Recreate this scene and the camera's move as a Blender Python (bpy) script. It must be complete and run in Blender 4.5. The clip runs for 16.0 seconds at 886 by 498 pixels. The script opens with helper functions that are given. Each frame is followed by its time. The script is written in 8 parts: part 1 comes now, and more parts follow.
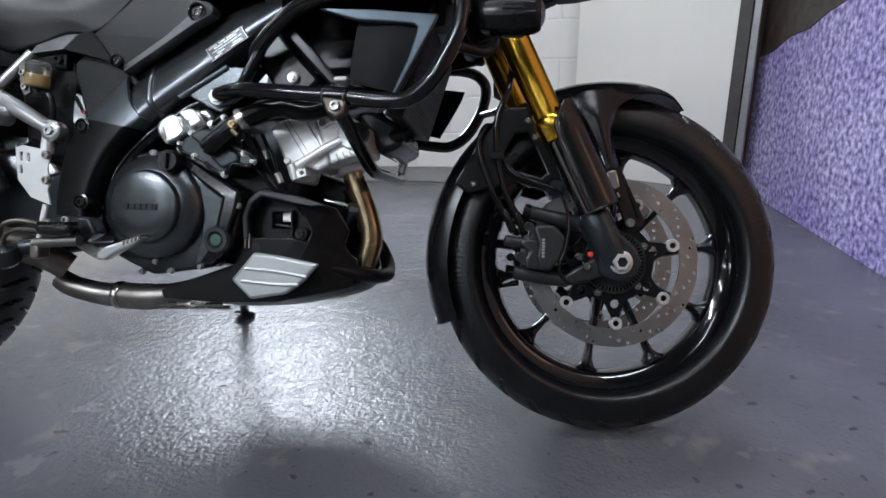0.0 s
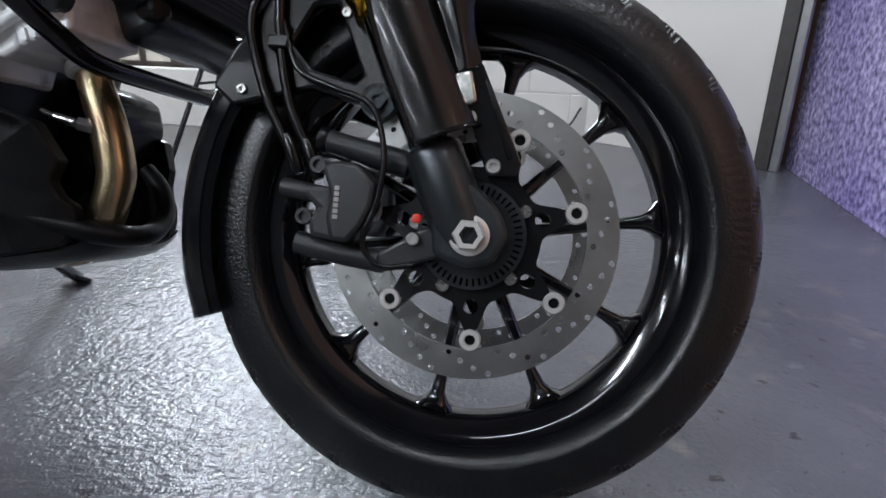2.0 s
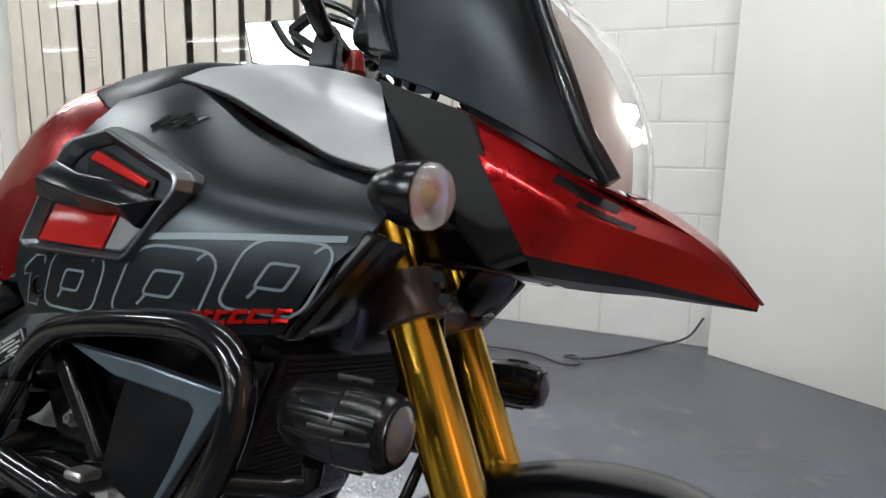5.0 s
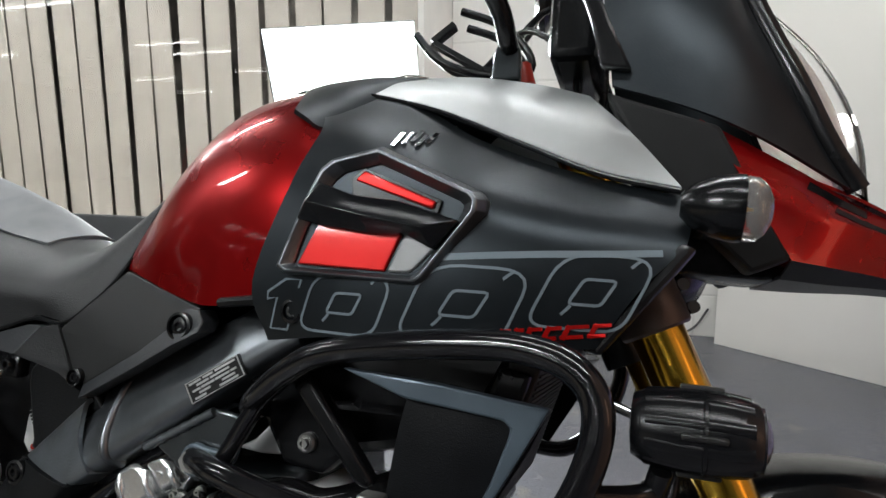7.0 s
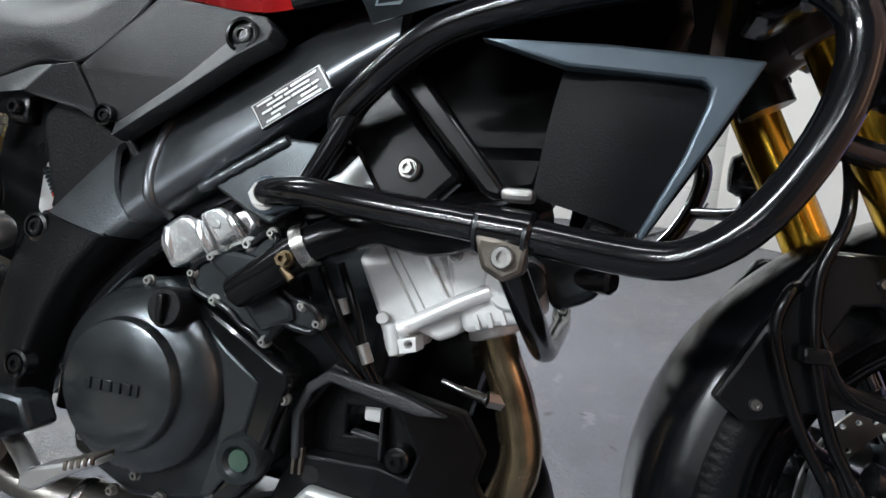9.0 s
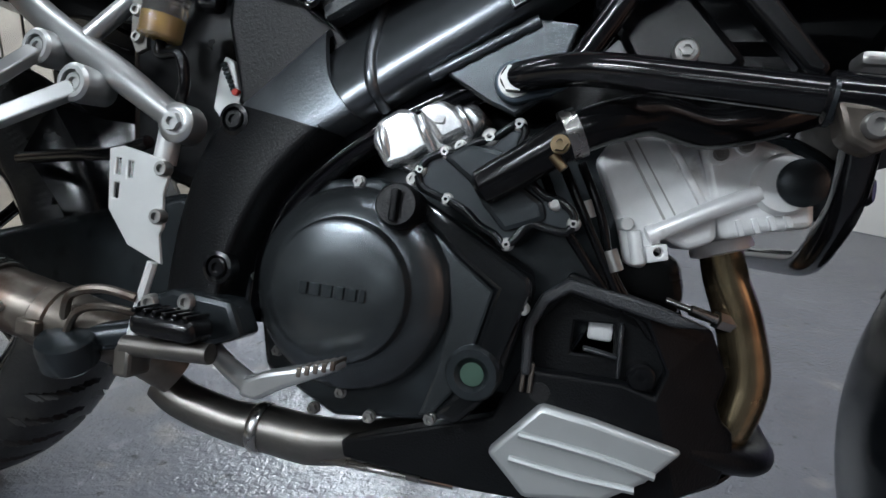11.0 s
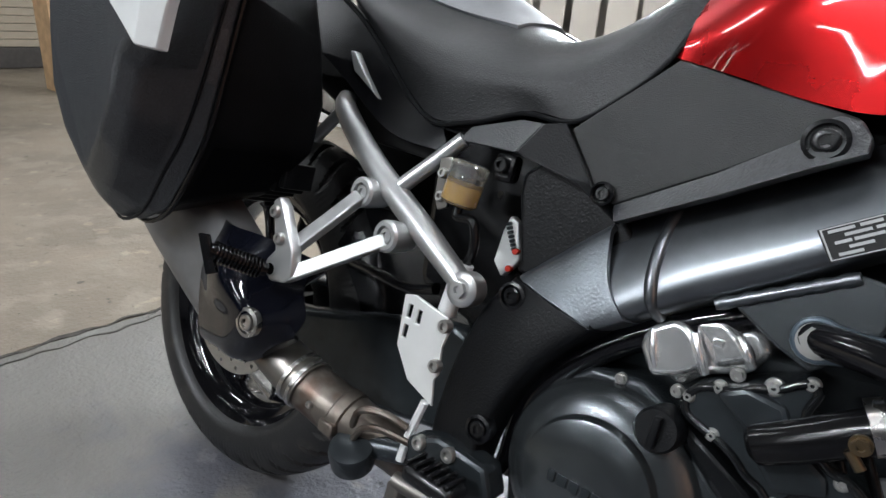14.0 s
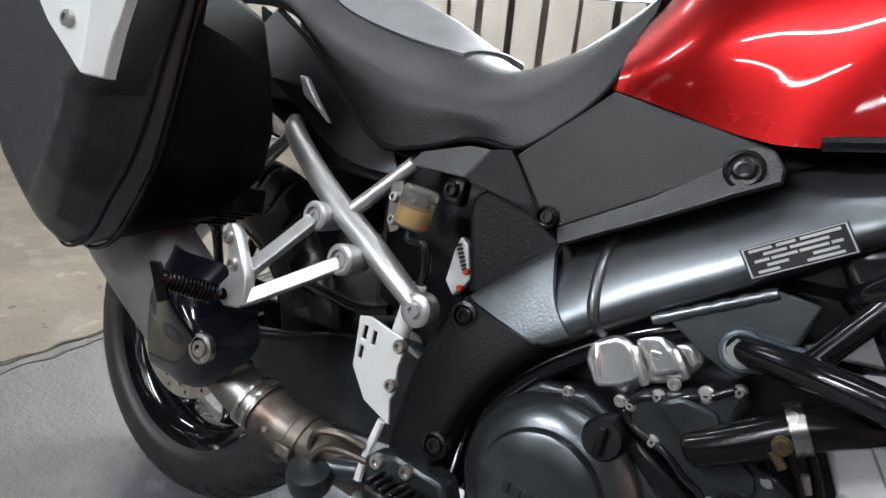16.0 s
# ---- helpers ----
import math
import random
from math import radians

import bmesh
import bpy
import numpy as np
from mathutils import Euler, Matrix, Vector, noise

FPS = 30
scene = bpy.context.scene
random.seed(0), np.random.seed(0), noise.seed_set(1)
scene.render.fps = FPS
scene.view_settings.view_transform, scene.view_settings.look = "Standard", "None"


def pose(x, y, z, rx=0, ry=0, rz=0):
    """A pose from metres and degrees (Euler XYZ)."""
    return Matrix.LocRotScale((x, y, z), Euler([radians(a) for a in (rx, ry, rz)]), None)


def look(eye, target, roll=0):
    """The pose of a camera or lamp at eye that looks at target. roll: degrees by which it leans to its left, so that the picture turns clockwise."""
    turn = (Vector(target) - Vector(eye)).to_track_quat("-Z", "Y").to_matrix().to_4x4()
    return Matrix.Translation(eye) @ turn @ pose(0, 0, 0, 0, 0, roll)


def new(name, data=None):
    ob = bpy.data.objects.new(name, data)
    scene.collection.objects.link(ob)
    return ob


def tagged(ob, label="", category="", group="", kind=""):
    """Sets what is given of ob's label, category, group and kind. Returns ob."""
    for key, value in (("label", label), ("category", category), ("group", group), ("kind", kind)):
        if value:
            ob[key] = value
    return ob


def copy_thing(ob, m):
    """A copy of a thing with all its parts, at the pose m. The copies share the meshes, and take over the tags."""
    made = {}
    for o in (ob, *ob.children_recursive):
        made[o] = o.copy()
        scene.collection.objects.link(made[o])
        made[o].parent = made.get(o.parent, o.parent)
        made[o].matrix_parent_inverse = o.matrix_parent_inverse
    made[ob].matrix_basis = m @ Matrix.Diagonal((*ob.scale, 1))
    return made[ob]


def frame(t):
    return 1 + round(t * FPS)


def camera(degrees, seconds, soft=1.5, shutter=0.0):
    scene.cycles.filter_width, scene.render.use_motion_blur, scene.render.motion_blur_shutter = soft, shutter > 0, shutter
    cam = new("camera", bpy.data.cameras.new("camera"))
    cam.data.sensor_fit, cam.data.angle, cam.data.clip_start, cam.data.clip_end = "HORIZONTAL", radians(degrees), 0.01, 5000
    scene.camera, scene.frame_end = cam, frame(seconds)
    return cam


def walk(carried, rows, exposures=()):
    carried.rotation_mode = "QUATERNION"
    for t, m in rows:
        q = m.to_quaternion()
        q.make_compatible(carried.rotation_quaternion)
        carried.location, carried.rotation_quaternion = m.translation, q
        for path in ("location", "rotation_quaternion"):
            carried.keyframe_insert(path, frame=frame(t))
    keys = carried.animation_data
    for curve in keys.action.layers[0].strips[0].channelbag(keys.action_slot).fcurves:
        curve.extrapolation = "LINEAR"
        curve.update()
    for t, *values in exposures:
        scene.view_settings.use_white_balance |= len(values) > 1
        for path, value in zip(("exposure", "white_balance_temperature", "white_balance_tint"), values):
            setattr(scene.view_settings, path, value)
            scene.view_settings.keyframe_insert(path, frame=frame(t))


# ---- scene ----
# camera and its way round the motorcycle
cam = camera(72.7, 16.0)
ROWS = [
    (0, -0.1627, -1.0511, 0.7018, 72.12, 0.61, 7.70),
    (0.5, -0.0519, -0.8663, 0.6772, 71.55, 0.55, 9.59),
    (1, 0.0436, -0.7255, 0.6354, 69.83, -0.83, 12.57),
    (1.5, 0.0792, -0.6435, 0.5789, 69.24, -0.85, 12.78),
    (2, 0.1065, -0.5792, 0.5454, 69.80, -1.37, 13.13),
    (2.5, 0.1003, -0.5371, 0.5910, 71.54, -1.63, 14.56),
    (3, 0.0927, -0.5254, 0.6747, 72.13, -1.06, 18.15),
    (3.5, 0.0772, -0.5029, 0.7572, 72.95, -1.49, 20.58),
    (4, 0.0665, -0.4609, 0.8270, 75.62, -1.42, 21.83),
    (4.5, 0.0537, -0.4289, 0.9024, 77.03, -1.18, 21.74),
    (5, 0.0417, -0.4116, 0.9647, 80.63, -1.26, 23.54),
    (7.5, -0.2821, -0.5398, 0.9761, 80.31, -0.15, 17.77),
    (8, -0.2974, -0.5180, 0.8988, 78.72, -0.82, 17.61),
    (8.5, -0.3350, -0.5058, 0.8239, 76.59, -0.95, 16.87),
    (9, -0.3952, -0.5071, 0.7470, 73.95, -1.78, 16.09),
    (9.5, -0.4449, -0.5227, 0.6917, 72.55, -2.40, 14.71),
    (10, -0.5030, -0.5480, 0.6498, 71.62, -3.51, 14.52),
    (10.2, -0.5418, -0.5584, 0.6387, 71.88, -3.47, 13.81),
    (12.3, -0.6510, -0.5105, 0.7651, 71.20, -2.95, 25.01),
    (12.5, -0.6556, -0.5111, 0.7940, 70.06, -3.00, 26.79),
    (13, -0.6491, -0.5079, 0.8432, 70.16, -4.35, 29.93),
    (13.5, -0.6511, -0.5208, 0.8453, 68.50, -4.03, 35.39),
    (14, -0.6758, -0.5203, 0.8498, 68.19, -3.91, 39.82),
    (14.5, -0.6946, -0.5287, 0.8581, 69.19, -4.47, 40.83),
    (15, -0.6945, -0.5238, 0.8645, 70.27, -4.18, 40.03),
    (15.5, -0.6879, -0.5179, 0.8722, 70.62, -4.70, 39.21),
    (16, -0.6719, -0.5372, 0.8698, 69.49, -4.58, 34.68),
]
EXPOSURES = [(0.0, -0.24, 5950, 8), (1.0, -0.26, 5950, 8), (2.5, -0.14, 5950, 8), (3.6, 0.16, 6200, 9), (5.0, -0.09, 6300, 5), (7.5, -0.34, 6450, 6), (8.6, 0.24, 6300, 6), (10.0, -0.34, 6000, 6), (12.3, -0.39, 5950, 5), (14.0, -0.04, 6200, 8), (15.0, 0.14, 6250, 8), (16.0, 0.08, 6250, 8)]
walk(cam, [(t, pose(x, y, z, rx, ry, rz)) for t, x, y, z, rx, ry, rz in ROWS], EXPOSURES)

# ---- light ----
world = bpy.data.worlds.new("world")
scene.world = world
world.use_nodes = True
world.node_tree.nodes["Background"].inputs[0].default_value = (0.75, 0.85, 1.0, 1)
world.node_tree.nodes["Background"].inputs[1].default_value = 0.05


def area_lamp(name, m, sx, sy, watts, colour):
    d = bpy.data.lights.new(name, "AREA")
    d.shape, d.size, d.size_y, d.energy, d.color = "RECTANGLE", sx, sy, watts, colour
    ob = new(name, d)
    ob.matrix_world = m
    return ob


LAMP_C = Vector((-1.42, 1.75, 1.24))
area_lamp("softbox_lamp", look(LAMP_C + Vector((0.0, -0.062, 0)), LAMP_C + Vector((0.25, -3, -0.9))), 0.60, 0.44, 58, (0.95, 0.98, 1.0))
TUBES = [(-0.8, -0.6, 10), (-2.4, -2.9, 155), (-0.6, -3.6, 16), (-0.9, 1.2, 14), (0.3, 1.5, 36), (-3.4, 1.0, 30), (0.45, -0.9, 20), (-5.5, 1.8, 40), (-4.8, -1.0, 44), (-3.4, -4.8, 50), (-4.6, -7.6, 40), (-1.6, -7.6, 30), (-3.2, 3.6, 7)]
FAR_TUBES = [(-9.2, -4.4), (-9.3, -5.5), (-9.9, -8.4), (-10.1, -10.0), (-8.7, -1.3), (-14.0, -4.4), (-14.0, -9.0), (-5.0, -11.0), (-1.0, -11.0), (-15.5, -12.5), (-17.0, 0.5)]
CEIL = 3.1
HX, HY = -19.0, -15.0
for (x, y, w) in TUBES:
    area_lamp("tube_lamp", pose(x, y, CEIL - 0.095, 0, 0, 0), 1.45, 0.06, w, (0.97, 0.98, 1.0))

# ---- materials ----
MATS = {}


def mat(name, colour, rough=0.5, metal=0.0, vary=0.12, scale=30.0, bump=0.15, bump_scale=400.0, coat=0.0, spec=0.5, glass=0.0, stain=None, stain_scale=4.0, stain_at=0.62, rough_vary=0.1, coat_rough=0.06):
    m = bpy.data.materials.new(name)
    m.use_nodes = True
    nt = m.node_tree
    p = nt.nodes["Principled BSDF"]
    p.inputs["Roughness"].default_value = rough
    p.inputs["Metallic"].default_value = metal
    p.inputs["Coat Weight"].default_value = coat
    p.inputs["Coat Roughness"].default_value = coat_rough
    p.inputs["Specular IOR Level"].default_value = spec
    p.inputs["Transmission Weight"].default_value = glass
    tc = nt.nodes.new("ShaderNodeTexCoord")

    def noise_node(sc, detail):
        n = nt.nodes.new("ShaderNodeTexNoise")
        n.inputs["Scale"].default_value, n.inputs["Detail"].default_value = sc, detail
        nt.links.new(tc.outputs["Object"], n.inputs["Vector"])
        return n

    def ramp_node(src, a, b, ca, cb):
        r = nt.nodes.new("ShaderNodeValToRGB")
        r.color_ramp.elements[0].position, r.color_ramp.elements[1].position = a, b
        r.color_ramp.elements[0].color, r.color_ramp.elements[1].color = ca, cb
        nt.links.new(src, r.inputs[0])
        return r
    n1 = noise_node(scale, 6)
    lo = tuple(max(0.0, c * (1 - vary)) for c in colour) + (1,)
    hi = tuple(min(1.0, c * (1 + vary)) for c in colour) + (1,)
    r1 = ramp_node(n1.outputs["Fac"], 0.3, 0.7, lo, hi)
    out = r1.outputs["Color"]
    if stain:
        n2 = noise_node(stain_scale, 9)
        r2 = ramp_node(n2.outputs["Fac"], stain_at, stain_at + 0.12, (0, 0, 0, 1), (1, 1, 1, 1))
        mx = nt.nodes.new("ShaderNodeMix")
        mx.data_type = "RGBA"
        nt.links.new(r2.outputs["Color"], mx.inputs[0])
        nt.links.new(out, mx.inputs[6])
        mx.inputs[7].default_value = (*stain, 1)
        out = mx.outputs[2]
    nt.links.new(out, p.inputs["Base Color"])
    if rough_vary:
        n4 = noise_node(scale * 0.37 + 3, 5)
        mr = nt.nodes.new("ShaderNodeMapRange")
        mr.inputs["To Min"].default_value = max(0.02, rough - rough_vary)
        mr.inputs["To Max"].default_value = min(1.0, rough + rough_vary)
        nt.links.new(n4.outputs["Fac"], mr.inputs["Value"])
        nt.links.new(mr.outputs[0], p.inputs["Roughness"])
    if bump:
        n3 = noise_node(bump_scale, 3)
        b = nt.nodes.new("ShaderNodeBump")
        b.inputs["Strength"].default_value, b.inputs["Distance"].default_value = bump, 0.001
        nt.links.new(n3.outputs["Fac"], b.inputs["Height"])
        nt.links.new(b.outputs[0], p.inputs["Normal"])
    MATS[name] = m
    return m


def glow(name, colour, strength):
    m = bpy.data.materials.new(name)
    m.use_nodes = True
    p = m.node_tree.nodes["Principled BSDF"]
    p.inputs["Base Color"].default_value = (*colour, 1)
    p.inputs["Emission Color"].default_value = (*colour, 1)
    p.inputs["Emission Strength"].default_value = strength
    MATS[name] = m
    return m


PLASTIC = mat("textured black plastic", (0.0045, 0.005, 0.0058), 0.36, spec=0.22, bump=0.5, bump_scale=480, vary=0.2, rough_vary=0.03)
SATIN = mat("satin black mudguard plastic", (0.004, 0.0047, 0.0058), 0.2, spec=0.38, bump=0.12, bump_scale=700, vary=0.2, rough_vary=0.03)
MATTBLK = mat("matt black moulded plastic", (0.006, 0.0062, 0.0066), 0.55, spec=0.25, bump=0.3, bump_scale=1100, vary=0.2, rough_vary=0.04)
BARBLK = mat("powder-coated black tube", (0.006, 0.006, 0.007), 0.13, bump=0.05, bump_scale=300, vary=0.2, spec=0.55, rough_vary=0.04)
TRIMSLATE = mat("slate trim plastic", (0.085, 0.112, 0.138), 0.34, metal=0.4, bump=0.05, vary=0.1)
SMOOTHBLK = mat("satin black plastic", (0.005, 0.0052, 0.006), 0.24, spec=0.4, bump=0.05, vary=0.2)
GLOSSBLK = mat("gloss black paint", (0.004, 0.004, 0.005), 0.1, bump=0.0, coat=0.4, spec=0.4, vary=0.2, rough_vary=0.05)
DARKGREY = mat("matt graphite paint", (0.0235, 0.0285, 0.033), 0.34, metal=0.75, bump=0.12, bump_scale=500, vary=0.1, rough_vary=0.03)
PANELGREY = mat("grey side panel plastic", (0.0075, 0.0078, 0.008), 0.36, spec=0.42, bump=0.7, bump_scale=800, vary=0.25, rough_vary=0.04)
FRAMEBLK = mat("satin black cast frame", (0.17, 0.183, 0.196), 0.31, metal=0.9, bump=0.10, bump_scale=420, vary=0.15, rough_vary=0.03)
ENGINEBLK = mat("black engine paint", (0.032, 0.038, 0.042), 0.26, metal=0.5, bump=0.2, bump_scale=900, vary=0.2, rough_vary=0.03)
CALIPERGREY = mat("dark grey caliper paint", (0.03, 0.032, 0.034), 0.36, metal=0.4, bump=0.3, bump_scale=700, vary=0.2, rough_vary=0.05)
PANNIERBLK = mat("deep black pannier shell", (0.003, 0.0032, 0.0036), 0.45, spec=0.06, bump=0.5, bump_scale=700, vary=0.25, rough_vary=0.04)
PANELBLK = mat("deep black moulded panel", (0.0055, 0.006, 0.007), 0.42, spec=0.1, bump=0.4, bump_scale=700, vary=0.25, rough_vary=0.05)
CLUTCH = mat("clutch cover paint", (0.09, 0.10, 0.106), 0.26, metal=0.8, bump=0.10, bump_scale=450, vary=0.15, rough_vary=0.03)
GLOSSENGINE = mat("glossy black engine paint", (0.010, 0.011, 0.012), 0.14, metal=0.2, bump=0.04, bump_scale=500, vary=0.2, coat=0.3, rough_vary=0.03)
FRAMECAST = mat("grained cast frame paint", (0.16, 0.175, 0.19), 0.33, metal=0.8, bump=0.45, bump_scale=380, vary=0.15, rough_vary=0.04)
TEXGREY = mat("coarse grained grey-black plastic", (0.020, 0.022, 0.025), 0.40, spec=0.7, bump=0.9, bump_scale=480, vary=0.35, scale=300, rough_vary=0.08)
SHIELDBLK = mat("gloss blue-black heat shield", (0.0035, 0.004, 0.007), 0.07, spec=0.45, bump=0.03, bump_scale=60, vary=0.1, coat=0.0, rough_vary=0.02)
CASTALU = mat("cast aluminium", (0.92, 0.93, 0.925), 0.36, metal=0.3, bump=0.2, bump_scale=500, vary=0.12, stain=(0.25, 0.23, 0.2), stain_scale=18, stain_at=0.64)
SHINYALU = mat("bright polished casting", (0.86, 0.87, 0.87), 0.24, metal=0.85, bump=0.06, bump_scale=300, vary=0.12)
BRUSHED = mat("satin aluminium", (0.55, 0.56, 0.56), 0.36, metal=0.85, bump=0.08, bump_scale=900, vary=0.08)
MUFFLERALU = mat("dull grey muffler aluminium", (0.21, 0.21, 0.212), 0.45, metal=0.8, bump=0.1, bump_scale=700, vary=0.1, stain=(0.2, 0.19, 0.17), stain_scale=14)
SILVERPAINT = mat("silver paint", (0.5, 0.52, 0.52), 0.42, metal=0.6, bump=0.03, vary=0.04, coat=0.15)
WHITEPLATE = mat("pale anodised plate", (0.74, 0.75, 0.74), 0.4, metal=0.35, bump=0.05, vary=0.04)
BOLTGREY = mat("dull zinc screw", (0.42, 0.415, 0.40), 0.36, metal=0.9, bump=0.1, bump_scale=600, vary=0.2)
# the brown puts the warm reflection on the black tread into its colour
SHEENTREAD = mat("worn tread, browned for warm sheen", (0.013, 0.011, 0.010), 0.34, spec=0.55, bump=0.5, bump_scale=220, vary=0.4)
STEEL = mat("stainless steel", (0.5, 0.485, 0.46), 0.27, metal=1.0, bump=0.06, bump_scale=300, vary=0.1)
PIPE = mat("heat-tinted exhaust steel", (0.42, 0.33, 0.2), 0.24, metal=0.95, bump=0.06, bump_scale=200, vary=0.2, stain=(0.16, 0.1, 0.06), stain_scale=9, stain_at=0.6)
PIPE_RUST = mat("stained exhaust steel", (0.16, 0.14, 0.12), 0.42, metal=0.85, bump=0.3, bump_scale=120, vary=0.35, stain=(0.09, 0.06, 0.045), stain_scale=20, stain_at=0.5)
LINKPIPE = mat("dull stained steel", (0.2, 0.188, 0.172), 0.38, metal=0.95, bump=0.1, bump_scale=150, vary=0.2, stain=(0.2, 0.14, 0.09), stain_scale=12, stain_at=0.6)
CHROME = mat("chrome", (0.72, 0.76, 0.78), 0.1, metal=1.0, bump=0.0, vary=0.03, rough_vary=0.04)
DARKCHROME = mat("dark hard-chromed tube", (0.2, 0.21, 0.22), 0.1, metal=1.0, bump=0.0, vary=0.03, rough_vary=0.03)
GOLD = mat("gold anodised fork", (0.72, 0.43, 0.05), 0.2, metal=1.0, bump=0.03, vary=0.05, rough_vary=0.04)
ZINC = mat("bright zinc-plated steel", (0.72, 0.71, 0.68), 0.3, metal=0.55, bump=0.04, bump_scale=500, vary=0.06, rough_vary=0.04)
DISC = mat("drilled disc steel", (0.5, 0.505, 0.49), 0.3, metal=1.0, bump=0.2, bump_scale=260, vary=0.12)
RUBBER = mat("tyre rubber", (0.0034, 0.0042, 0.0055), 0.32, spec=0.5, bump=0.6, bump_scale=260, vary=0.3, stain=(0.007, 0.0065, 0.006), stain_scale=14, stain_at=0.56)
REARRUBBER = mat("dusty tyre rubber", (0.009, 0.009, 0.009), 0.5, bump=0.5, bump_scale=250, vary=0.3, stain=(0.028, 0.026, 0.023), stain_scale=16, stain_at=0.55)
HOSE = mat("black rubber hose", (0.005, 0.005, 0.0055), 0.18, spec=0.3, bump=0.08, vary=0.2, rough_vary=0.05)
SEATCLOTH = mat("black grained seat vinyl", (0.0115, 0.0122, 0.0135), 0.43, bump=0.8, bump_scale=520, vary=0.4, scale=320, rough_vary=0.06)
PADCLOTH = mat("grey woven pillion cover", (0.2, 0.205, 0.215), 0.55, bump=0.5, bump_scale=1400, vary=0.1)
RED = mat("metallic red paint", (0.31, 0.004, 0.005), 0.28, metal=0.7, bump=0.0, coat=0.5, coat_rough=0.03, spec=0.2, vary=0.08, rough_vary=0.04)
BRIGHTRED = mat("bright red insert", (0.5, 0.008, 0.007), 0.3, metal=0.5, bump=0.0, coat=0.6, spec=0.3, vary=0.04, rough_vary=0.04)
REDDOT = mat("orange red plastic", (0.55, 0.03, 0.012), 0.4, bump=0.0)
BRONZE = mat("bronze grey clamp paint", (0.11, 0.085, 0.075), 0.4, metal=0.6, bump=0.15, vary=0.2)
GUARDBR = mat("dark fork guard plastic", (0.0045, 0.0043, 0.0043), 0.22, spec=0.4, bump=0.1, vary=0.15, coat=0.3)
DECALGREY = mat("slate grey decal", (0.16, 0.2, 0.23), 0.45, metal=0.1, bump=0.0, vary=0.05)
PLATEBLK = mat("black data plate", (0.01, 0.01, 0.01), 0.3, bump=0.0)
INK = mat("pale plate print", (0.5, 0.51, 0.51), 0.4, metal=0.4, bump=0.0)
GLASS = mat("clear lens", (1.0, 1.0, 1.0), 0.03, glass=1.0, bump=0.0, vary=0.02, rough_vary=0.0)
LENSGREY = mat("clear ribbed lens", (0.82, 0.8, 0.77), 0.08, glass=0.85, bump=0.5, bump_scale=140, vary=0.08)
AMBER = mat("amber brake fluid", (0.55, 0.33, 0.05), 0.2, bump=0.0, vary=0.1)
CLOUDY = mat("cloudy reservoir plastic", (0.86, 0.86, 0.83), 0.12, glass=0.93, bump=0.0)
CLEARLENS = mat("clear headlight plastic", (1.0, 1.0, 1.0), 0.02, glass=1.0, bump=0.0, vary=0.01, rough_vary=0.0)
CLEARLENS.node_tree.nodes["Principled BSDF"].inputs["IOR"].default_value = 1.12
SIGHT = mat("sight glass", (0.10, 0.17, 0.13), 0.06, glass=0.4, bump=0.0)
REFLECTOR = mat("pale side reflector", (0.5, 0.5, 0.46), 0.2, metal=0.92, bump=0.2, bump_scale=500, vary=0.1, rough_vary=0.04)
RADIATOR = mat("radiator core", (0.014, 0.013, 0.012), 0.55, metal=0.3, bump=0.0, vary=0.3)
WALLPAINT = mat("white painted block", (0.80, 0.78, 0.735), 0.55, bump=0.4, bump_scale=90, vary=0.04, scale=6, stain=(0.6, 0.58, 0.53), stain_scale=1.2, stain_at=0.62)
MORTAR = mat("painted mortar", (0.70, 0.68, 0.64), 0.65, bump=0.4, bump_scale=120, vary=0.06)
BOARD = mat("white laminate board", (0.80, 0.775, 0.72), 0.34, bump=0.05, bump_scale=200, vary=0.015, scale=4)
TRIMGREY = mat("dark grey trim", (0.07, 0.064, 0.06), 0.45, bump=0.1, vary=0.15)
CEILM = mat("grey ceiling", (0.07, 0.07, 0.072), 0.8, vary=0.06, scale=3)
SLATM = mat("cream blind slat", (0.37, 0.335, 0.287), 0.5, bump=0.1, vary=0.06, scale=8, stain=(0.36, 0.31, 0.25), stain_scale=2.5, stain_at=0.6)
DARKROOM = mat("dim workshop wall", (0.2, 0.18, 0.155), 0.7, vary=0.7, scale=3)
WOOD = mat("pale plywood", (0.5, 0.33, 0.18), 0.6, vary=0.2, scale=12, bump=0.3, bump_scale=60)
SHUTTER = mat("beige roller shutter", (0.45, 0.39, 0.3), 0.5, vary=0.12, scale=6)
WIRE = mat("grey cable sheath", (0.06, 0.06, 0.06), 0.5)
DIRT = mat("dark floor grit", (0.035, 0.03, 0.024), 0.8, vary=0.5, scale=60, bump=0.6, bump_scale=300)
BRASS = mat("worn brass", (0.2, 0.15, 0.09), 0.3, metal=1.0)
# near-black colour stands in for the darkness of the unseen hall
GLOOMWALL = mat("wall darkened for hall gloom", (0.06, 0.06, 0.065), 0.6, vary=0.15, scale=3)
WARMWALL = mat("terracotta painted wall", (0.32, 0.18, 0.125), 0.5, vary=0.15, scale=4)
TUBEGLOW = glow("fluorescent tube", (0.97, 0.98, 1.0), 20.0)
BOWL = mat("bright reflector", (0.95, 0.95, 0.93), 0.5, metal=0.0, bump=0.5, bump_scale=45, vary=0.04)
MARKGREY = mat("grey moulded mark", (0.3, 0.29, 0.28), 0.4)

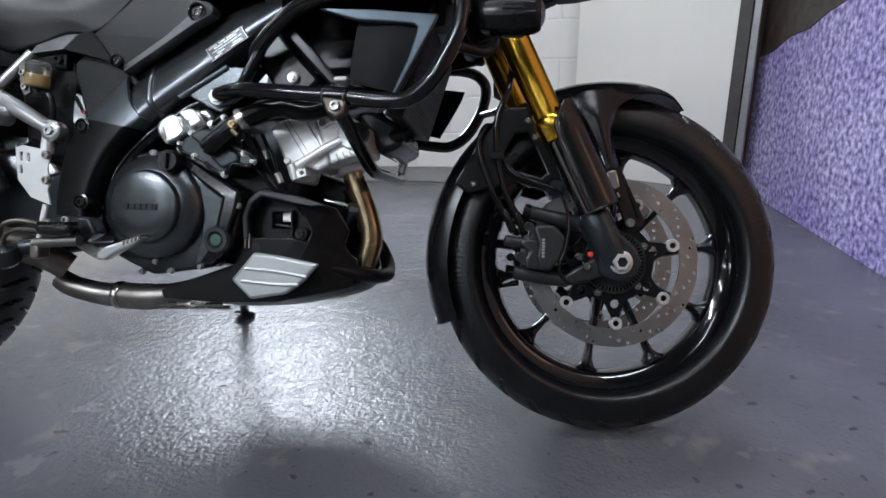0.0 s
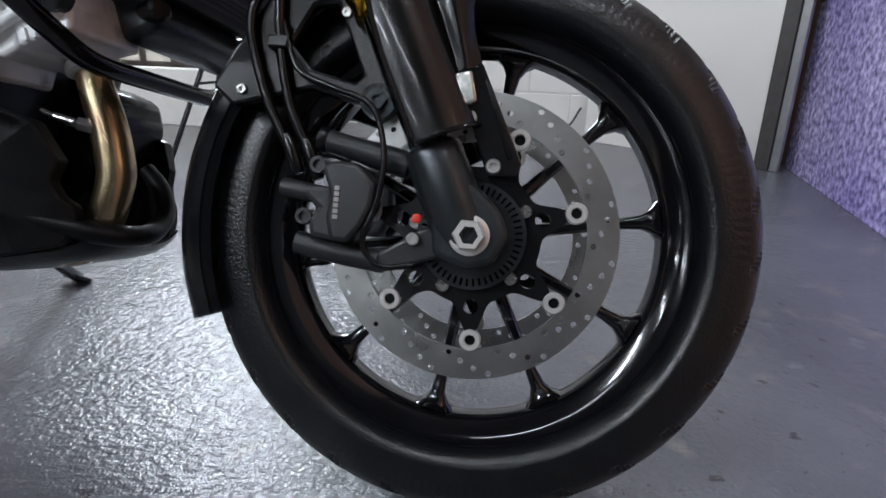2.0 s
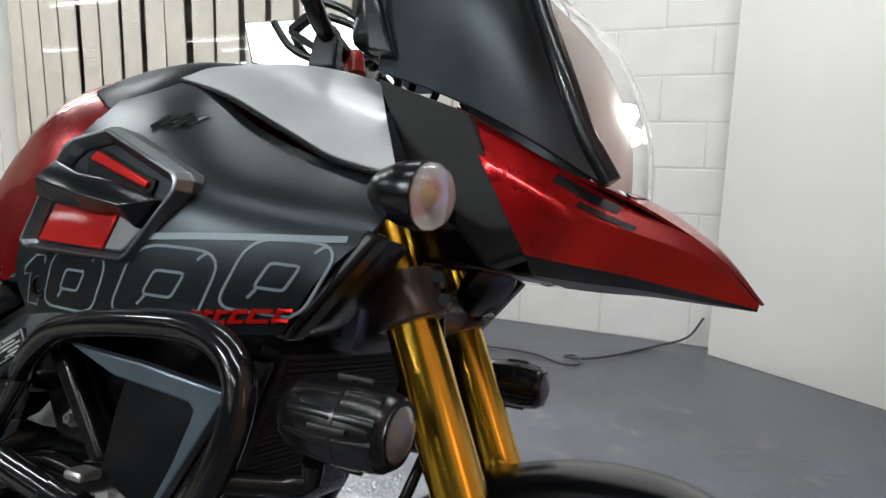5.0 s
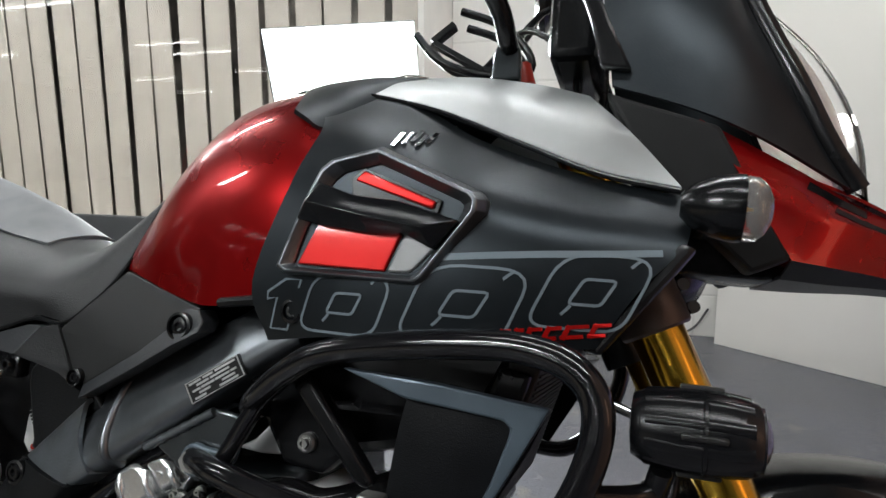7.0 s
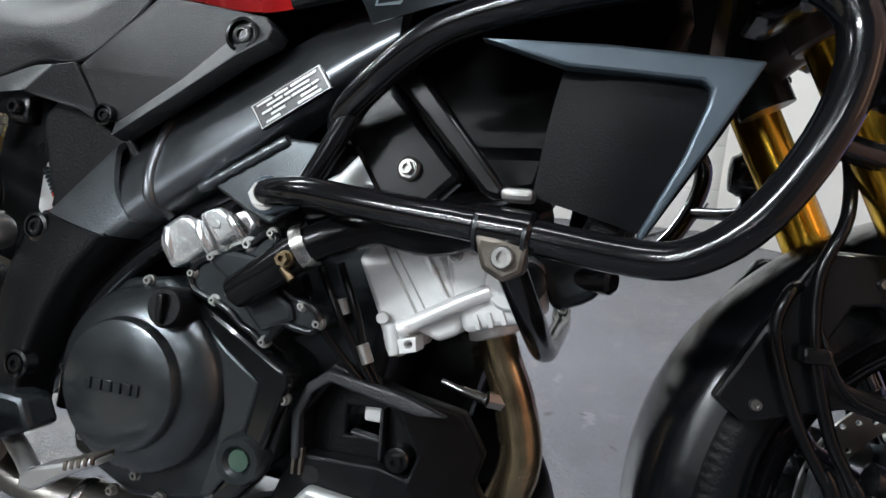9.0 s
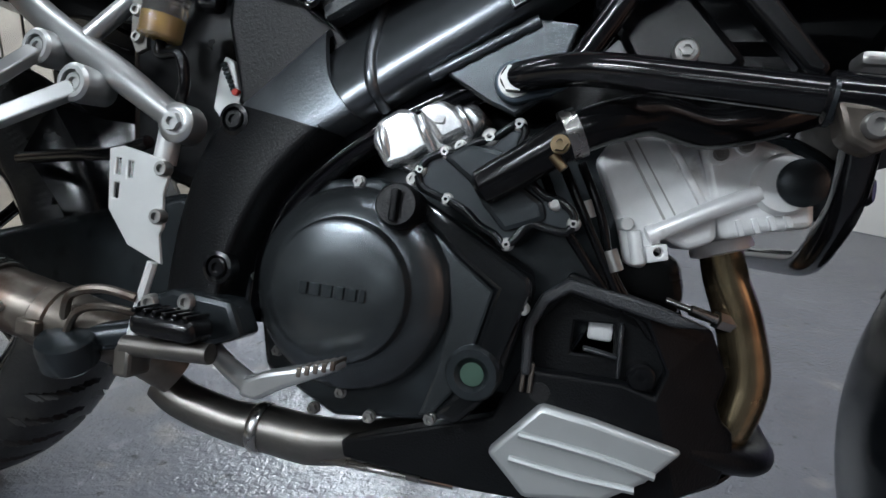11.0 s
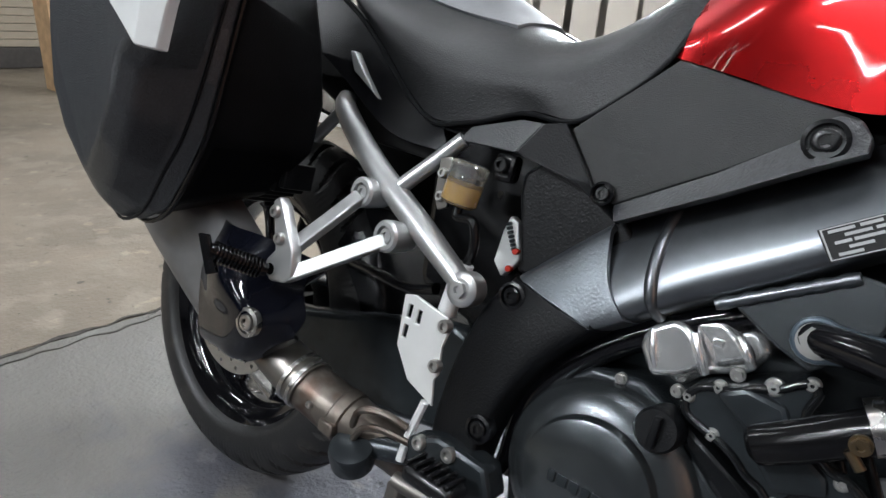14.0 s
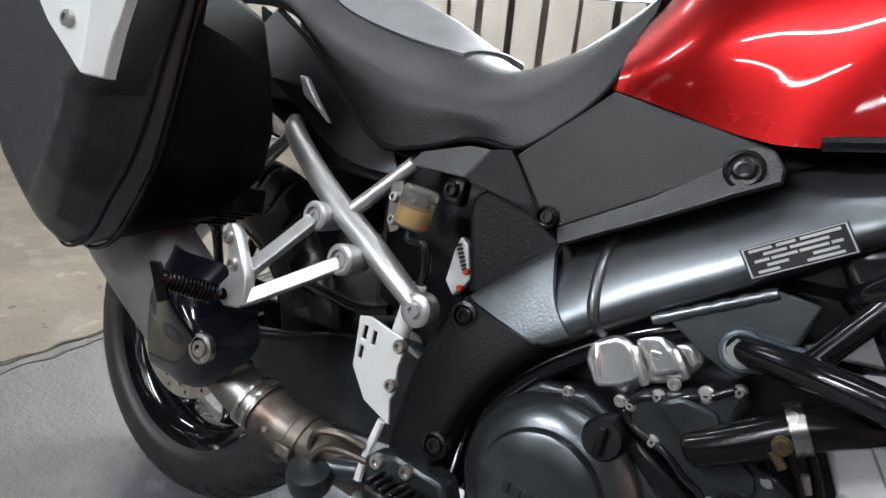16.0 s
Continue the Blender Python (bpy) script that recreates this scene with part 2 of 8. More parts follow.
# floor paint: glossy blue-grey with pits and scuffs
def floor_paint(name, base, dirt, rough, dirt_at, coarse):
    m = mat(name, base, rough, bump=0.0, vary=0.22, scale=2.3, stain=dirt, stain_scale=8.0, stain_at=dirt_at, rough_vary=0.0)
    nt = m.node_tree
    p = nt.nodes["Principled BSDF"]
    tc = nt.nodes.new("ShaderNodeTexCoord")
    last = None
    for sc, strength, dist in ((38.0, coarse, 0.004), (110.0, coarse, 0.0031), (300.0, coarse, 0.0009), (7.0, coarse * 0.4, 0.008)):
        n = nt.nodes.new("ShaderNodeTexNoise")
        n.inputs["Scale"].default_value, n.inputs["Detail"].default_value = sc, 4
        nt.links.new(tc.outputs["Object"], n.inputs["Vector"])
        b = nt.nodes.new("ShaderNodeBump")
        b.inputs["Strength"].default_value, b.inputs["Distance"].default_value = strength, dist
        nt.links.new(n.outputs["Fac"], b.inputs["Height"])
        if last:
            nt.links.new(last.outputs[0], b.inputs["Normal"])
        last = b
    nt.links.new(last.outputs[0], p.inputs["Normal"])
    # specks of grit and small chips
    for sc, at, mul in ((26.0, 0.66, 0.5), (70.0, 0.68, 0.45), (11.0, 0.64, 1.35)):
        n = nt.nodes.new("ShaderNodeTexNoise")
        n.inputs["Scale"].default_value, n.inputs["Detail"].default_value = sc, 10
        nt.links.new(tc.outputs["Object"], n.inputs["Vector"])
        r = nt.nodes.new("ShaderNodeValToRGB")
        r.color_ramp.elements[0].position, r.color_ramp.elements[1].position = at, at + 0.04
        nt.links.new(n.outputs["Fac"], r.inputs[0])
        mx = nt.nodes.new("ShaderNodeMix")
        mx.data_type, mx.blend_type = "RGBA", "MULTIPLY"
        nt.links.new(r.outputs[0], mx.inputs[0])
        nt.links.new(p.inputs["Base Color"].links[0].from_socket, mx.inputs[6])
        mx.inputs[7].default_value = (mul, mul, mul * 0.97, 1)
        nt.links.new(mx.outputs[2], p.inputs["Base Color"])
    n = nt.nodes.new("ShaderNodeTexNoise")
    n.inputs["Scale"].default_value, n.inputs["Detail"].default_value = 3.0, 8
    nt.links.new(tc.outputs["Object"], n.inputs["Vector"])
    mr = nt.nodes.new("ShaderNodeMapRange")
    mr.inputs["To Min"].default_value, mr.inputs["To Max"].default_value = max(0.03, rough - 0.1), rough + 0.14
    nt.links.new(n.outputs["Fac"], mr.inputs["Value"])
    nt.links.new(mr.outputs[0], p.inputs["Roughness"])
    return m


FLOORM = floor_paint("blue grey floor paint", (0.095, 0.096, 0.110), (0.148, 0.144, 0.140), 0.105, 0.6, 0.85)
def worn_edge(m):
    """Paint worn to grey towards the broken edge, in patches."""
    nt = m.node_tree
    p = nt.nodes["Principled BSDF"]
    tc = nt.nodes.new("ShaderNodeTexCoord")
    sx = nt.nodes.new("ShaderNodeSeparateXYZ")
    nt.links.new(tc.outputs["Object"], sx.inputs[0])
    mr = nt.nodes.new("ShaderNodeMapRange")
    mr.inputs["From Min"].default_value, mr.inputs["From Max"].default_value = -1.1, -2.2
    nt.links.new(sx.outputs["X"], mr.inputs["Value"])
    n = nt.nodes.new("ShaderNodeTexNoise")
    n.inputs["Scale"].default_value, n.inputs["Detail"].default_value = 5.0, 10
    nt.links.new(tc.outputs["Object"], n.inputs["Vector"])
    ad = nt.nodes.new("ShaderNodeMath")
    ad.operation = "MULTIPLY_ADD"
    ad.inputs[1].default_value, ad.inputs[2].default_value = 0.75, 0.0
    nt.links.new(mr.outputs[0], ad.inputs[0])
    sm = nt.nodes.new("ShaderNodeMath")
    nt.links.new(ad.outputs[0], sm.inputs[0])
    nt.links.new(n.outputs["Fac"], sm.inputs[1])
    r = nt.nodes.new("ShaderNodeValToRGB")
    r.color_ramp.elements[0].position, r.color_ramp.elements[1].position = 0.72, 1.0
    nt.links.new(sm.outputs[0], r.inputs[0])
    mx = nt.nodes.new("ShaderNodeMix")
    mx.data_type = "RGBA"
    nt.links.new(r.outputs[0], mx.inputs[0])
    nt.links.new(p.inputs["Base Color"].links[0].from_socket, mx.inputs[6])
    mx.inputs[7].default_value = (0.135, 0.128, 0.118, 1)
    nt.links.new(mx.outputs[2], p.inputs["Base Color"])


worn_edge(FLOORM)
CONCRETE = floor_paint("bare worn concrete", (0.17, 0.14, 0.105), (0.205, 0.175, 0.135), 0.6, 0.5, 0.9)


# printed mural: violet flowering field under dark earth
def mural_material():
    m = mat("violet mural print", (0.3, 0.25, 0.55), 0.45, bump=0.15, bump_scale=60)
    nt = m.node_tree
    p = nt.nodes["Principled BSDF"]
    tc = nt.nodes.new("ShaderNodeTexCoord")
    v = nt.nodes.new("ShaderNodeTexVoronoi")
    v.inputs["Scale"].default_value = 90
    nt.links.new(tc.outputs["Object"], v.inputs["Vector"])
    n = nt.nodes.new("ShaderNodeTexNoise")
    n.inputs["Scale"].default_value, n.inputs["Detail"].default_value = 42, 10
    nt.links.new(tc.outputs["Object"], n.inputs["Vector"])
    big = nt.nodes.new("ShaderNodeTexNoise")
    big.inputs["Scale"].default_value, big.inputs["Detail"].default_value = 2.2, 6
    nt.links.new(tc.outputs["Object"], big.inputs["Vector"])
    r = nt.nodes.new("ShaderNodeValToRGB")
    r.color_ramp.elements[0].position, r.color_ramp.elements[0].color = 0.34, (0.07, 0.05, 0.16, 1)
    r.color_ramp.elements[1].position, r.color_ramp.elements[1].color = 0.66, (0.74, 0.69, 0.86, 1)
    e = r.color_ramp.elements.new(0.5)
    e.color = (0.36, 0.31, 0.55, 1)
    nt.links.new(n.outputs["Fac"], r.inputs[0])
    r2 = nt.nodes.new("ShaderNodeValToRGB")
    r2.color_ramp.elements[0].position, r2.color_ramp.elements[0].color = 0.3, (0.55, 0.5, 0.75, 1)
    r2.color_ramp.elements[1].position, r2.color_ramp.elements[1].color = 0.7, (1, 1, 1, 1)
    nt.links.new(big.outputs["Fac"], r2.inputs[0])
    mx = nt.nodes.new("ShaderNodeMix")
    mx.data_type, mx.blend_type = "RGBA", "MULTIPLY"
    mx.inputs[0].default_value = 1.0
    nt.links.new(r.outputs[0], mx.inputs[6])
    nt.links.new(r2.outputs[0], mx.inputs[7])
    nt.links.new(mx.outputs[2], p.inputs["Base Color"])
    return m


MURAL = mural_material()
EARTH = mat("dark earth print", (0.035, 0.024, 0.018), 0.5, vary=0.8, scale=18, stain=(0.16, 0.06, 0.03), stain_scale=9, stain_at=0.62)


# ---- mesh helpers ----
def put_mesh(name, bm, material, smooth=38):
    me = bpy.data.meshes.new(name)
    bmesh.ops.recalc_face_normals(bm, faces=bm.faces[:])
    bm.to_mesh(me)
    bm.free()
    me.materials.append(material)
    if smooth:
        flags = [p.use_smooth for p in me.polygons]
        me.set_sharp_from_angle(angle=radians(smooth))
        if any(flags):
            me.polygons.foreach_set("use_smooth", flags)
    return me


def part(name, bm, material, parent=None, label="", smooth=38):
    ob = new(name, put_mesh(name, bm, material, smooth))
    ob.parent = parent
    if label:
        ob["label"] = label
    return ob


def thing(name, label, category, m=None, group=""):
    ob = new(name)
    ob.empty_display_size = 0.05
    if m is not None:
        ob.matrix_basis = m
    return tagged(ob, label, category, group)


def mirrored(bm):
    b2 = bm.copy()
    for v in b2.verts:
        v.co.y = -v.co.y
    bmesh.ops.reverse_faces(b2, faces=b2.faces[:])
    return b2


def joined(*bms):
    out = bmesh.new()
    for b in bms:
        tmp = bpy.data.meshes.new("tmp")
        b.to_mesh(tmp)
        b.free()
        out.from_mesh(tmp)
        bpy.data.meshes.remove(tmp)
    return out


def spline(pts, res=6, closed=False):
    """Catmull-Rom through the points."""
    P = [np.array(p, float) for p in pts]
    n = len(P)
    out = []
    for i in range(n if closed else n - 1):
        a, b, c, d = (P[(i - 1) % n], P[i], P[(i + 1) % n], P[(i + 2) % n])
        if not closed:
            a = P[i - 1] if i else 2 * P[0] - P[1]
            d = P[i + 2] if i + 2 < n else 2 * P[-1] - P[-2]
        for k in range(res):
            t = k / res
            out.append(0.5 * (2 * b + (c - a) * t + (2 * a - 5 * b + 4 * c - d) * t * t + (3 * b - a - 3 * c + d) * t ** 3))
    if not closed:
        out.append(P[-1])
    return out


def rounded(pts, r, seg=4):
    """A polyline in space with its corners rounded by r."""
    P = [Vector(p) for p in pts]
    out = [P[0]]
    for a, b, c in zip(P, P[1:], P[2:]):
        u, v = (a - b), (c - b)
        k = min(r, u.length * 0.45, v.length * 0.45)
        p, q = b + u.normalized() * k, b + v.normalized() * k
        for i in range(seg + 1):
            t = i / seg
            out.append(p * (1 - t) ** 2 + b * 2 * t * (1 - t) + q * t * t)
    return out + [P[-1]]


def tube(pts, r, n=14, res=5, smooth=True, caps=True, flat=1.0):
    """A tube along the points; r may be a list, one radius per point."""
    path = [Vector(p) for p in (spline(pts, res) if smooth and len(pts) > 2 else pts)]
    if isinstance(r, (list, tuple)):
        src = np.linspace(0, 1, len(r))
        rs = np.interp(np.linspace(0, 1, len(path)), src, r)
    else:
        rs = [r] * len(path)
    bm = bmesh.new()
    rings = []
    t0 = (path[1] - path[0]).normalized()
    up = Vector((0, 0, 1)) if abs(t0.z) < 0.9 else Vector((1, 0, 0))
    u = t0.cross(up).normalized()
    for i, p in enumerate(path):
        t = (path[min(i + 1, len(path) - 1)] - path[max(i - 1, 0)]).normalized()
        u = (u - t * u.dot(t)).normalized()
        w = t.cross(u)
        rings.append([bm.verts.new(p + (u * math.cos(a) * flat + w * math.sin(a)) * rs[i]) for a in (2 * math.pi * k / n for k in range(n))])
    for a, b in zip(rings, rings[1:]):
        for k in range(n):
            bm.faces.new((a[k], a[(k + 1) % n], b[(k + 1) % n], b[k]))
    for f in bm.faces:
        f.smooth = True
    if caps:
        bm.faces.new(rings[0][::-1])
        bm.faces.new(rings[-1])
    return bm


def lathe(profile, centre, axis, n=32, closed=False):
    """Revolve (radius, distance along axis) pairs."""
    axis = Vector(axis).normalized()
    q = axis.to_track_quat("Z", "Y")
    bm = bmesh.new()
    rings = []
    for r, a in profile:
        if r < 1e-6:
            rings.append([bm.verts.new(Vector(centre) + axis * a)])
        else:
            rings.append([bm.verts.new(Vector(centre) + q @ Vector((r * math.cos(t), r * math.sin(t), a))) for t in (2 * math.pi * k / n for k in range(n))])
    pairs = list(zip(rings, rings[1:])) + ([(rings[-1], rings[0])] if closed else [])
    for a, b in pairs:
        if len(a) == 1 and len(b) == 1:
            continue
        for k in range(n):
            k2 = (k + 1) % n
            if len(a) == 1:
                bm.faces.new((a[0], b[k2], b[k]))
            elif len(b) == 1:
                bm.faces.new((a[k], a[k2], b[0]))
            else:
                bm.faces.new((a[k], a[k2], b[k2], b[k]))
    for f in bm.faces:
        f.smooth = True
    if not closed:
        for ring in (rings[0], rings[-1]):
            if len(ring) > 1:
                bm.faces.new(ring)
    return bm


def rod(a, b, r, n=16, bev=0.0):
    a, b = Vector(a), Vector(b)
    h = (b - a).length
    prof = [(r, 0), (r, h)] if not bev else [(r - bev, 0), (r, bev), (r, h - bev), (r - bev, h)]
    return lathe(prof, a, b - a, n)


def bevel_sharp(bm, w, seg=2, angle=25):
    if w <= 0:
        return bm
    es = [e for e in bm.edges if len(e.link_faces) == 2 and e.calc_face_angle(0) > radians(angle)]
    flat = []
    for f in bm.faces:
        if not any(len(e.link_faces) == 2 and radians(0.5) < e.calc_face_angle(0) <= radians(angle) for e in f.edges):
            f.normal_update()
            flat.append(f.normal.copy())
    bmesh.ops.bevel(bm, geom=es, offset=w, segments=seg, profile=0.5, affect="EDGES", clamp_overlap=True)
    for f in bm.faces:
        f.normal_update()
        f.smooth = not any(f.normal.dot(n) > 0.9995 for n in flat)
    return bm


def prism(outline, y0, y1, bev=0.004, holes=(), seg=2, axis="y", taper=1.0):
    """A plate with the outline (x, z), from y0 to y1. holes: outlines that go through. taper: size of the y0 end about its middle."""
    bm = bmesh.new()
    edges = []
    for ring in (outline, *holes):
        vs = [bm.verts.new((x, y0, z)) for x, z in ring]
        edges += [bm.edges.new((vs[i], vs[(i + 1) % len(vs)])) for i in range(len(vs))]
    if holes:
        res = bmesh.ops.triangle_fill(bm, use_beauty=True, use_dissolve=False, edges=edges)
        faces = [g for g in res["geom"] if isinstance(g, bmesh.types.BMFace)]
    else:
        faces = [bm.faces.new(bm.verts[:])]
    ext = bmesh.ops.extrude_face_region(bm, geom=faces, use_keep_orig=True)
    for v in [g for g in ext["geom"] if isinstance(g, bmesh.types.BMVert)]:
        v.co.y = y1
    if taper != 1.0:
        cx = sum(x for x, z in outline) / len(outline)
        cz = sum(z for x, z in outline) / len(outline)
        for v in bm.verts:
            if abs(v.co.y - y0) < 1e-9:
                v.co.x, v.co.z = cx + (v.co.x - cx) * taper, cz + (v.co.z - cz) * taper
    bmesh.ops.recalc_face_normals(bm, faces=bm.faces[:])
    bevel_sharp(bm, bev, seg)
    return bm


def box(lo, hi, bev=0.004, seg=2):
    bm = bmesh.new()
    bmesh.ops.create_cube(bm, size=1)
    for v in bm.verts:
        v.co = Vector([lo[i] + (hi[i] - lo[i]) * (v.co[i] + 0.5) for i in range(3)])
    return bevel_sharp(bm, bev, seg)


def skin_grid(curves, along=5, across=4, crease=False):
    rows = [np.array(spline(c, along)) for c in curves]
    n = max(len(r) for r in rows)
    rows = [np.array([[np.interp(s, np.linspace(0, 1, len(r)), r[:, k]) for k in range(3)] for s in np.linspace(0, 1, n)]) for r in rows]
    cols = []
    for j in range(n):
        line = [r[j] for r in rows]
        if len(line) == 2 or crease:
            pts = []
            for a, b in zip(line, line[1:]):
                pts += [a + (b - a) * k / across for k in range(across)]
            pts.append(line[-1])
        else:
            pts = spline(line, across)
        cols.append(pts)
    return np.array(cols)


def skin(curves, thick=0.003, along=5, across=4, out=(0, -1, 0), crease=False, relax=0):
    """A curved sheet over the curves, with thickness inwards from `out`."""
    g = skin_grid(curves, along, across, crease)
    for _ in range(relax):
        g[1:-1, 1:-1] = 0.5 * g[1:-1, 1:-1] + 0.125 * (g[2:, 1:-1] + g[:-2, 1:-1] + g[1:-1, 2:] + g[1:-1, :-2])
    du, dv = np.gradient(g, axis=0), np.gradient(g, axis=1)
    nn = np.cross(du, dv)
    ln = np.linalg.norm(nn, axis=2, keepdims=True)
    nn = nn / np.where(ln < 1e-12, 1, ln)
    if (nn.reshape(-1, 3) @ np.array(out, float)).mean() < 0:
        nn = -nn
    h = g - nn * thick
    bm = bmesh.new()
    a, b = g.shape[:2]
    A = [[bm.verts.new(g[i, j]) for j in range(b)] for i in range(a)]
    B = [[bm.verts.new(h[i, j]) for j in range(b)] for i in range(a)]
    for i in range(a - 1):
        for j in range(b - 1):
            bm.faces.new((A[i][j], A[i + 1][j], A[i + 1][j + 1], A[i][j + 1]))
            bm.faces.new((B[i][j + 1], B[i + 1][j + 1], B[i + 1][j], B[i][j]))
    for i in range(a - 1):
        bm.faces.new((A[i][0], B[i][0], B[i + 1][0], A[i + 1][0]))
        bm.faces.new((A[i][-1], A[i + 1][-1], B[i + 1][-1], B[i][-1]))
    for j in range(b - 1):
        bm.faces.new((A[0][j], A[0][j + 1], B[0][j + 1], B[0][j]))
        bm.faces.new((A[-1][j], B[-1][j], B[-1][j + 1], A[-1][j + 1]))
    bmesh.ops.remove_doubles(bm, verts=bm.verts[:], dist=1e-6)
    bmesh.ops.recalc_face_normals(bm, faces=bm.faces[:])
    for f in bm.faces:
        f.smooth = True
    return bm


def loft(loops, bev=0.004, seg=2, angle=18):
    """A solid through closed outlines of equally many points, capped at both ends."""
    bm = bmesh.new()
    rings = [[bm.verts.new(p) for p in ring] for ring in loops]
    n = len(rings[0])
    for a, b in zip(rings, rings[1:]):
        for k in range(n):
            bm.faces.new((a[k], a[(k + 1) % n], b[(k + 1) % n], b[k]))
    bm.faces.new(rings[0])
    bm.faces.new(rings[-1])
    bmesh.ops.recalc_face_normals(bm, faces=bm.faces[:])
    return bevel_sharp(bm, bev, seg, angle)


def beam(a, b, w, h, bev=0.002):
    """A straight bar of rectangular section, w across y and h in its own plane."""
    a, b = Vector(a), Vector(b)
    d = (b - a).normalized()
    s = d.cross(Vector((0, 1, 0))).normalized() * (h / 2)
    u = d.cross(s).normalized() * (w / 2)
    return loft([[p + s + u, p - s + u, p - s - u, p + s - u] for p in (a, b)], bev)
def bolt(c, r=0.008, h=0.006, axis=(0, -1, 0), socket=True):
    """A round-headed screw with a hexagon socket."""
    ax = Vector(axis).normalized()
    prof = [(r, -0.004), (r, h * 0.7), (r * 0.85, h)]
    prof += [(r * 0.5, h), (r * 0.5, h * 0.35), (0, h * 0.35)] if socket else [(0, h)]
    return lathe(prof, c, ax, 16)


def hexnut(c, r=0.009, h=0.007, axis=(0, -1, 0)):
    b1 = lathe([(r * 1.25, -0.003), (r * 1.25, 0.0012)], c, axis, 18)
    b2 = lathe([(r, 0), (r, h), (r * 0.5, h), (r * 0.5, h * 0.5), (0, h * 0.5)], c, axis, 6)
    return joined(b1, b2)


def circle(cx, cz, r, n=24, start=0.0):
    return [(cx + r * math.cos(start + 2 * math.pi * k / n), cz + r * math.sin(start + 2 * math.pi * k / n)) for k in range(n)]


def stroke_on(tree, pts, w, lift=0.0012, closed=False, from_y=-0.6):
    """A flat raised line of width w along (x, z) points, laid on the surface behind it."""
    bm = bmesh.new()
    P = [Vector((x, 0, z)) for x, z in pts]
    n = len(P)
    L, R = [], []
    for i, p in enumerate(P):
        a = P[(i - 1) % n] if closed or i else p
        b = P[(i + 1) % n] if closed or i < n - 1 else p
        t = (b - a).normalized()
        s = Vector((-t.z, 0, t.x)) * (w / 2)
        for q, side in ((p + s, L), (p - s, R)):
            hit = tree.ray_cast(Vector((q.x, from_y, q.z)), Vector((0, 1, 0)))
            y = hit[0].y if hit[0] is not None else (L[-1].co.y if L else -0.25)
            side.append(bm.verts.new((q.x, y - lift, q.z)))
    for i in range(n if closed else n - 1):
        j = (i + 1) % n
        bm.faces.new((L[i], L[j], R[j], R[i]))
    ext = bmesh.ops.extrude_face_region(bm, geom=bm.faces[:], use_keep_orig=True)
    for v in [g for g in ext["geom"] if isinstance(g, bmesh.types.BMVert)]:
        v.co.y += lift + 0.0008
    return bm


def tree_of(bm):
    from mathutils.bvhtree import BVHTree
    return BVHTree.FromBMesh(bm)


# ---- room ----
def structure(name, bm, material, label, category, smooth=38):
    return tagged(part(name, bm, material, None, smooth=smooth), label, category, kind="structure")


WALL_Y, SIDE_X = 2.85, 1.02


def slab(x_far, ragged_x, z0, z1, rough):
    """A floor slab from a straight side to a broken one."""
    ys = [HY + 0.04 * k for k in range(round((4.6 - HY) / 0.04) + 1)]
    rag = [(ragged_x + rough * (noise.noise((y * 3.1, z1, 0)) + 0.6 * noise.noise((y * 17.0, 3.0 + z1, 0))), y) for y in ys]
    bm = bmesh.new()
    vs = [bm.verts.new((x, y, z1)) for x, y in rag + [(x_far, 4.6), (x_far, HY)]]
    f = bm.faces.new(vs)
    ext = bmesh.ops.extrude_face_region(bm, geom=[f], use_keep_orig=True)
    for v in [g for g in ext["geom"] if isinstance(g, bmesh.types.BMVert)]:
        v.co.z = z0
    bmesh.ops.triangulate(bm, faces=[f for f in bm.faces if len(f.verts) > 4])
    return bm


structure("floor", slab(SIDE_X, -2.236, -0.08, 0.0, 0.018), FLOORM, "glossy blue-grey painted workshop floor, scuffed", "floor")
structure("floor_bare", slab(HX, -2.258, -0.09, -0.006, 0.014), CONCRETE, "bare worn concrete floor beyond the paint", "floor")
def crack(x0, wide, seed):
    """A dark broken line of dirt along the edge of the paint."""
    bm = bmesh.new()
    left, right = [], []
    for k in range(260):
        y = -1.6 + 0.016 * k
        x = x0 + 0.018 * noise.noise((y * 3.1, seed, 0)) + 0.02 * noise.noise((y * 17.0, seed, 0))
        w = max(0.0012, wide * (0.6 + 1.1 * noise.noise((y * 9.0, 7.0 + seed, 0))))
        left.append(bm.verts.new((x - w, y, 0.0022)))
        right.append(bm.verts.new((x + w, y, 0.0022)))
    for k in range(259):
        bm.faces.new((left[k], right[k], right[k + 1], left[k + 1]))
    ext = bmesh.ops.extrude_face_region(bm, geom=bm.faces[:], use_keep_orig=True)
    for v in [g for g in ext["geom"] if isinstance(g, bmesh.types.BMVert)]:
        v.co.z -= 0.004
    return bm


structure("floor_crack", crack(-2.245, 0.008, 1.0), DIRT, "dark gritty crack along the broken paint edge", "floor")
structure("floor_crack", crack(-2.20, 0.004, 5.0), DIRT, "thin dark crack beside the paint edge", "floor")
structure("ceiling", box((HX, HY, CEIL), (1.2, 4.6, CEIL + 0.1), 0.0), CEILM, "dark grey flat workshop ceiling", "ceiling")
# unseen hall walls, their gloom put into the colour
structure("wall_south", box((HX, HY - 0.15, -0.1), (1.2, HY - 0.005, CEIL), 0.0), GLOOMWALL, "plain far end wall, darkened for the hall's gloom", "wall")
structure("wall_west", box((HX - 0.15, HY, -0.1), (HX - 0.005, 4.6, CEIL), 0.0), GLOOMWALL, "plain far wall", "wall")
structure("wall_far", box((HX, 4.6, -0.1), (1.2, 4.7, CEIL), 0.0), DARKROOM, "dim far wall of the next workshop", "wall")
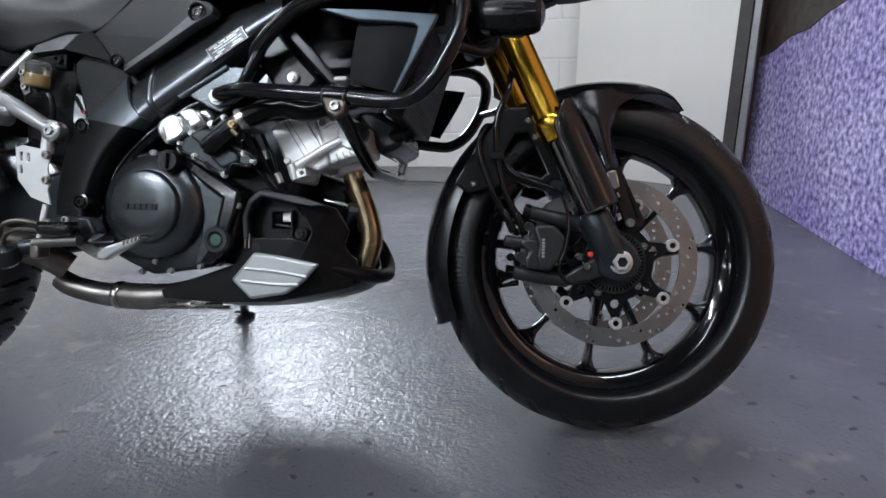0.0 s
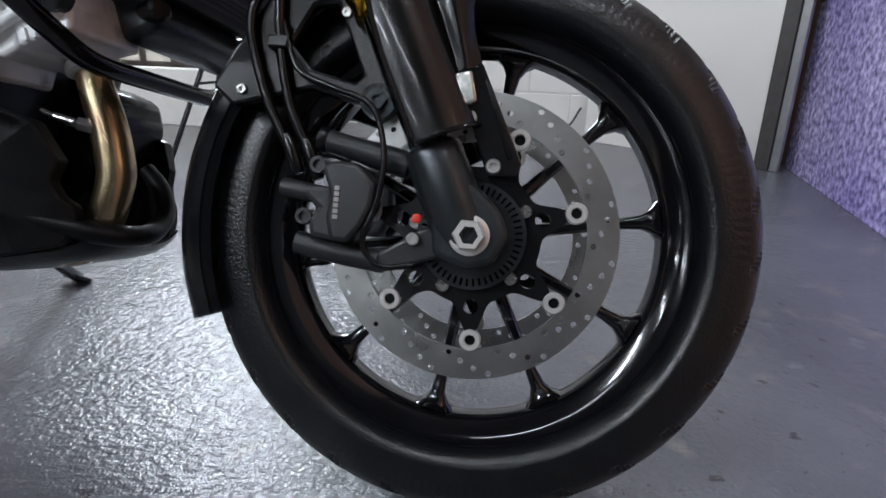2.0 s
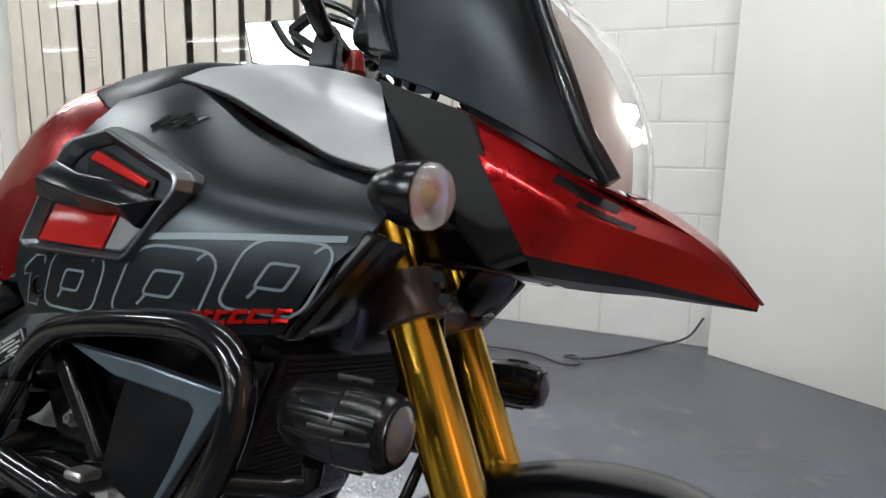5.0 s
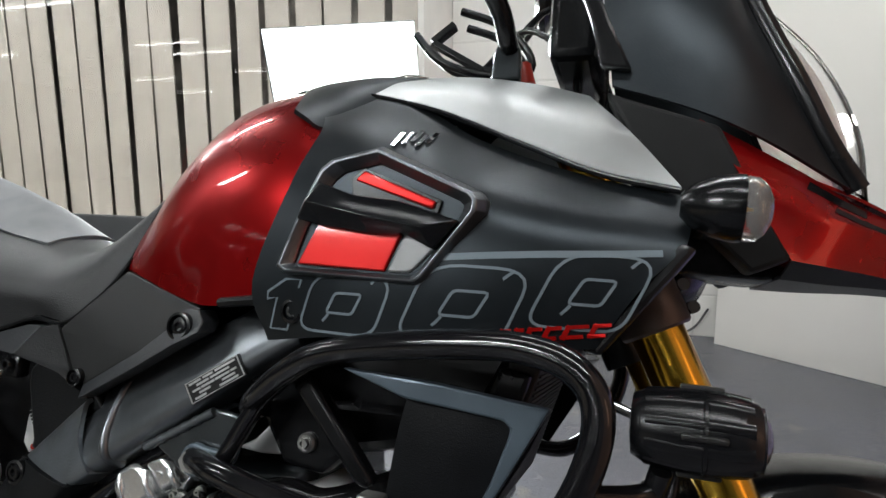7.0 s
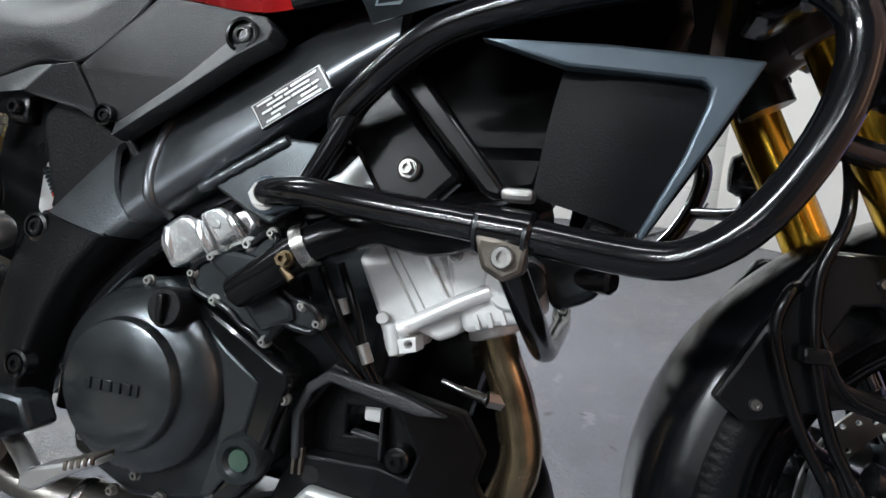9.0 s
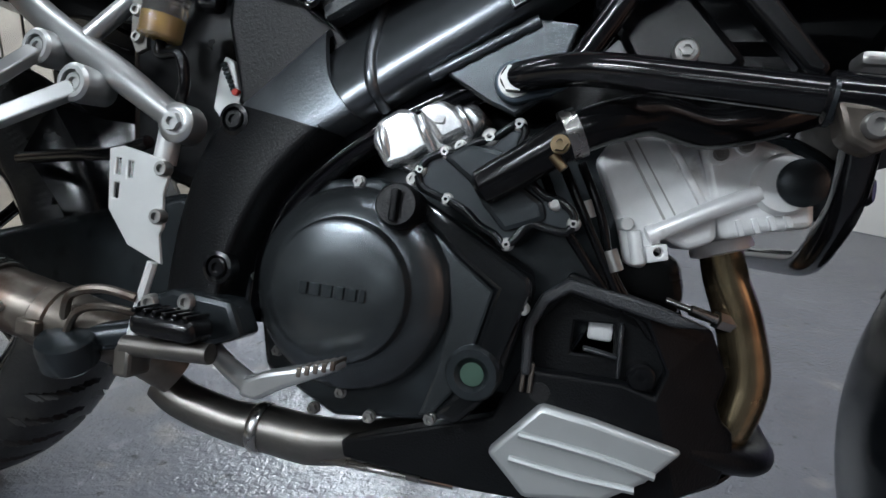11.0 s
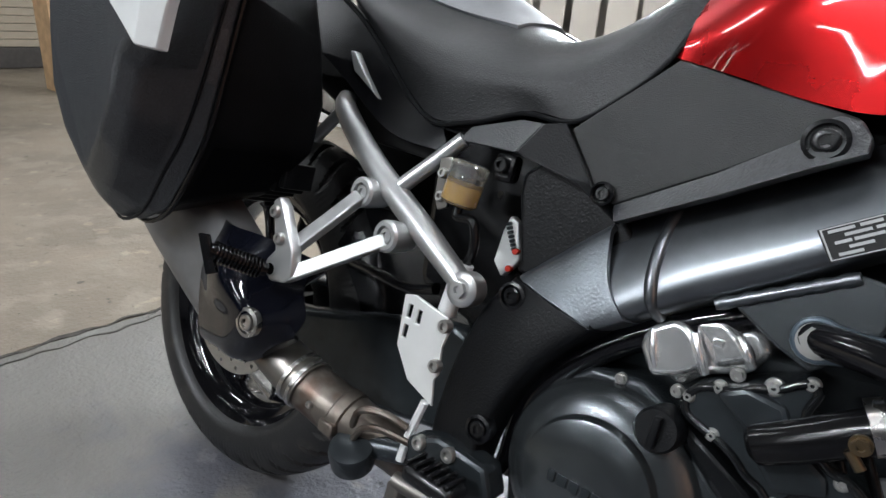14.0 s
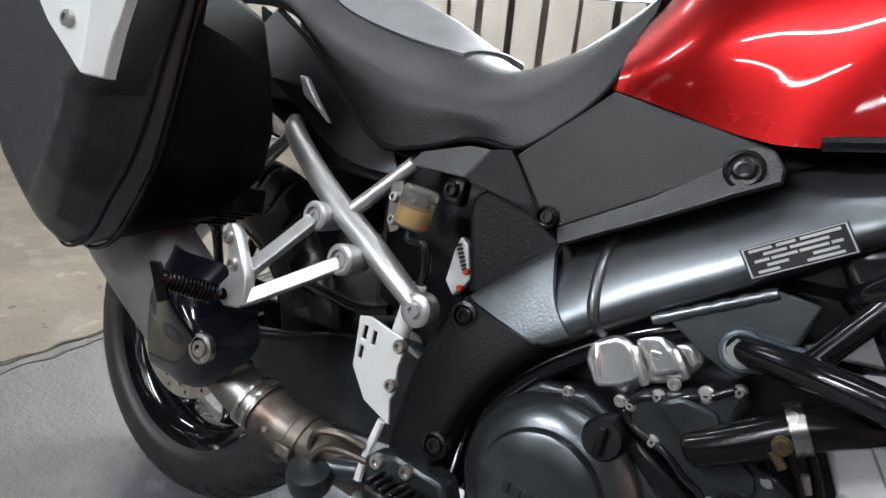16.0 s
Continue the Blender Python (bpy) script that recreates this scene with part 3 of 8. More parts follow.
structure("wall_east", box((SIDE_X + 0.002, -1.6, -0.1), (SIDE_X + 0.15, 4.6, CEIL), 0.0), WARMWALL, "warm terracotta side wall behind the mural", "wall")
structure("wall_east_hall", box((SIDE_X + 0.002, HY, -0.1), (SIDE_X + 0.15, -1.602, CEIL), 0.0), GLOOMWALL, "plain side wall, darkened for the hall's gloom", "wall")

# back wall of painted blocks, from the glazed opening to the side wall
WX0, WX1 = -1.32, SIDE_X
wall = structure("wall_north", box((WX0, WALL_Y - 0.012, -0.05), (WX1, WALL_Y + 0.2, CEIL), 0.0), MORTAR, "white painted concrete block wall", "wall")
purple = structure("mural_panel", box((SIDE_X - 0.02, 0.45, 0.0), (SIDE_X, 2.34, 2.5), 0.002), MURAL, "large violet flower-field mural on the side wall", "mural")
part("dark_earth", prism([(0, 0.675), (0.16, 0.70), (0.34, 0.765), (0.52, 0.79), (0.68, 0.85), (0.9, 0.90), (1.2, 0.975), (1.85, 1.12), (1.85, 2.48), (0, 2.48)], 0.0, 0.004, 0.0), EARTH, purple, "dark brown printed upper area").matrix_basis = Matrix.Translation((SIDE_X - 0.024, 2.33, 0)) @ Matrix.Rotation(radians(-90), 4, "Z")

# tall white board standing across the corner, with a grey edge trim
BA, BB = Vector((0.12, 2.72, 0)), Vector((0.85, 2.26, 0))
ang = math.atan2(BB.y - BA.y, BB.x - BA.x)
board = thing("white_board", "tall plain white laminate board standing across the room corner", "board", Matrix.Translation(BA) @ Matrix.Rotation(ang, 4, "Z"))
bl = (BB - BA).length
part("panel", box((0, 0, 0.0), (bl, 0.025, 2.4), 0.002), BOARD, board)
part("edge_trim", box((bl + 0.002, -0.012, 0.0), (bl + 0.062, 0.03, 2.4), 0.004), TRIMGREY, board, "dark grey upright edge trim")
part("trim_lip", box((bl + 0.064, -0.004, 0.0), (bl + 0.10, 0.03, 2.4), 0.004), BRUSHED, board, "paler metal lip")

# slatted blind behind a large fixed pane
win = tagged(new("window_1"), "large interior window with cream vertical slats behind glass", "window", kind="structure")
win.matrix_basis = Matrix.Translation((0, 2.42, 0))
WL = -4.75
part("pane", box((WL, 0, 0.32), (-1.36, 0.006, 2.5), 0.0), GLASS, win, "clear glass pane").visible_shadow = False
part("window_sill", box((WL - 0.05, -0.03, 0.0), (-1.325, 0.1, 0.3), 0.004), WALLPAINT, win)
part("window_head", box((WL - 0.05, -0.03, 2.5), (-1.325, 0.1, CEIL), 0.004), WALLPAINT, win)
part("window_post", box((-1.358, -0.03, 0.302), (-1.325, 0.44, 2.498), 0.003), WALLPAINT, win)
slat_me = put_mesh("slat", box((-0.079, -0.004, 0.33), (0.079, 0.004, 2.49), 0.002), SLATM)
k = 0
x = -1.47
while x > WL:
    s = new("slat", slat_me)
    s.parent = win
    s.matrix_basis = Matrix.Translation((x, 0.09, 0)) @ Matrix.Rotation(radians(random.uniform(-7, 7)), 4, "Z") @ Matrix.Rotation(radians(random.uniform(-0.5, 0.5)), 4, "Y")
    x -= 0.196 + random.uniform(-0.012, 0.012)
structure("wall_window_left", box((HX, 2.42, -0.05), (WL - 0.052, 2.6, CEIL), 0.0), WALLPAINT, "plain white wall beside the window", "wall")

# ceiling lights
lamp0 = thing("tube_light", "white fluorescent batten light fixed under the ceiling", "ceiling light", Matrix.Translation((0, 0, 0)), "ceiling lights")
part("housing", box((-0.78, -0.05, -0.06), (0.78, 0.05, 0.0), 0.006), BOARD, lamp0)
part("tube", rod((-0.74, 0, -0.075), (0.74, 0, -0.075), 0.013), TUBEGLOW, lamp0, "glowing tube")
for i, (x, y) in enumerate([t[:2] for t in TUBES] + FAR_TUBES):
    m = Matrix.Translation((x, y, CEIL))
    if i == 0:
        lamp0.matrix_basis = m
    else:
        copy_thing(lamp0, m)

# softbox on a tripod behind the motorcycle
LIT = glow("lit diffuser", (0.95, 0.98, 1.0), 6.0)


def studio_light(c, aim):
    sb = thing("studio_light", "lit white softbox on a black tripod stand", "studio light", None, "studio lights")
    q = Matrix.Translation(c) @ (aim - c).to_track_quat("-Z", "Y").to_matrix().to_4x4()
    bm = box((-0.32, -0.24, -0.05), (0.32, 0.24, 0.2), 0.0)
    for v in bm.verts:
        if v.co.z > 0:
            v.co.x *= 0.35
            v.co.y *= 0.35
    bmesh.ops.delete(bm, geom=[f for f in bm.faces if f.calc_center_median().z < -0.04], context="FACES_ONLY")
    bm.transform(q)
    part("hood", bm, SMOOTHBLK, sb, "black fabric hood")
    bm = box((-0.315, -0.235, -0.049), (0.315, 0.235, -0.044), 0.0)
    bm.transform(q)
    part("diffuser", bm, LIT, sb, "glowing white diffuser")
    back = q @ Vector((0, 0, 0.2))
    bx, by = back.x, back.y
    part("pole", rod((bx, by, 0.25), (bx, by, c.z), 0.014), SMOOTHBLK, sb)
    part("collar", rod((bx, by, 0.62), (bx, by, 0.7), 0.025), SMOOTHBLK, sb)
    for a in (20, 140, 260):
        e = Vector((bx + 0.42 * math.cos(radians(a)), by + 0.42 * math.sin(radians(a)), 0.008))
        part("leg", tube([(bx, by, 0.66), e], 0.011, 10), SMOOTHBLK, sb)
        part("brace", tube([(bx, by, 0.3), Vector((bx, by, 0.66)).lerp(e, 0.55)], 0.006, 8), SMOOTHBLK, sb)


studio_light(LAMP_C, LAMP_C + Vector((0.25, -3, -0.9)))

# unseen warm source ahead of the motorcycle, added for the fork guard's brown streak
wl = thing("added_warm_lamp", "added warm lamp on the side wall, out of view", "wall lamp", Matrix.Translation((SIDE_X, -0.48, 1.12)))
part("back_plate", box((-0.02, -0.06, -0.12), (0.0, 0.06, 0.12), 0.006), TRIMGREY, wl)
part("shade", loft([[(-0.03 - d, -w, z), (-0.03 - d, w, z), (-0.022, w + 0.02, z), (-0.022, -w - 0.02, z)] for d, w, z in ((0.05, 0.09, -0.30), (0.08, 0.11, 0.0), (0.05, 0.09, 0.30))], 0.01), glow("added amber glow", (1.0, 0.56, 0.36), 1.1), wl, "added amber glow")
# cable on the floor
cb = [(-1.1, 2.30, 0.008), (-0.69, 2.32, 0.008), (-0.5, 2.24, 0.008), (-0.42, 2.27, 0.010), (-0.46, 2.36, 0.013), (-0.5, 2.31, 0.019), (-0.42, 2.33, 0.014), (-0.30, 2.46, 0.008), (-0.13, 2.70, 0.008), (0.02, 2.79, 0.05), (0.09, 2.80, 0.16)]
tagged(part("floor_cable", tube(cb, 0.006, 8), WIRE), "thin grey electric cable looped on the floor", "cable")

# far side of the room
pw = thing("parked_motorcycle", "red parked motorcycle, only its front wheel edge in view", "motorcycle", Matrix.Translation((-4.95, 0.20, 0.0)) @ Matrix.Rotation(radians(80), 4, "Z"))
part("tyre", lathe([(0.24, -0.05), (0.29, -0.05), (0.31, -0.02), (0.31, 0.02), (0.29, 0.05), (0.24, 0.05)], (0, 0, 0.31), (0, 1, 0), 48, closed=True), RUBBER, pw, "black tyre")
part("rim", lathe([(0.2, -0.03), (0.24, -0.04), (0.24, 0.04), (0.2, 0.03)], (0, 0, 0.31), (0, 1, 0), 48, closed=True), GLOSSBLK, pw)
part("disc_hub", lathe([(0.03, -0.06), (0.2, -0.012), (0.2, 0.012), (0.03, 0.06)], (0, 0, 0.31), (0, 1, 0), 24), GLOSSBLK, pw)
part("fork_leg", joined(tube([(0.0, -0.08, 0.31), (-0.35, -0.08, 1.0)], 0.03, 14), tube([(0.0, 0.08, 0.31), (-0.35, 0.08, 1.0)], 0.03, 14)), RED, pw, "red fork legs")
part("mudguard", skin([[(0.36 * math.cos(radians(a)), y, 0.31 + 0.36 * math.sin(radians(a))) for a in (20, 55, 90, 130)] for y in (-0.07, 0, 0.07)], 0.004, 4, 3, out=(0, 0, 1)), RED, pw, "red front mudguard")
pl = tagged(part("plywood_board", box((-6.48, 1.36, 0.0), (-6.18, 1.43, 1.6), 0.003), WOOD), "pale plywood board standing on edge", "board")
sh = tagged(new("roller_shutter"), "beige ribbed roller shutter, closed", "shutter", kind="structure")
lath = put_mesh("lath", box((-0.02, -1.25, 0.0), (0.02, 1.25, 0.07), 0.008), SHUTTER)
for i in range(36):
    s = new("lath", lath)
    s.parent = sh
    s.matrix_basis = Matrix.Translation((-8.0, 1.12, 0.2 + i * 0.074))
part("bottom_rail", box((-8.05, -0.13, 0.0), (-7.95, 2.37, 0.195), 0.006), TRIMGREY, sh, "dark bottom rail")

# ---- motorcycle: built upright in its own plane, x ahead, y to its left ----
LEANING = -15.9
bike = thing("motorcycle", "black and red adventure motorcycle leaning on its side stand", "motorcycle", pose(0, 0, 0.003, LEANING, 0, 0))
AX = Vector((-0.4305, 0, 0.9026))
A0 = Vector((0.109, 0, 0))
STEER = Matrix.Translation(A0) @ Matrix.Rotation(radians(6.9), 4, AX) @ Matrix.Translation(-A0)


def bp(name, bm, material, parent=None, label="", smooth=38, both=False):
    """A part of the motorcycle; both: also its mirror image on the far side."""
    if both:
        part(name, mirrored(bm), material, parent or bike, label, smooth)
    return part(name, bm, material, parent or bike, label, smooth)


def fp(name, bm, material, parent=None, label="", smooth=38, both=False):
    """A part that turns with the handlebar."""
    if both:
        b2 = mirrored(bm)
        b2.transform(STEER)
        part(name, b2, material, parent or bike, label, smooth)
    bm.transform(STEER)
    return part(name, bm, material, parent or bike, label, smooth)


def tyre(cx, cz, R, rin, half, grooves, depth, tread, n=720):
    """A tyre with moulded grooves pressed into the tread."""
    prof = []
    for k in range(33):
        a = math.pi * k / 32
        s = math.cos(a)
        rr = rin + (R - rin) * (math.sin(a) ** 0.62)
        if k not in (0, 32):
            prof.append(((k - 16) / 16, rr, half * math.copysign(abs(s) ** 0.85, s)))
            continue
        # rounded bead towards the rim
        step = (R - rin) * (math.sin(math.pi / 32) ** 0.62)
        bead = [(math.copysign(1 - 0.06 * f, k - 16), rin + step * f, half * math.copysign(0.66 + 0.335 * math.sin(math.pi / 2 * f) ** 0.8, s)) for f in (0.0, 0.12, 0.28, 0.46, 0.64, 0.82)]
        prof += bead if k == 0 else bead[::-1]
    bm = bmesh.new()
    grid = []
    # lands between the grooves; on the front tyre they take the sheen colour
    worn = set()
    for i in range(n):
        a = 2 * math.pi * i / n
        row = []
        for k, (u, r, y) in enumerate(prof):
            if abs(u) < tread:
                ph = (a * grooves / (2 * math.pi) + abs(u) * 1.3 + (0.5 if u > 0 else 0)) % 1.0
                if ph < 0.17 and abs(u) > 0.06:
                    r -= depth * min(1.0, (tread - abs(u)) / 0.08)
                else:
                    worn.add((i, k))
            elif abs(u) < 0.86:
                # fine moulded ribs on the side wall
                if 0.66 < abs(u) < 0.80 and i % 4 < 2 and a % 2.094 < 1.25:
                    y *= 0.988
            row.append(bm.verts.new((cx + r * math.cos(a), y, cz + r * math.sin(a))))
        grid.append(row)
    for i in range(n):
        a, b = grid[i], grid[(i + 1) % n]
        for k in range(len(prof) - 1):
            f = bm.faces.new((a[k], a[k + 1], b[k + 1], b[k]))
            f.smooth = True
            if all(c in worn for c in ((i, k), (i, k + 1), ((i + 1) % n, k), ((i + 1) % n, k + 1))):
                f.material_index = 1
        bm.faces.new((a[-1], a[0], b[0], b[-1]))
    return bm


def drilled_disc(cx, cz, ro, ri, y0, y1, rows, per, hole):
    holes = [circle(cx, cz, ri, 60)]
    for j, r in enumerate(rows):
        for k in range(per):
            a = 2 * math.pi * (k + j / len(rows)) / per
            holes.append(circle(cx + r * math.cos(a), cz + r * math.sin(a), hole, 8))
    return prism(circle(cx, cz, ro, 96), y0, y1, 0.0, holes=holes)


# -- front wheel --
FX, FZ = -0.005, 0.324
wheel = fp("front_wheel", lathe([(0.026, -0.055), (0.034, -0.05), (0.036, -0.02), (0.036, 0.02), (0.034, 0.05), (0.026, 0.055)], (FX, 0, FZ), (0, 1, 0), 32), GLOSSBLK, None, "gloss black ten-spoke cast front wheel")
fp("tyre", tyre(FX, FZ, 0.3215, 0.243, 0.056, 28, 0.006, 0.60), RUBBER, wheel, "worn black front tyre with slanted grooves", 30).data.materials.append(SHEENTREAD)
rim_prof = [(0.246, -0.040), (0.249, -0.043), (0.249, -0.036), (0.236, -0.033), (0.226, -0.030), (0.213, -0.02), (0.208, 0.0), (0.213, 0.02), (0.226, 0.030), (0.236, 0.033), (0.249, 0.036), (0.249, 0.043), (0.246, 0.040), (0.233, 0.028), (0.222, 0.0), (0.233, -0.028)]
fp("rim", lathe(rim_prof, (FX, 0, FZ), (0, 1, 0), 120, closed=True), GLOSSBLK, wheel, "gloss black cast rim")
for k in range(10):
    a = radians(10 + 36 * k)
    d, t = Vector((math.cos(a), 0, math.sin(a))), Vector((-math.sin(a), 0, math.cos(a)))
    c = Vector((FX, 0, FZ))
    bm = bmesh.new()
    rings = []
    for r, w, h in ((0.03, 0.016, 0.022), (0.06, 0.0085, 0.018), (0.12, 0.0068, 0.014), (0.17, 0.0065, 0.012), (0.192, 0.0085, 0.013), (0.203, 0.0145, 0.015), (0.2105, 0.025, 0.018)):
        rings.append([bm.verts.new(c + d * r + t * w * sx + Vector((0, h * sy, 0))) for sx, sy in ((-1, -0.55), (-0.55, -1), (0.55, -1), (1, -0.55), (1, 0.55), (0.55, 1), (-0.55, 1), (-1, 0.55))])
    for p, q in zip(rings, rings[1:]):
        for i in range(8):
            bm.faces.new((p[i], p[(i + 1) % 8], q[(i + 1) % 8], q[i]))
    bm.faces.new(rings[0])
    bm.faces.new(rings[-1])
    fp("spoke", bm, GLOSSBLK, wheel, smooth=60)
fp("valve", joined(rod((FX - 0.205, -0.005, FZ - 0.055), (FX - 0.175, -0.02, FZ - 0.047), 0.004), rod((FX - 0.18, -0.018, FZ - 0.048), (FX - 0.168, -0.024, FZ - 0.045), 0.0055)), HOSE, wheel, "black rubber valve")
for y0, y1, sgn in ((-0.0705, -0.0655, -1), (0.0655, 0.0705, 1)):
    disc = fp("brake_disc", drilled_disc(FX, FZ, 0.1555, 0.1225, y0, y1, (0.129, 0.1365, 0.144, 0.1505), 15, 0.0034), DISC, wheel, "drilled floating steel brake disc", 20)
    ctr = []
    for k in range(120):
        a = 2 * math.pi * k / 120
        r = 0.074 + 0.033 * max(0.0, math.cos(3.5 * ((a + 0.15) % (2 * math.pi / 7) - math.pi / 7))) ** 6
        ctr.append((FX + r * math.cos(a), FZ + r * math.sin(a)))
    hs = [circle(FX, FZ, 0.043, 32)] + [circle(FX + 0.077 * math.cos(2 * math.pi * (k + 0.5) / 7 - 0.15), FZ + 0.077 * math.sin(2 * math.pi * (k + 0.5) / 7 - 0.15), 0.0085, 10) for k in range(7)]
    fp("disc_carrier", prism(ctr, y0 - 0.001, y1 + 0.001, 0.0, holes=hs), SMOOTHBLK, wheel, "black spider carrier", 20)
    for k in range(7):
        a = 2 * math.pi * (k + 0.5) / 7 - 0.15
        pos = Vector((FX + 0.113 * math.cos(a), (y0 + y1) / 2, FZ + 0.113 * math.sin(a)))
        bob = fp("disc_bobbin", lathe([(0.0105, -0.0055), (0.0118, -0.004), (0.0118, 0.0055), (0.0106, 0.007), (0.0066, 0.007), (0.0058, 0.006), (0.0058, -0.0055)], pos, (0, sgn, 0), 20, closed=True), ZINC, wheel, "bright steel bobbin", 30)
        # black plug in place of the shade inside the bobbin's hole
        fp("bobbin_hole_dark", lathe([(0.0056, -0.004), (0.0056, 0.0025), (0.0045, 0.0035), (0, 0.0035)], pos, (0, sgn, 0), 14), HOSE, bob)
    for k in range(5):
        a = 2 * math.pi * k / 5 + 0.5
        fp("disc_screw", bolt(Vector((FX + 0.062 * math.cos(a), y0 - 0.001 if sgn < 0 else y1 + 0.001, FZ + 0.062 * math.sin(a))), 0.0075, 0.006, (0, sgn, 0)), STEEL, wheel)
slots = [[(FX + r * math.cos(a + o), FZ + r * math.sin(a + o)) for r, o in ((0.046, -0.025), (0.054, -0.025), (0.054, 0.025), (0.046, 0.025))] for a in (2 * math.pi * k / 48 for k in range(48))]
fp("sensor_ring", prism(circle(FX, FZ, 0.058, 64), -0.0815, -0.0795, 0.0, holes=[circle(FX, FZ, 0.034, 32)] + slots), ENGINEBLK, wheel, "slotted wheel speed ring", 20)

# -- fork: line through the axle region along the steering axis --
FD = AX.normalized()


def fork_at(s, y, off=0.0):
    """A place s metres up the fork leg at side y; off: ahead of the leg's middle."""
    base = Vector((-0.022, 0, 0.345))
    return base + FD * s + Vector((0.9026, 0, 0.4305)) * off + Vector((0, y, 0))


for sy in (-0.104, 0.104):
    leg = fp("fork_leg", lathe([(0.0275, 0.232), (0.0275, 0.62), (0.0, 0.62), (0.0, 0.232)][:2], fork_at(0, sy), FD, 40), GOLD, None, "gold anodised upper fork tube")
    fp("fork_lip", lathe([(0.0275, 0.262), (0.0305, 0.258), (0.0315, 0.25), (0.0315, 0.238), (0.029, 0.232), (0.029, 0.218), (0.022, 0.214)], fork_at(0, sy), FD, 40), GOLD, leg, "gold lower collar")
    fp("fork_slider", lathe([(0.0225, 0.05), (0.0225, 0.23)], fork_at(0, sy), FD, 32), DARKCHROME, leg, "chromed lower fork tube")
    fp("fork_foot", lathe([(0.012, -0.04), (0.026, -0.036), (0.031, -0.01), (0.031, 0.03), (0.0305, 0.066), (0.028, 0.072), (0.0225, 0.076)], fork_at(0, sy), FD, 32), ENGINEBLK, leg, "black cast fork foot")
for sy in (-1, 1):
    yy = 0.104 * sy
    lug = prism([(-0.04, 0.30), (-0.005, 0.288), (0.022, 0.298), (0.034, 0.325), (0.024, 0.35), (0.0, 0.372), (-0.03, 0.388), (-0.05, 0.36)], yy - 0.022, yy + 0.022, 0.008, seg=3)
    fp("axle_lug", lug, ENGINEBLK, None, "black cast axle clamp")
fp("axle_nut", joined(lathe([(0.0165, 0), (0.0165, 0.009), (0.0145, 0.0115), (0.0095, 0.0115), (0.0095, -0.004), (0.0, -0.004)], (FX, -0.1265, FZ), (0, -1, 0), 6), lathe([(0.0205, -0.004), (0.0205, 0.0015), (0.0185, 0.003), (0.015, 0.003)], (FX, -0.1265, FZ), (0, -1, 0), 32)), ZINC, None, "bright steel axle nut")
fp("axle_bore", lathe([(0.0095, 0), (0.0095, 0.005), (0.0065, 0.0055), (0.0065, -0.01), (0, -0.01)], (FX, -0.131, FZ), (0, -1, 0), 20), ENGINEBLK)
fp("axle", rod((FX, -0.12, FZ), (FX, 0.12, FZ), 0.014), STEEL)
fp("reflector_dot", box((-0.063, -0.131, 0.331), (-0.054, -0.12, 0.3405), 0.003), REDDOT, None, "small orange-red plug")

# fork guard: curved dark shell on the outside of the leg
def guard_at(s, a):
    rad = 0.041 if s < 0.25 else 0.038
    return fork_at(s, -0.104, 0.008) + Vector((0.9026, 0, 0.4305)) * math.sin(a) * rad * 1.15 + Vector((0, -1, 0)) * math.cos(a) * rad


GUARD_SPAN = ((0.074, -0.42, 1.75), (0.08, -0.45, 1.78), (0.12, -0.45, 1.78), (0.18, -0.42, 1.75), (0.235, -0.25, 1.65), (0.256, 0.1, 1.45), (0.272, 0.5, 1.15))
guard = fp("fork_guard", skin([[guard_at(s, a0 + (a1 - a0) * k / 9) for k in range(10)] for s, a0, a1 in GUARD_SPAN], 0.003, 2, 4), GUARDBR, None, "dark satin fork guard shell", both=True)
fp("guard_rim", tube([guard_at(s, a0) for s, a0, a1 in GUARD_SPAN[1:]], 0.0028, 8, 4), SATIN, guard, both=True)
fp("guard_rim", tube([guard_at(0.0745, -0.4 + 2.1 * k / 6) for k in range(7)], 0.0026, 8, 3), SATIN, guard, both=True)
L_ = [(-0.112, -0.096, 0.612), (-0.085, -0.112, 0.598), (-0.058, -0.119, 0.551), (-0.036, -0.119, 0.497), (-0.034, -0.118, 0.484)]
M_ = [(-0.057, -0.108, 0.630), (-0.047, -0.121, 0.580), (-0.035, -0.123, 0.535), (-0.024, -0.121, 0.499), (-0.022, -0.120, 0.488)]
R_ = [(0.030, -0.084, 0.630), (-0.010, -0.100, 0.603), (-0.022, -0.106, 0.572), (-0.020, -0.109, 0.534), (-0.008, -0.109, 0.494)]
fp("guard_bracket", skin([L_, M_, R_], 0.008, 6, 5), SATIN, None, "black mudguard side panel", both=True)
fp("bracket_stay", loft([[(x, y + dy, z) for x, y, z in ((-0.036, -0.119, 0.486), (-0.008, -0.113, 0.497), (0.040, -0.109, 0.400), (0.036, -0.109, 0.387), (0.008, -0.113, 0.384))] for dy in (0, 0.010)], 0.002), SATIN, None, "black flat stay below the side panel", both=True)
fp("stay_slot", loft([[(x, y, z) for x, z in ((-0.004, 0.480), (0.000, 0.480), (0.030, 0.405), (0.026, 0.403))] for y in (-0.1135, -0.110)], 0.0005), HOSE)
fp("side_reflector", prism([(-0.035, 0.481), (-0.017, 0.486), (-0.009, 0.456), (-0.027, 0.448)], -0.126, -0.112, 0.003), REFLECTOR, None, "pale side reflector")
for x, z in ((-0.016, 0.440), (0.012, 0.394)):
    fp("stay_screw", bolt((x, -0.116, z), 0.0078, 0.005), BOLTGREY)

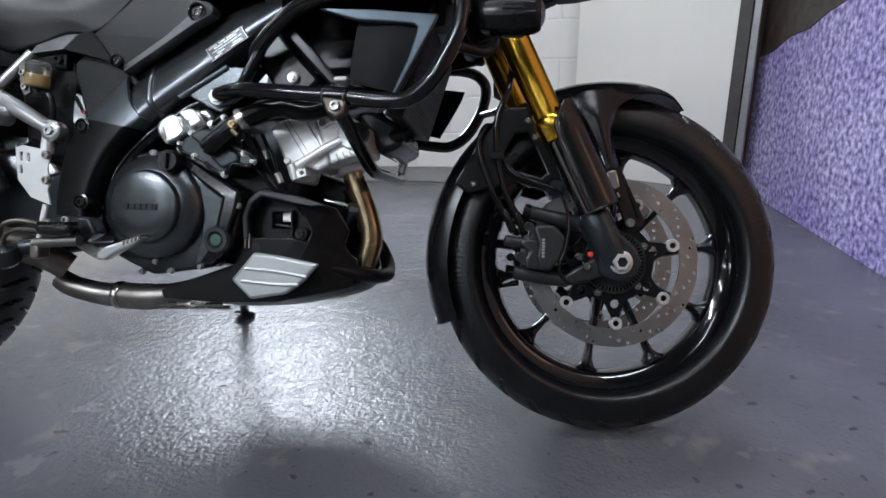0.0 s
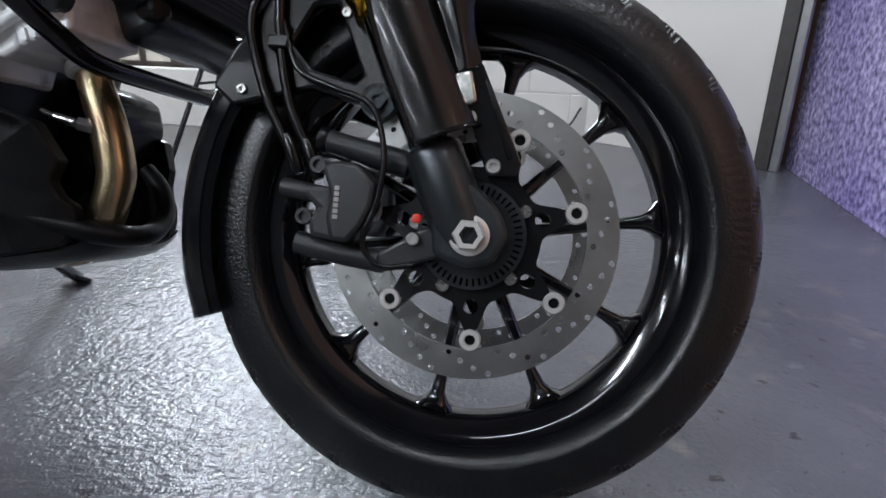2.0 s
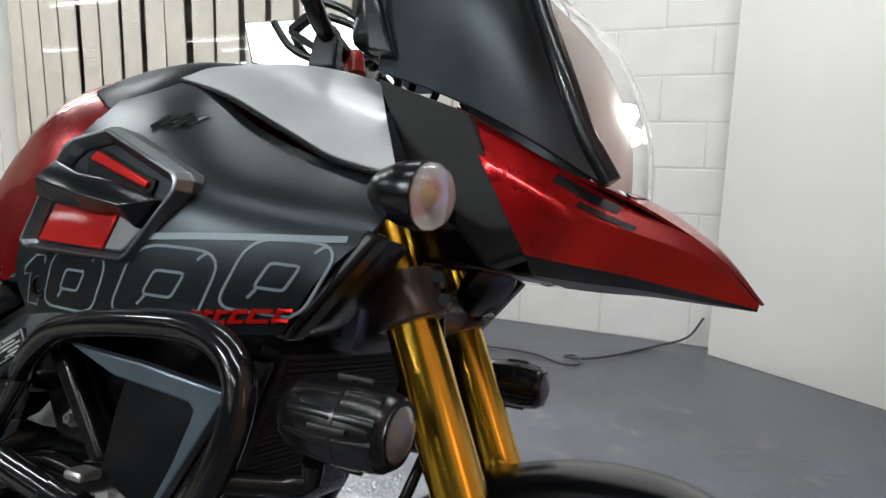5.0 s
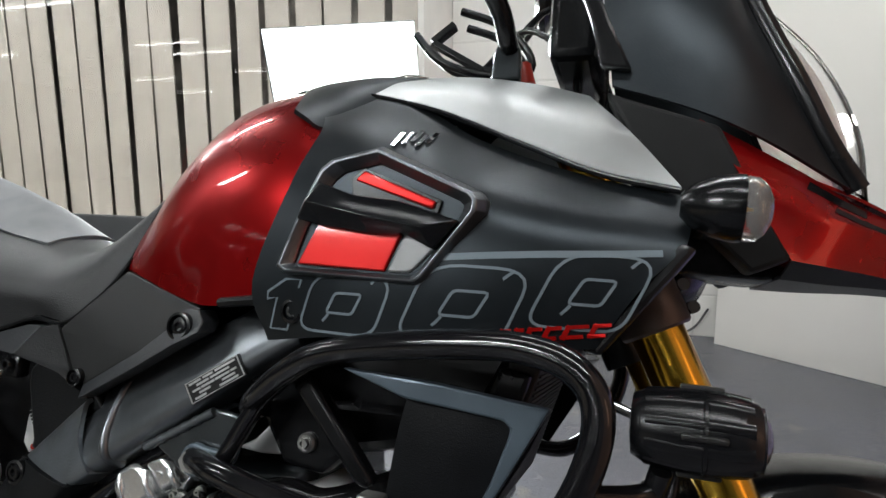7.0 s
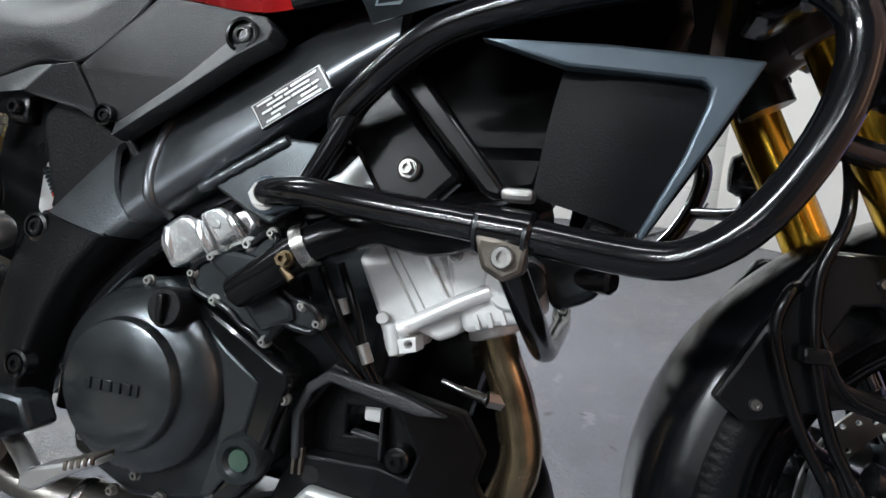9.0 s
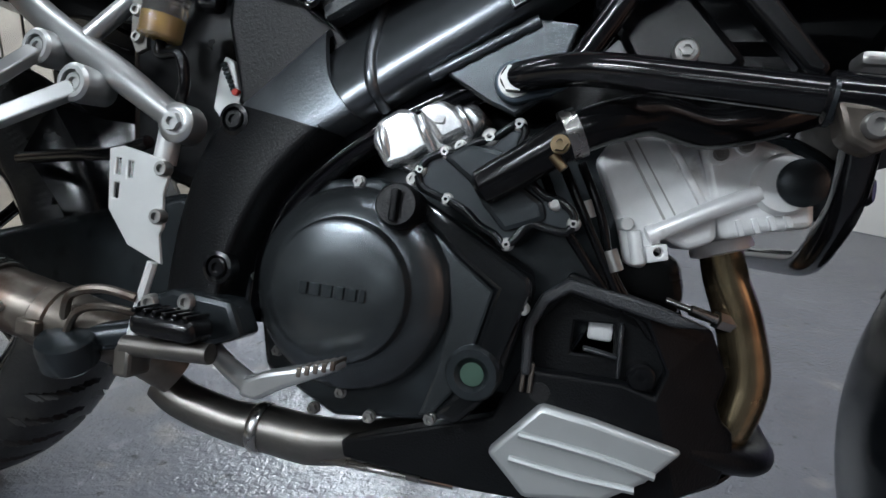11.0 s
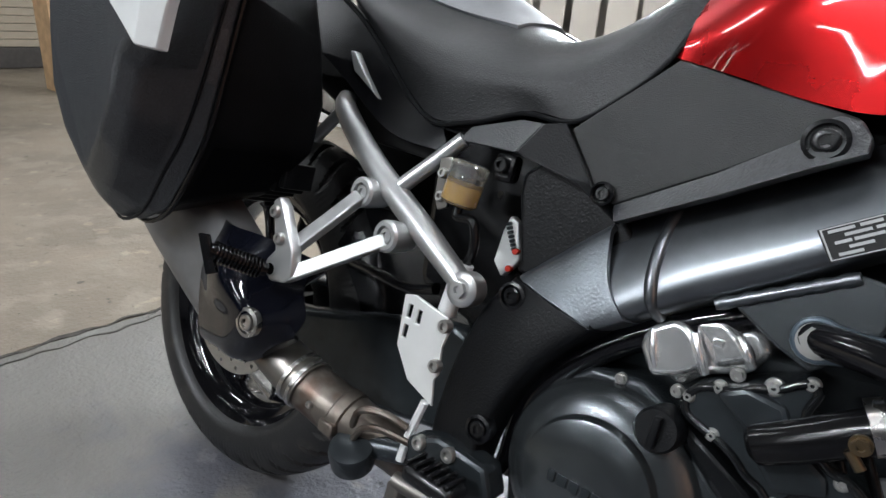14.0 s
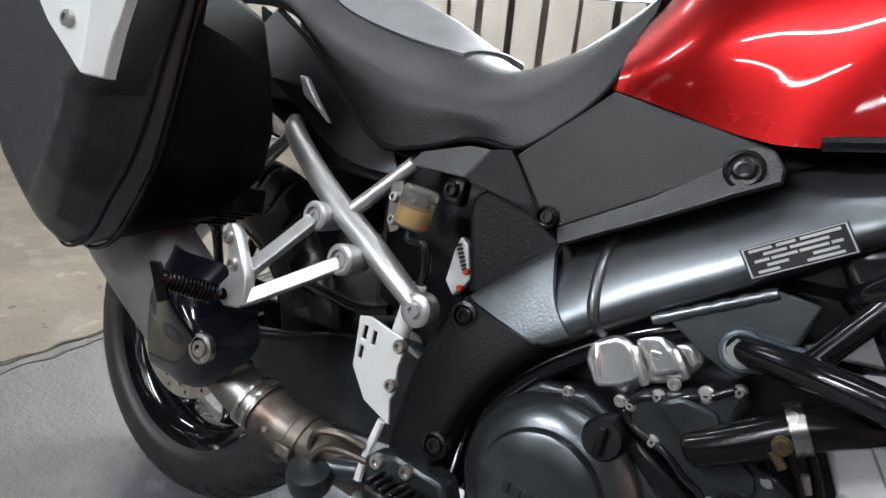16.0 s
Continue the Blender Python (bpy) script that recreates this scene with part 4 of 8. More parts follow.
# front mudguard
def mudguard(a0, a1, R, w, drop):
    rows = []
    for j in range(9):
        u = -1 + 2 * j / 8
        row = []
        for k in range(11):
            a = radians(a0 + (a1 - a0) * k / 10)
            f = max(0.0, (84.0 - math.degrees(a)) / 17.0)
            r = R - 0.011 * f * f - drop * (1 - 0.9 * min(1.0, f)) * abs(u) ** 2.6
            row.append((FX + r * math.cos(a), w * (math.sin(u * 1.35) / math.sin(1.35)), FZ + r * math.sin(a)))
        rows.append(row)
    return rows


crown = mudguard(64.5, 122, 0.345, 0.079, 0.034)
for row in crown:
    for i, p in enumerate(row):
        f = max(0.0, 1 - i / 3)
        x, y, z = p
        row[i] = (x, y * (1 - 0.72 * f * f), z)
mg = fp("front_mudguard", skin(crown, 0.003, 2, 3, out=(0, 0, 1)), SATIN, None, "black front mudguard")
rear_sec = mudguard(122, 202, 0.347, 0.079, 0.043)
fp("rear_section", skin(rear_sec, 0.003, 2, 3, out=(-1, 0, 0.3)), SATIN, mg, "black long rear section of the mudguard")
fp("shoulder", skin([[(0.012, -0.074, 0.632), (-0.02, -0.076, 0.645), (-0.06, -0.077, 0.648), (-0.11, -0.077, 0.633)], [(-0.01, -0.095, 0.600), (-0.03, -0.1, 0.61), (-0.07, -0.104, 0.61), (-0.11, -0.1, 0.6)], [(-0.026, -0.102, 0.55), (-0.04, -0.105, 0.56), (-0.075, -0.107, 0.56), (-0.1, -0.1, 0.55)]], 0.003), SMOOTHBLK, mg, "black side fairing over the fork leg", both=True)
web = prism([(-0.215, 0.60), (-0.165, 0.60), (-0.10, 0.462), (-0.128, 0.448), (-0.19, 0.464), (-0.275, 0.440), (-0.30, 0.46), (-0.262, 0.53)], -0.092, -0.075, 0.004, holes=[[(-0.192, 0.552), (-0.168, 0.556), (-0.134, 0.482), (-0.142, 0.474), (-0.19, 0.485), (-0.215, 0.51)]])
fp("fork_brace", web, SMOOTHBLK, mg, "black open mudguard bracket", both=True)
for x, z in ((-0.170, 0.575), (-0.157, 0.545), (-0.265, 0.458)):
    fp("screw", bolt((x, -0.092, z), 0.0055, 0.004), STEEL, mg)
fp("pinch_bolt", joined(hexnut((-0.116, -0.092, 0.456), 0.0105, 0.008), lathe([(0.019, -0.02), (0.019, 0.0)], (-0.116, -0.092, 0.456), (0, -1, 0), 24)), ENGINEBLK, mg)

# brake caliper
for sy in (1, -1):
    def cy(b):
        return b if sy == 1 else mirrored(b)
    cal = fp("brake_caliper", cy(prism([(-0.160, 0.380), (-0.150, 0.386), (-0.122, 0.386), (-0.102, 0.366), (-0.104, 0.345), (-0.113, 0.322), (-0.127, 0.304), (-0.146, 0.306), (-0.152, 0.330), (-0.148, 0.350)], -0.128, -0.082, 0.007, seg=3)), CALIPERGREY, None, "black radial brake caliper")
    fp("caliper_rear", cy(prism([(-0.15, 0.388), (-0.12, 0.39), (-0.112, 0.34), (-0.128, 0.31), (-0.16, 0.31)], -0.062, -0.035, 0.006)), CALIPERGREY, cal)
    fp("caliper_flank", cy(prism([(-0.148, 0.36), (-0.176, 0.362), (-0.180, 0.350), (-0.164, 0.338), (-0.172, 0.326), (-0.170, 0.308), (-0.140, 0.304)], -0.118, -0.088, 0.006, seg=2)), CALIPERGREY, cal)
    fp("bridge_bolt", cy(lathe([(0.0085, -0.02), (0.0085, 0.004), (0.005, 0.004), (0.005, 0.0), (0, 0.0)], (-0.166, -0.116, 0.382), (0, -1, 0), 16)), CALIPERGREY, cal)
    fp("bridge_bolt", cy(lathe([(0.0085, -0.02), (0.0085, 0.004), (0.005, 0.004), (0.005, 0.0), (0, 0.0)], (-0.178, -0.112, 0.328), (0, -1, 0), 16)), CALIPERGREY, cal)
    fp("mount_upper", cy(tube([(-0.169, -0.098, 0.410), (-0.13, -0.098, 0.402), (-0.075, -0.098, 0.390)], [0.0125, 0.0125, 0.0125, 0.0145, 0.0145], 18, 3)), CALIPERGREY, cal)
    fp("mount_lower", cy(tube([(-0.188, -0.098, 0.300), (-0.14, -0.098, 0.293), (-0.092, -0.098, 0.287)], [0.0125, 0.0125, 0.0115], 18, 3)), CALIPERGREY, cal)
    fp("pin_lip", cy(lathe([(0.0095, -0.006), (0.0140, -0.004), (0.0140, 0.004), (0.0125, 0.006)], (-0.168, -0.098, 0.4098), (1, 0, -0.2), 18)), SMOOTHBLK, cal)
    fp("mount_arm", cy(prism([(-0.098, 0.277), (-0.02, 0.302), (-0.015, 0.33), (-0.04, 0.335), (-0.1, 0.296)], -0.112, -0.096, 0.004)), CALIPERGREY, cal)
    fp("banjo_fitting", cy(tube([(-0.208, -0.104, 0.357), (-0.200, -0.104, 0.356), (-0.160, -0.104, 0.351)], [0.0065, 0.0105, 0.0105, 0.0095], 14, 2)), CALIPERGREY, cal)
    for p in ((-0.062, -0.113, 0.315),):
        fp("caliper_bolt", cy(bolt(p, 0.0075, 0.006)), STEEL, cal)
    bars = [box((-0.1435, -0.1292, 0.328 + k * 0.0058), (-0.1385, -0.1275, 0.3322 + k * 0.0058), 0.0) for k in range(6)]
    fp("caliper_mark", cy(joined(*bars)), MARKGREY, cal, "grey raised letter bars")
fp("brake_hose", tube([(-0.20, -0.10, 0.392), (-0.212, -0.1, 0.41), (-0.235, -0.1, 0.452), (-0.257, -0.1, 0.52), (-0.25, -0.1, 0.556), (-0.235, -0.085, 0.566), (-0.225, -0.06, 0.56)], 0.0055, 12), HOSE, None, "black brake hose")
fp("brake_hose", tube([(-0.178, -0.1, 0.386), (-0.19, -0.1, 0.41), (-0.208, -0.1, 0.445), (-0.225, -0.1, 0.516), (-0.226, -0.1, 0.577), (-0.208, -0.1, 0.63), (-0.20, -0.07, 0.70), (-0.22, -0.05, 0.80)], 0.0058, 12), HOSE, None, "black brake hose")
fp("sensor_wire", tube([(-0.222, -0.1, 0.53), (-0.2, -0.108, 0.48), (-0.16, -0.115, 0.462), (-0.116, -0.12, 0.445), (-0.098, -0.124, 0.40), (-0.100, -0.126, 0.35), (-0.112, -0.124, 0.31), (-0.095, -0.122, 0.285), (-0.06, -0.118, 0.288)], 0.0032, 10), HOSE, None, "thin sensor wire")
for p in ((-0.201, -0.1, 0.394), (-0.179, -0.1, 0.39)):
    fp("hose_end", lathe([(0.005, -0.024), (0.0075, -0.02), (0.0075, 0.012), (0.006, 0.016), (0.0055, 0.02)], p, (-0.4, 0, 0.9), 14), HOSE)
fp("hose_clip", box((-0.236, -0.108, 0.50), (-0.212, -0.092, 0.515), 0.003), SMOOTHBLK)

# lower yoke with clamps
for sy in (-0.104, 0.104):
    c0, c1 = fork_at(0.49, sy), fork_at(0.545, sy)
    y = fp("yoke_clamp", lathe([(0.034, 0.485), (0.037, 0.488), (0.037, 0.532), (0.034, 0.536)], fork_at(0, sy), FD, 36), BRONZE, None, "bronze-grey fork clamp")
    sg = -1 if sy < 0 else 1
    for s in (0.497, 0.522):
        fp("clamp_bolt", rod(fork_at(s, sy - 0.028 * sg, 0.034), fork_at(s, sy + 0.012 * sg, 0.042), 0.0065, 12), ENGINEBLK, y)
fp("lower_yoke", joined(*[tube([fork_at(0.51, -0.09), fork_at(0.51, 0.0, -0.012), fork_at(0.51, 0.09)], 0.026, 14, 4)]), BRONZE, None, "bronze-grey lower yoke")
fp("upper_yoke", tube([fork_at(0.66, -0.11), fork_at(0.66, 0.0, -0.02), fork_at(0.66, 0.11)], 0.024, 14, 4), ENGINEBLK)
fp("steering_stem", rod(fork_at(0.46, 0, -0.03), fork_at(0.7, 0, -0.03), 0.028), ENGINEBLK)
for sy in (-0.104, 0.104):
    fp("fork_top", lathe([(0.0275, 0.6), (0.0275, 0.70), (0.02, 0.705)], fork_at(0, sy), FD, 28), GOLD)

# -- rear wheel --
RX, RZ = -1.558, 0.321
rw = bp("rear_wheel", lathe([(0.03, -0.07), (0.045, -0.06), (0.045, 0.06), (0.03, 0.07)], (RX, 0, RZ), (0, 1, 0), 32), GLOSSBLK, None, "gloss black cast rear wheel")
bp("tyre", tyre(RX, RZ, 0.321, 0.218, 0.076, 40, 0.009, 0.72), REARRUBBER, rw, "dusty rear tyre with block tread", 30).data.materials.append(REARRUBBER)
bp("rim", lathe([(0.221, -0.058), (0.224, -0.062), (0.224, -0.052), (0.208, -0.048), (0.195, -0.04), (0.186, -0.02), (0.184, 0.0), (0.186, 0.02), (0.195, 0.04), (0.208, 0.048), (0.224, 0.052), (0.224, 0.062), (0.221, 0.058), (0.206, 0.04), (0.198, 0.0), (0.206, -0.04)], (RX, 0, RZ), (0, 1, 0), 100, closed=True), GLOSSBLK, rw, "gloss black rim")
for k in range(10):
    a = radians(4 + 36 * k)
    d = Vector((math.cos(a), 0, math.sin(a)))
    bp("spoke", tube([Vector((RX, 0, RZ)) + d * r for r in (0.04, 0.08, 0.15, 0.178, 0.188)], [0.015, 0.009, 0.009, 0.012, 0.022], 10, 2), GLOSSBLK, rw)
bp("brake_disc", drilled_disc(RX, RZ, 0.13, 0.085, -0.078, -0.073, (0.095, 0.107, 0.12), 16, 0.004), DISC, rw, "drilled rear brake disc", 20)
bp("disc_carrier", prism(circle(RX, RZ, 0.088, 32), -0.079, -0.072, 0.0, holes=[circle(RX + 0.06 * math.cos(k * 1.256), RZ + 0.06 * math.sin(k * 1.256), 0.016, 12) for k in range(5)]), SMOOTHBLK, rw)
bp("swingarm", prism([(-1.60, 0.285), (-1.30, 0.285), (-1.02, 0.34), (-0.97, 0.40), (-0.98, 0.455), (-1.06, 0.475), (-1.32, 0.40), (-1.60, 0.355)], -0.135, -0.10, 0.012, seg=3), ENGINEBLK, None, "black box-section swingarm", both=True)
bp("swingarm_cross", box((-1.16, -0.10, 0.33), (-1.04, 0.10, 0.45), 0.015), ENGINEBLK)
bp("hugger", skin([[(-1.30, y, 0.56), (-1.22, y, 0.46), (-1.20, y, 0.38)] if abs(y) < 0.09 else [(-1.32, y, 0.50), (-1.25, y, 0.43), (-1.23, y, 0.37)] for y in (-0.1, -0.08, 0.0, 0.08, 0.1)], 0.003, 4, 3, out=(1, 0, 0.4)), SMOOTHBLK, None, "black rear hugger")
bp("rear_mudguard", skin([[(-1.20, y, 0.66), (-1.45, y, 0.70), (-1.75, y, 0.78), (-1.95, y, 0.72)] for y in (-0.12, -0.05, 0.05, 0.12)], 0.005, 4, 2, out=(0, 0, 1)), SMOOTHBLK, None, "black tail under-tray")
bp("shock", rod((-1.13, 0.0, 0.36), (-1.02, 0.0, 0.62), 0.028), HOSE)
adj = bp("shock_adjuster", prism([(-1.0155, 0.6209), (-1.0203, 0.6021), (-1.0228, 0.5657), (-1.0087, 0.551), (-0.9957, 0.5677), (-0.9908, 0.576), (-1.0039, 0.6151)], -0.147, -0.133, 0.002), WHITEPLATE, None, "pale ribbed shock adjuster bracket with red dots")
for a, b in [[(-1.0173, 0.6096), (-1.0108, 0.6129)], [(-1.0148, 0.6054), (-1.0085, 0.6086)], [(-1.0122, 0.6011), (-1.0063, 0.6043)], [(-1.0097, 0.5969), (-1.004, 0.6)], [(-1.0071, 0.5927), (-1.0018, 0.5958)], [(-1.0046, 0.5885), (-0.9995, 0.5915)], [(-1.0021, 0.5844), (-0.9973, 0.5873)]]:
    bp("adjuster_rib", beam((a[0], -0.149, a[1]), (b[0], -0.149, b[1]), 0.004, 0.0034, 0.0008), ENGINEBLK, adj)
for x, z in [(-0.9971, 0.5838), (-1.0003, 0.5629)]:
    bp("red_dot", bolt((x, -0.148, z), 0.0038, 0.003, socket=False), REDDOT, adj, "red adjuster mark")
bp("inner_box", prism([(-1.14, 0.50), (-0.96, 0.45), (-0.93, 0.60), (-0.95, 0.72), (-1.18, 0.76), (-1.30, 0.80), (-1.32, 0.74), (-1.16, 0.66)], -0.125, 0.125, 0.015), SMOOTHBLK, None, "black inner mudguard and battery box")
bp("shock_spring", tube([(-1.13 + 0.09 * k / 60 + 0.0, 0.036 * math.cos(k * 0.6), 0.38 + 0.2 * k / 60 + 0.036 * math.sin(k * 0.6) * 0.3) for k in range(61)], 0.006, 8, 1), HOSE, None, "dark coil spring")

# -- dark centre mass: engine block and airbox, kept inside the covers --
bp("engine_block", prism([(-0.95, 0.30), (-0.66, 0.30), (-0.60, 0.42), (-0.585, 0.50), (-0.60, 0.60), (-0.74, 0.58), (-0.92, 0.56), (-0.99, 0.46)], -0.115, 0.115, 0.02, seg=3), ENGINEBLK, None, "black engine crankcase")
bp("airbox", prism([(-0.88, 0.64), (-0.40, 0.66), (-0.33, 0.80), (-0.36, 0.92), (-0.82, 0.90)], -0.10, 0.10, 0.02), SMOOTHBLK, None, "black airbox under the tank")
bp("tail_frame", prism([(-1.62, 0.80), (-0.95, 0.68), (-0.92, 0.74), (-1.2, 0.78), (-1.62, 0.88)], -0.115, 0.115, 0.015), SMOOTHBLK, None, "black tail unit under the seat")
bp("head_tube", prism([(-0.42, 0.74), (-0.30, 0.74), (-0.29, 0.96), (-0.40, 0.98)], -0.07, 0.07, 0.02), FRAMEBLK)

# -- main spar --
UPPER = [(-0.590, 0.815), (-0.67, 0.780), (-0.80, 0.705), (-0.892, 0.645), (-0.972, 0.566), (-1.006, 0.51), (-1.018, 0.42), (-1.016, 0.350)]
LOWER = [(-0.585, 0.735), (-0.644, 0.697), (-0.724, 0.637), (-0.795, 0.590), (-0.860, 0.545), (-0.912, 0.485), (-0.937, 0.42), (-0.940, 0.345)]


FLAT = ((0.0, -0.160), (0.05, -0.174), (0.14, -0.182), (0.5, -0.193), (0.86, -0.197), (0.95, -0.188), (1.0, -0.158))


def spar_at(i, f, y):
    """A place on the spar: i along its length, f from the upper to the lower edge."""
    k = min(int(i), 6)
    a, b = [(p[k][0] + (p[k + 1][0] - p[k][0]) * (i - k), p[k][1] + (p[k + 1][1] - p[k][1]) * (i - k)) for p in (UPPER, LOWER)]
    return (a[0] + (b[0] - a[0]) * f, y - 0.014 * max(0, (i - 3) / 4), a[1] + (b[1] - a[1]) * f)


def spar_rows(i0, i1, lift, prof, bow=(0, 0, 0)):
    rows = []
    for f, y in prof:
        start = i0 + float(np.interp(f, (0, 0.5, 1), bow))
        rows.append([spar_at(start + (i1 - start) * k / 4, f, y - lift) for k in range(5)])
    return rows


ROUND = ((0.0, -0.146), (0.08, -0.161), (0.3, -0.178), (0.55, -0.191), (0.78, -0.1975), (0.93, -0.189), (1.0, -0.158))
frame_t = bp("main_spar", skin(spar_rows(0, 3.9, 0.0, ROUND), 0.012, 6, 5), FRAMEBLK, None, "satin black twin-spar frame", both=True)
bp("spar_casting", skin(spar_rows(2.95, 4, 0.0035, FLAT, (0, 0.42, 0.72)), 0.006, 6, 5), FRAMECAST, None, "grained cast frame section behind the weld", both=True)
bp("frame_cover", skin(spar_rows(4, 7, 0.010, FLAT), 0.012, 8, 5), PLASTIC, None, "textured black pivot cover", both=True)
bp("weld_bead", tube([spar_at(2.40 + 1.0 * f, f, float(np.interp(f, [p[0] for p in ROUND], [p[1] for p in ROUND])) - 0.001) for f in (0.03, 0.12, 0.25, 0.4, 0.55, 0.7, 0.85, 0.97)], [0.0055, 0.0062, 0.0056, 0.0064, 0.0058, 0.0064, 0.0056, 0.0062], 10, 4), FRAMEBLK, frame_t, "raised weld bead")
bp("under_rail", tube([(-0.70, -0.150, 0.628), (-0.80, -0.155, 0.574), (-0.87, -0.160, 0.522), (-0.918, -0.165, 0.455), (-0.928, -0.165, 0.36)], 0.016, 12, 5), GLOSSBLK, frame_t, "black lower edge of the spar", both=True)
bp("weld_bead", tube([(-0.778 + 0.0075 * k, -0.189 + 0.001 * (k % 2), 0.603 + 0.0044 * k) for k in range(13)], [0.0046, 0.0062] * 6 + [0.005], 10, 4), FRAMEBLK, frame_t, "raised weld bead")
bp("engine_bracket", prism([(-0.765, 0.607), (-0.690, 0.658), (-0.655, 0.655), (-0.668, 0.60), (-0.70, 0.575), (-0.725, 0.585)], -0.188, -0.176, 0.003), CLUTCH, None, "grey engine mount plate")
lug = [(-0.701 + 0.0185 * math.cos(radians(a)), 0.602 + 0.0185 * math.sin(radians(a))) for a in range(60, 301, 20)]
bp("mount_ear", prism(lug + [(-0.672, 0.592), (-0.650, 0.606), (-0.645, 0.622), (-0.672, 0.617)], -0.199, -0.189, 0.003), TRIMSLATE, None, "grey crash-bar lug")
bp("mount_bolt", hexnut((-0.701, -0.200, 0.602), 0.0115, 0.009), BOLTGREY)
for x, z, y in ((-0.958, 0.548, -0.203), (-0.946, 0.411, -0.2205)):
    bp("cover_screw", joined(lathe([(0.015, -0.012), (0.015, 0.001), (0.0115, 0.002), (0.0115, -0.004)], (x, y, z), (0, -1, 0), 20), bolt((x, y + 0.001, z), 0.009, 0.004)), SMOOTHBLK)
bp("trim_cover", prism([(-0.9989, 0.6691), (-0.965, 0.700), (-0.89, 0.66), (-0.862, 0.632), (-0.957, 0.565), (-0.9794, 0.5685), (-0.9763, 0.5791), (-0.9979, 0.6476)], -0.172, -0.150, 0.005, seg=3), PLASTIC, None, "textured black infill cover", both=True)

# data plate with its print as bars
lab = bp("data_plate", prism([(-0.725, 0.682), (-0.658, 0.724), (-0.644, 0.703), (-0.710, 0.661)], -0.2000, -0.196, 0.0), PLATEBLK, None, "black and silver data plate with small print")
ldx, ldz = Vector((0.067, 0, 0.042)), Vector((0.0145, 0, -0.021))


def lab_bar(u0, u1, v0, v1, y=-0.2012):
    o = Vector((-0.725, 0, 0.682))
    pts = [o + ldx * u + ldz * v for u, v in ((u0, v0), (u1, v0), (u1, v1), (u0, v1))]
    return prism([(p.x, p.z) for p in pts], y, y + 0.0014, 0.0)


bp("plate_print", joined(*[lab_bar(a, b, v, v + 0.09) for v, row in ((0.10, ((0.08, 0.3), (0.34, 0.52), (0.56, 0.92))), (0.27, ((0.2, 0.42), (0.45, 0.8))), (0.45, ((0.1, 0.24), (0.26, 0.5), (0.52, 0.78), (0.8, 0.9))), (0.63, ((0.2, 0.4), (0.62, 0.85))), (0.80, ((0.1, 0.3), (0.55, 0.88)))) for a, b in row]), INK, lab, "rows of small pale print")
bp("plate_border", joined(lab_bar(0.02, 0.98, 0.02, 0.05), lab_bar(0.02, 0.98, 0.95, 0.98), lab_bar(0.02, 0.035, 0.05, 0.95), lab_bar(0.965, 0.98, 0.05, 0.95)), INK, lab)

# -- tank and seat --
tank_rows = [
    [(-0.876, 0, 0.880), (-0.848, 0, 0.985), (-0.772, 0, 1.060), (-0.66, 0, 1.084), (-0.54, 0, 1.070)],
    [(-0.868, -0.068, 0.915), (-0.844, -0.080, 0.970), (-0.764, -0.095, 1.038), (-0.65, -0.11, 1.060), (-0.54, -0.12, 1.040)],
    [(-0.874, -0.116, 0.888), (-0.825, -0.146, 0.928), (-0.742, -0.168, 0.980), (-0.645, -0.182, 0.996), (-0.55, -0.188, 0.975)],
    [(-0.884, -0.138, 0.838), (-0.808, -0.176, 0.855), (-0.725, -0.195, 0.885), (-0.65, -0.21, 0.90), (-0.56, -0.215, 0.90)],
    [(-0.886, -0.144, 0.810), (-0.822, -0.166, 0.794), (-0.756, -0.183, 0.778), (-0.70, -0.195, 0.774), (-0.60, -0.205, 0.792)],
]
full = [[(x, -y, z) for x, y, z in r] for r in tank_rows[:0:-1]] + tank_rows
tank = bp("fuel_tank", skin(full, 0.004, 7, 6, out=(0, 0, 1), relax=3), RED, None, "glossy metallic red fuel tank")
bp("tank_edge", tube([(-0.690, -0.199, 0.778), (-0.66, -0.204, 0.782), (-0.60, -0.208, 0.790)], 0.006, 8), PLASTIC, None, "ribbed black rubber edging")
seat_rows = [
    [(-1.62, 0, 0.985), (-1.45, 0, 0.975), (-1.33, 0, 0.948), (-1.2, 0, 0.905), (-1.10, 0, 0.860), (-1.03, 0, 0.838), (-0.96, 0, 0.862), (-0.895, 0, 0.925), (-0.868, 0, 0.955)],
    [(-1.62, -0.08, 0.965), (-1.45, -0.08, 0.945), (-1.335, -0.082, 0.885), (-1.215, -0.085, 0.852), (-1.11, -0.09, 0.836), (-1.03, -0.09, 0.827), (-0.96, -0.085, 0.858), (-0.895, -0.075, 0.915), (-0.868, -0.07, 0.945)],
    [(-1.62, -0.13, 0.905), (-1.43, -0.13, 0.892), (-1.318, -0.135, 0.838), (-1.2, -0.145, 0.790), (-1.1, -0.15, 0.777), (-1.03, -0.15, 0.777), (-0.965, -0.145, 0.80), (-0.905, -0.128, 0.862), (-0.872, -0.098, 0.925)],
    [(-1.62, -0.125, 0.87), (-1.41, -0.13, 0.866), (-1.312, -0.135, 0.812), (-1.178, -0.142, 0.714), (-1.1, -0.148, 0.715), (-1.03, -0.15, 0.736), (-0.967, -0.158, 0.735), (-0.926, -0.154, 0.765), (-0.890, -0.144, 0.812), (-0.874, -0.112, 0.895)],
]
full = [[(x, -y, z) for x, y, z in r] for r in seat_rows[:0:-1]] + seat_rows
seat = bp("seat", skin(full, 0.02, 5, 5, out=(0, 0, 1)), SEATCLOTH, None, "black grained dual seat")
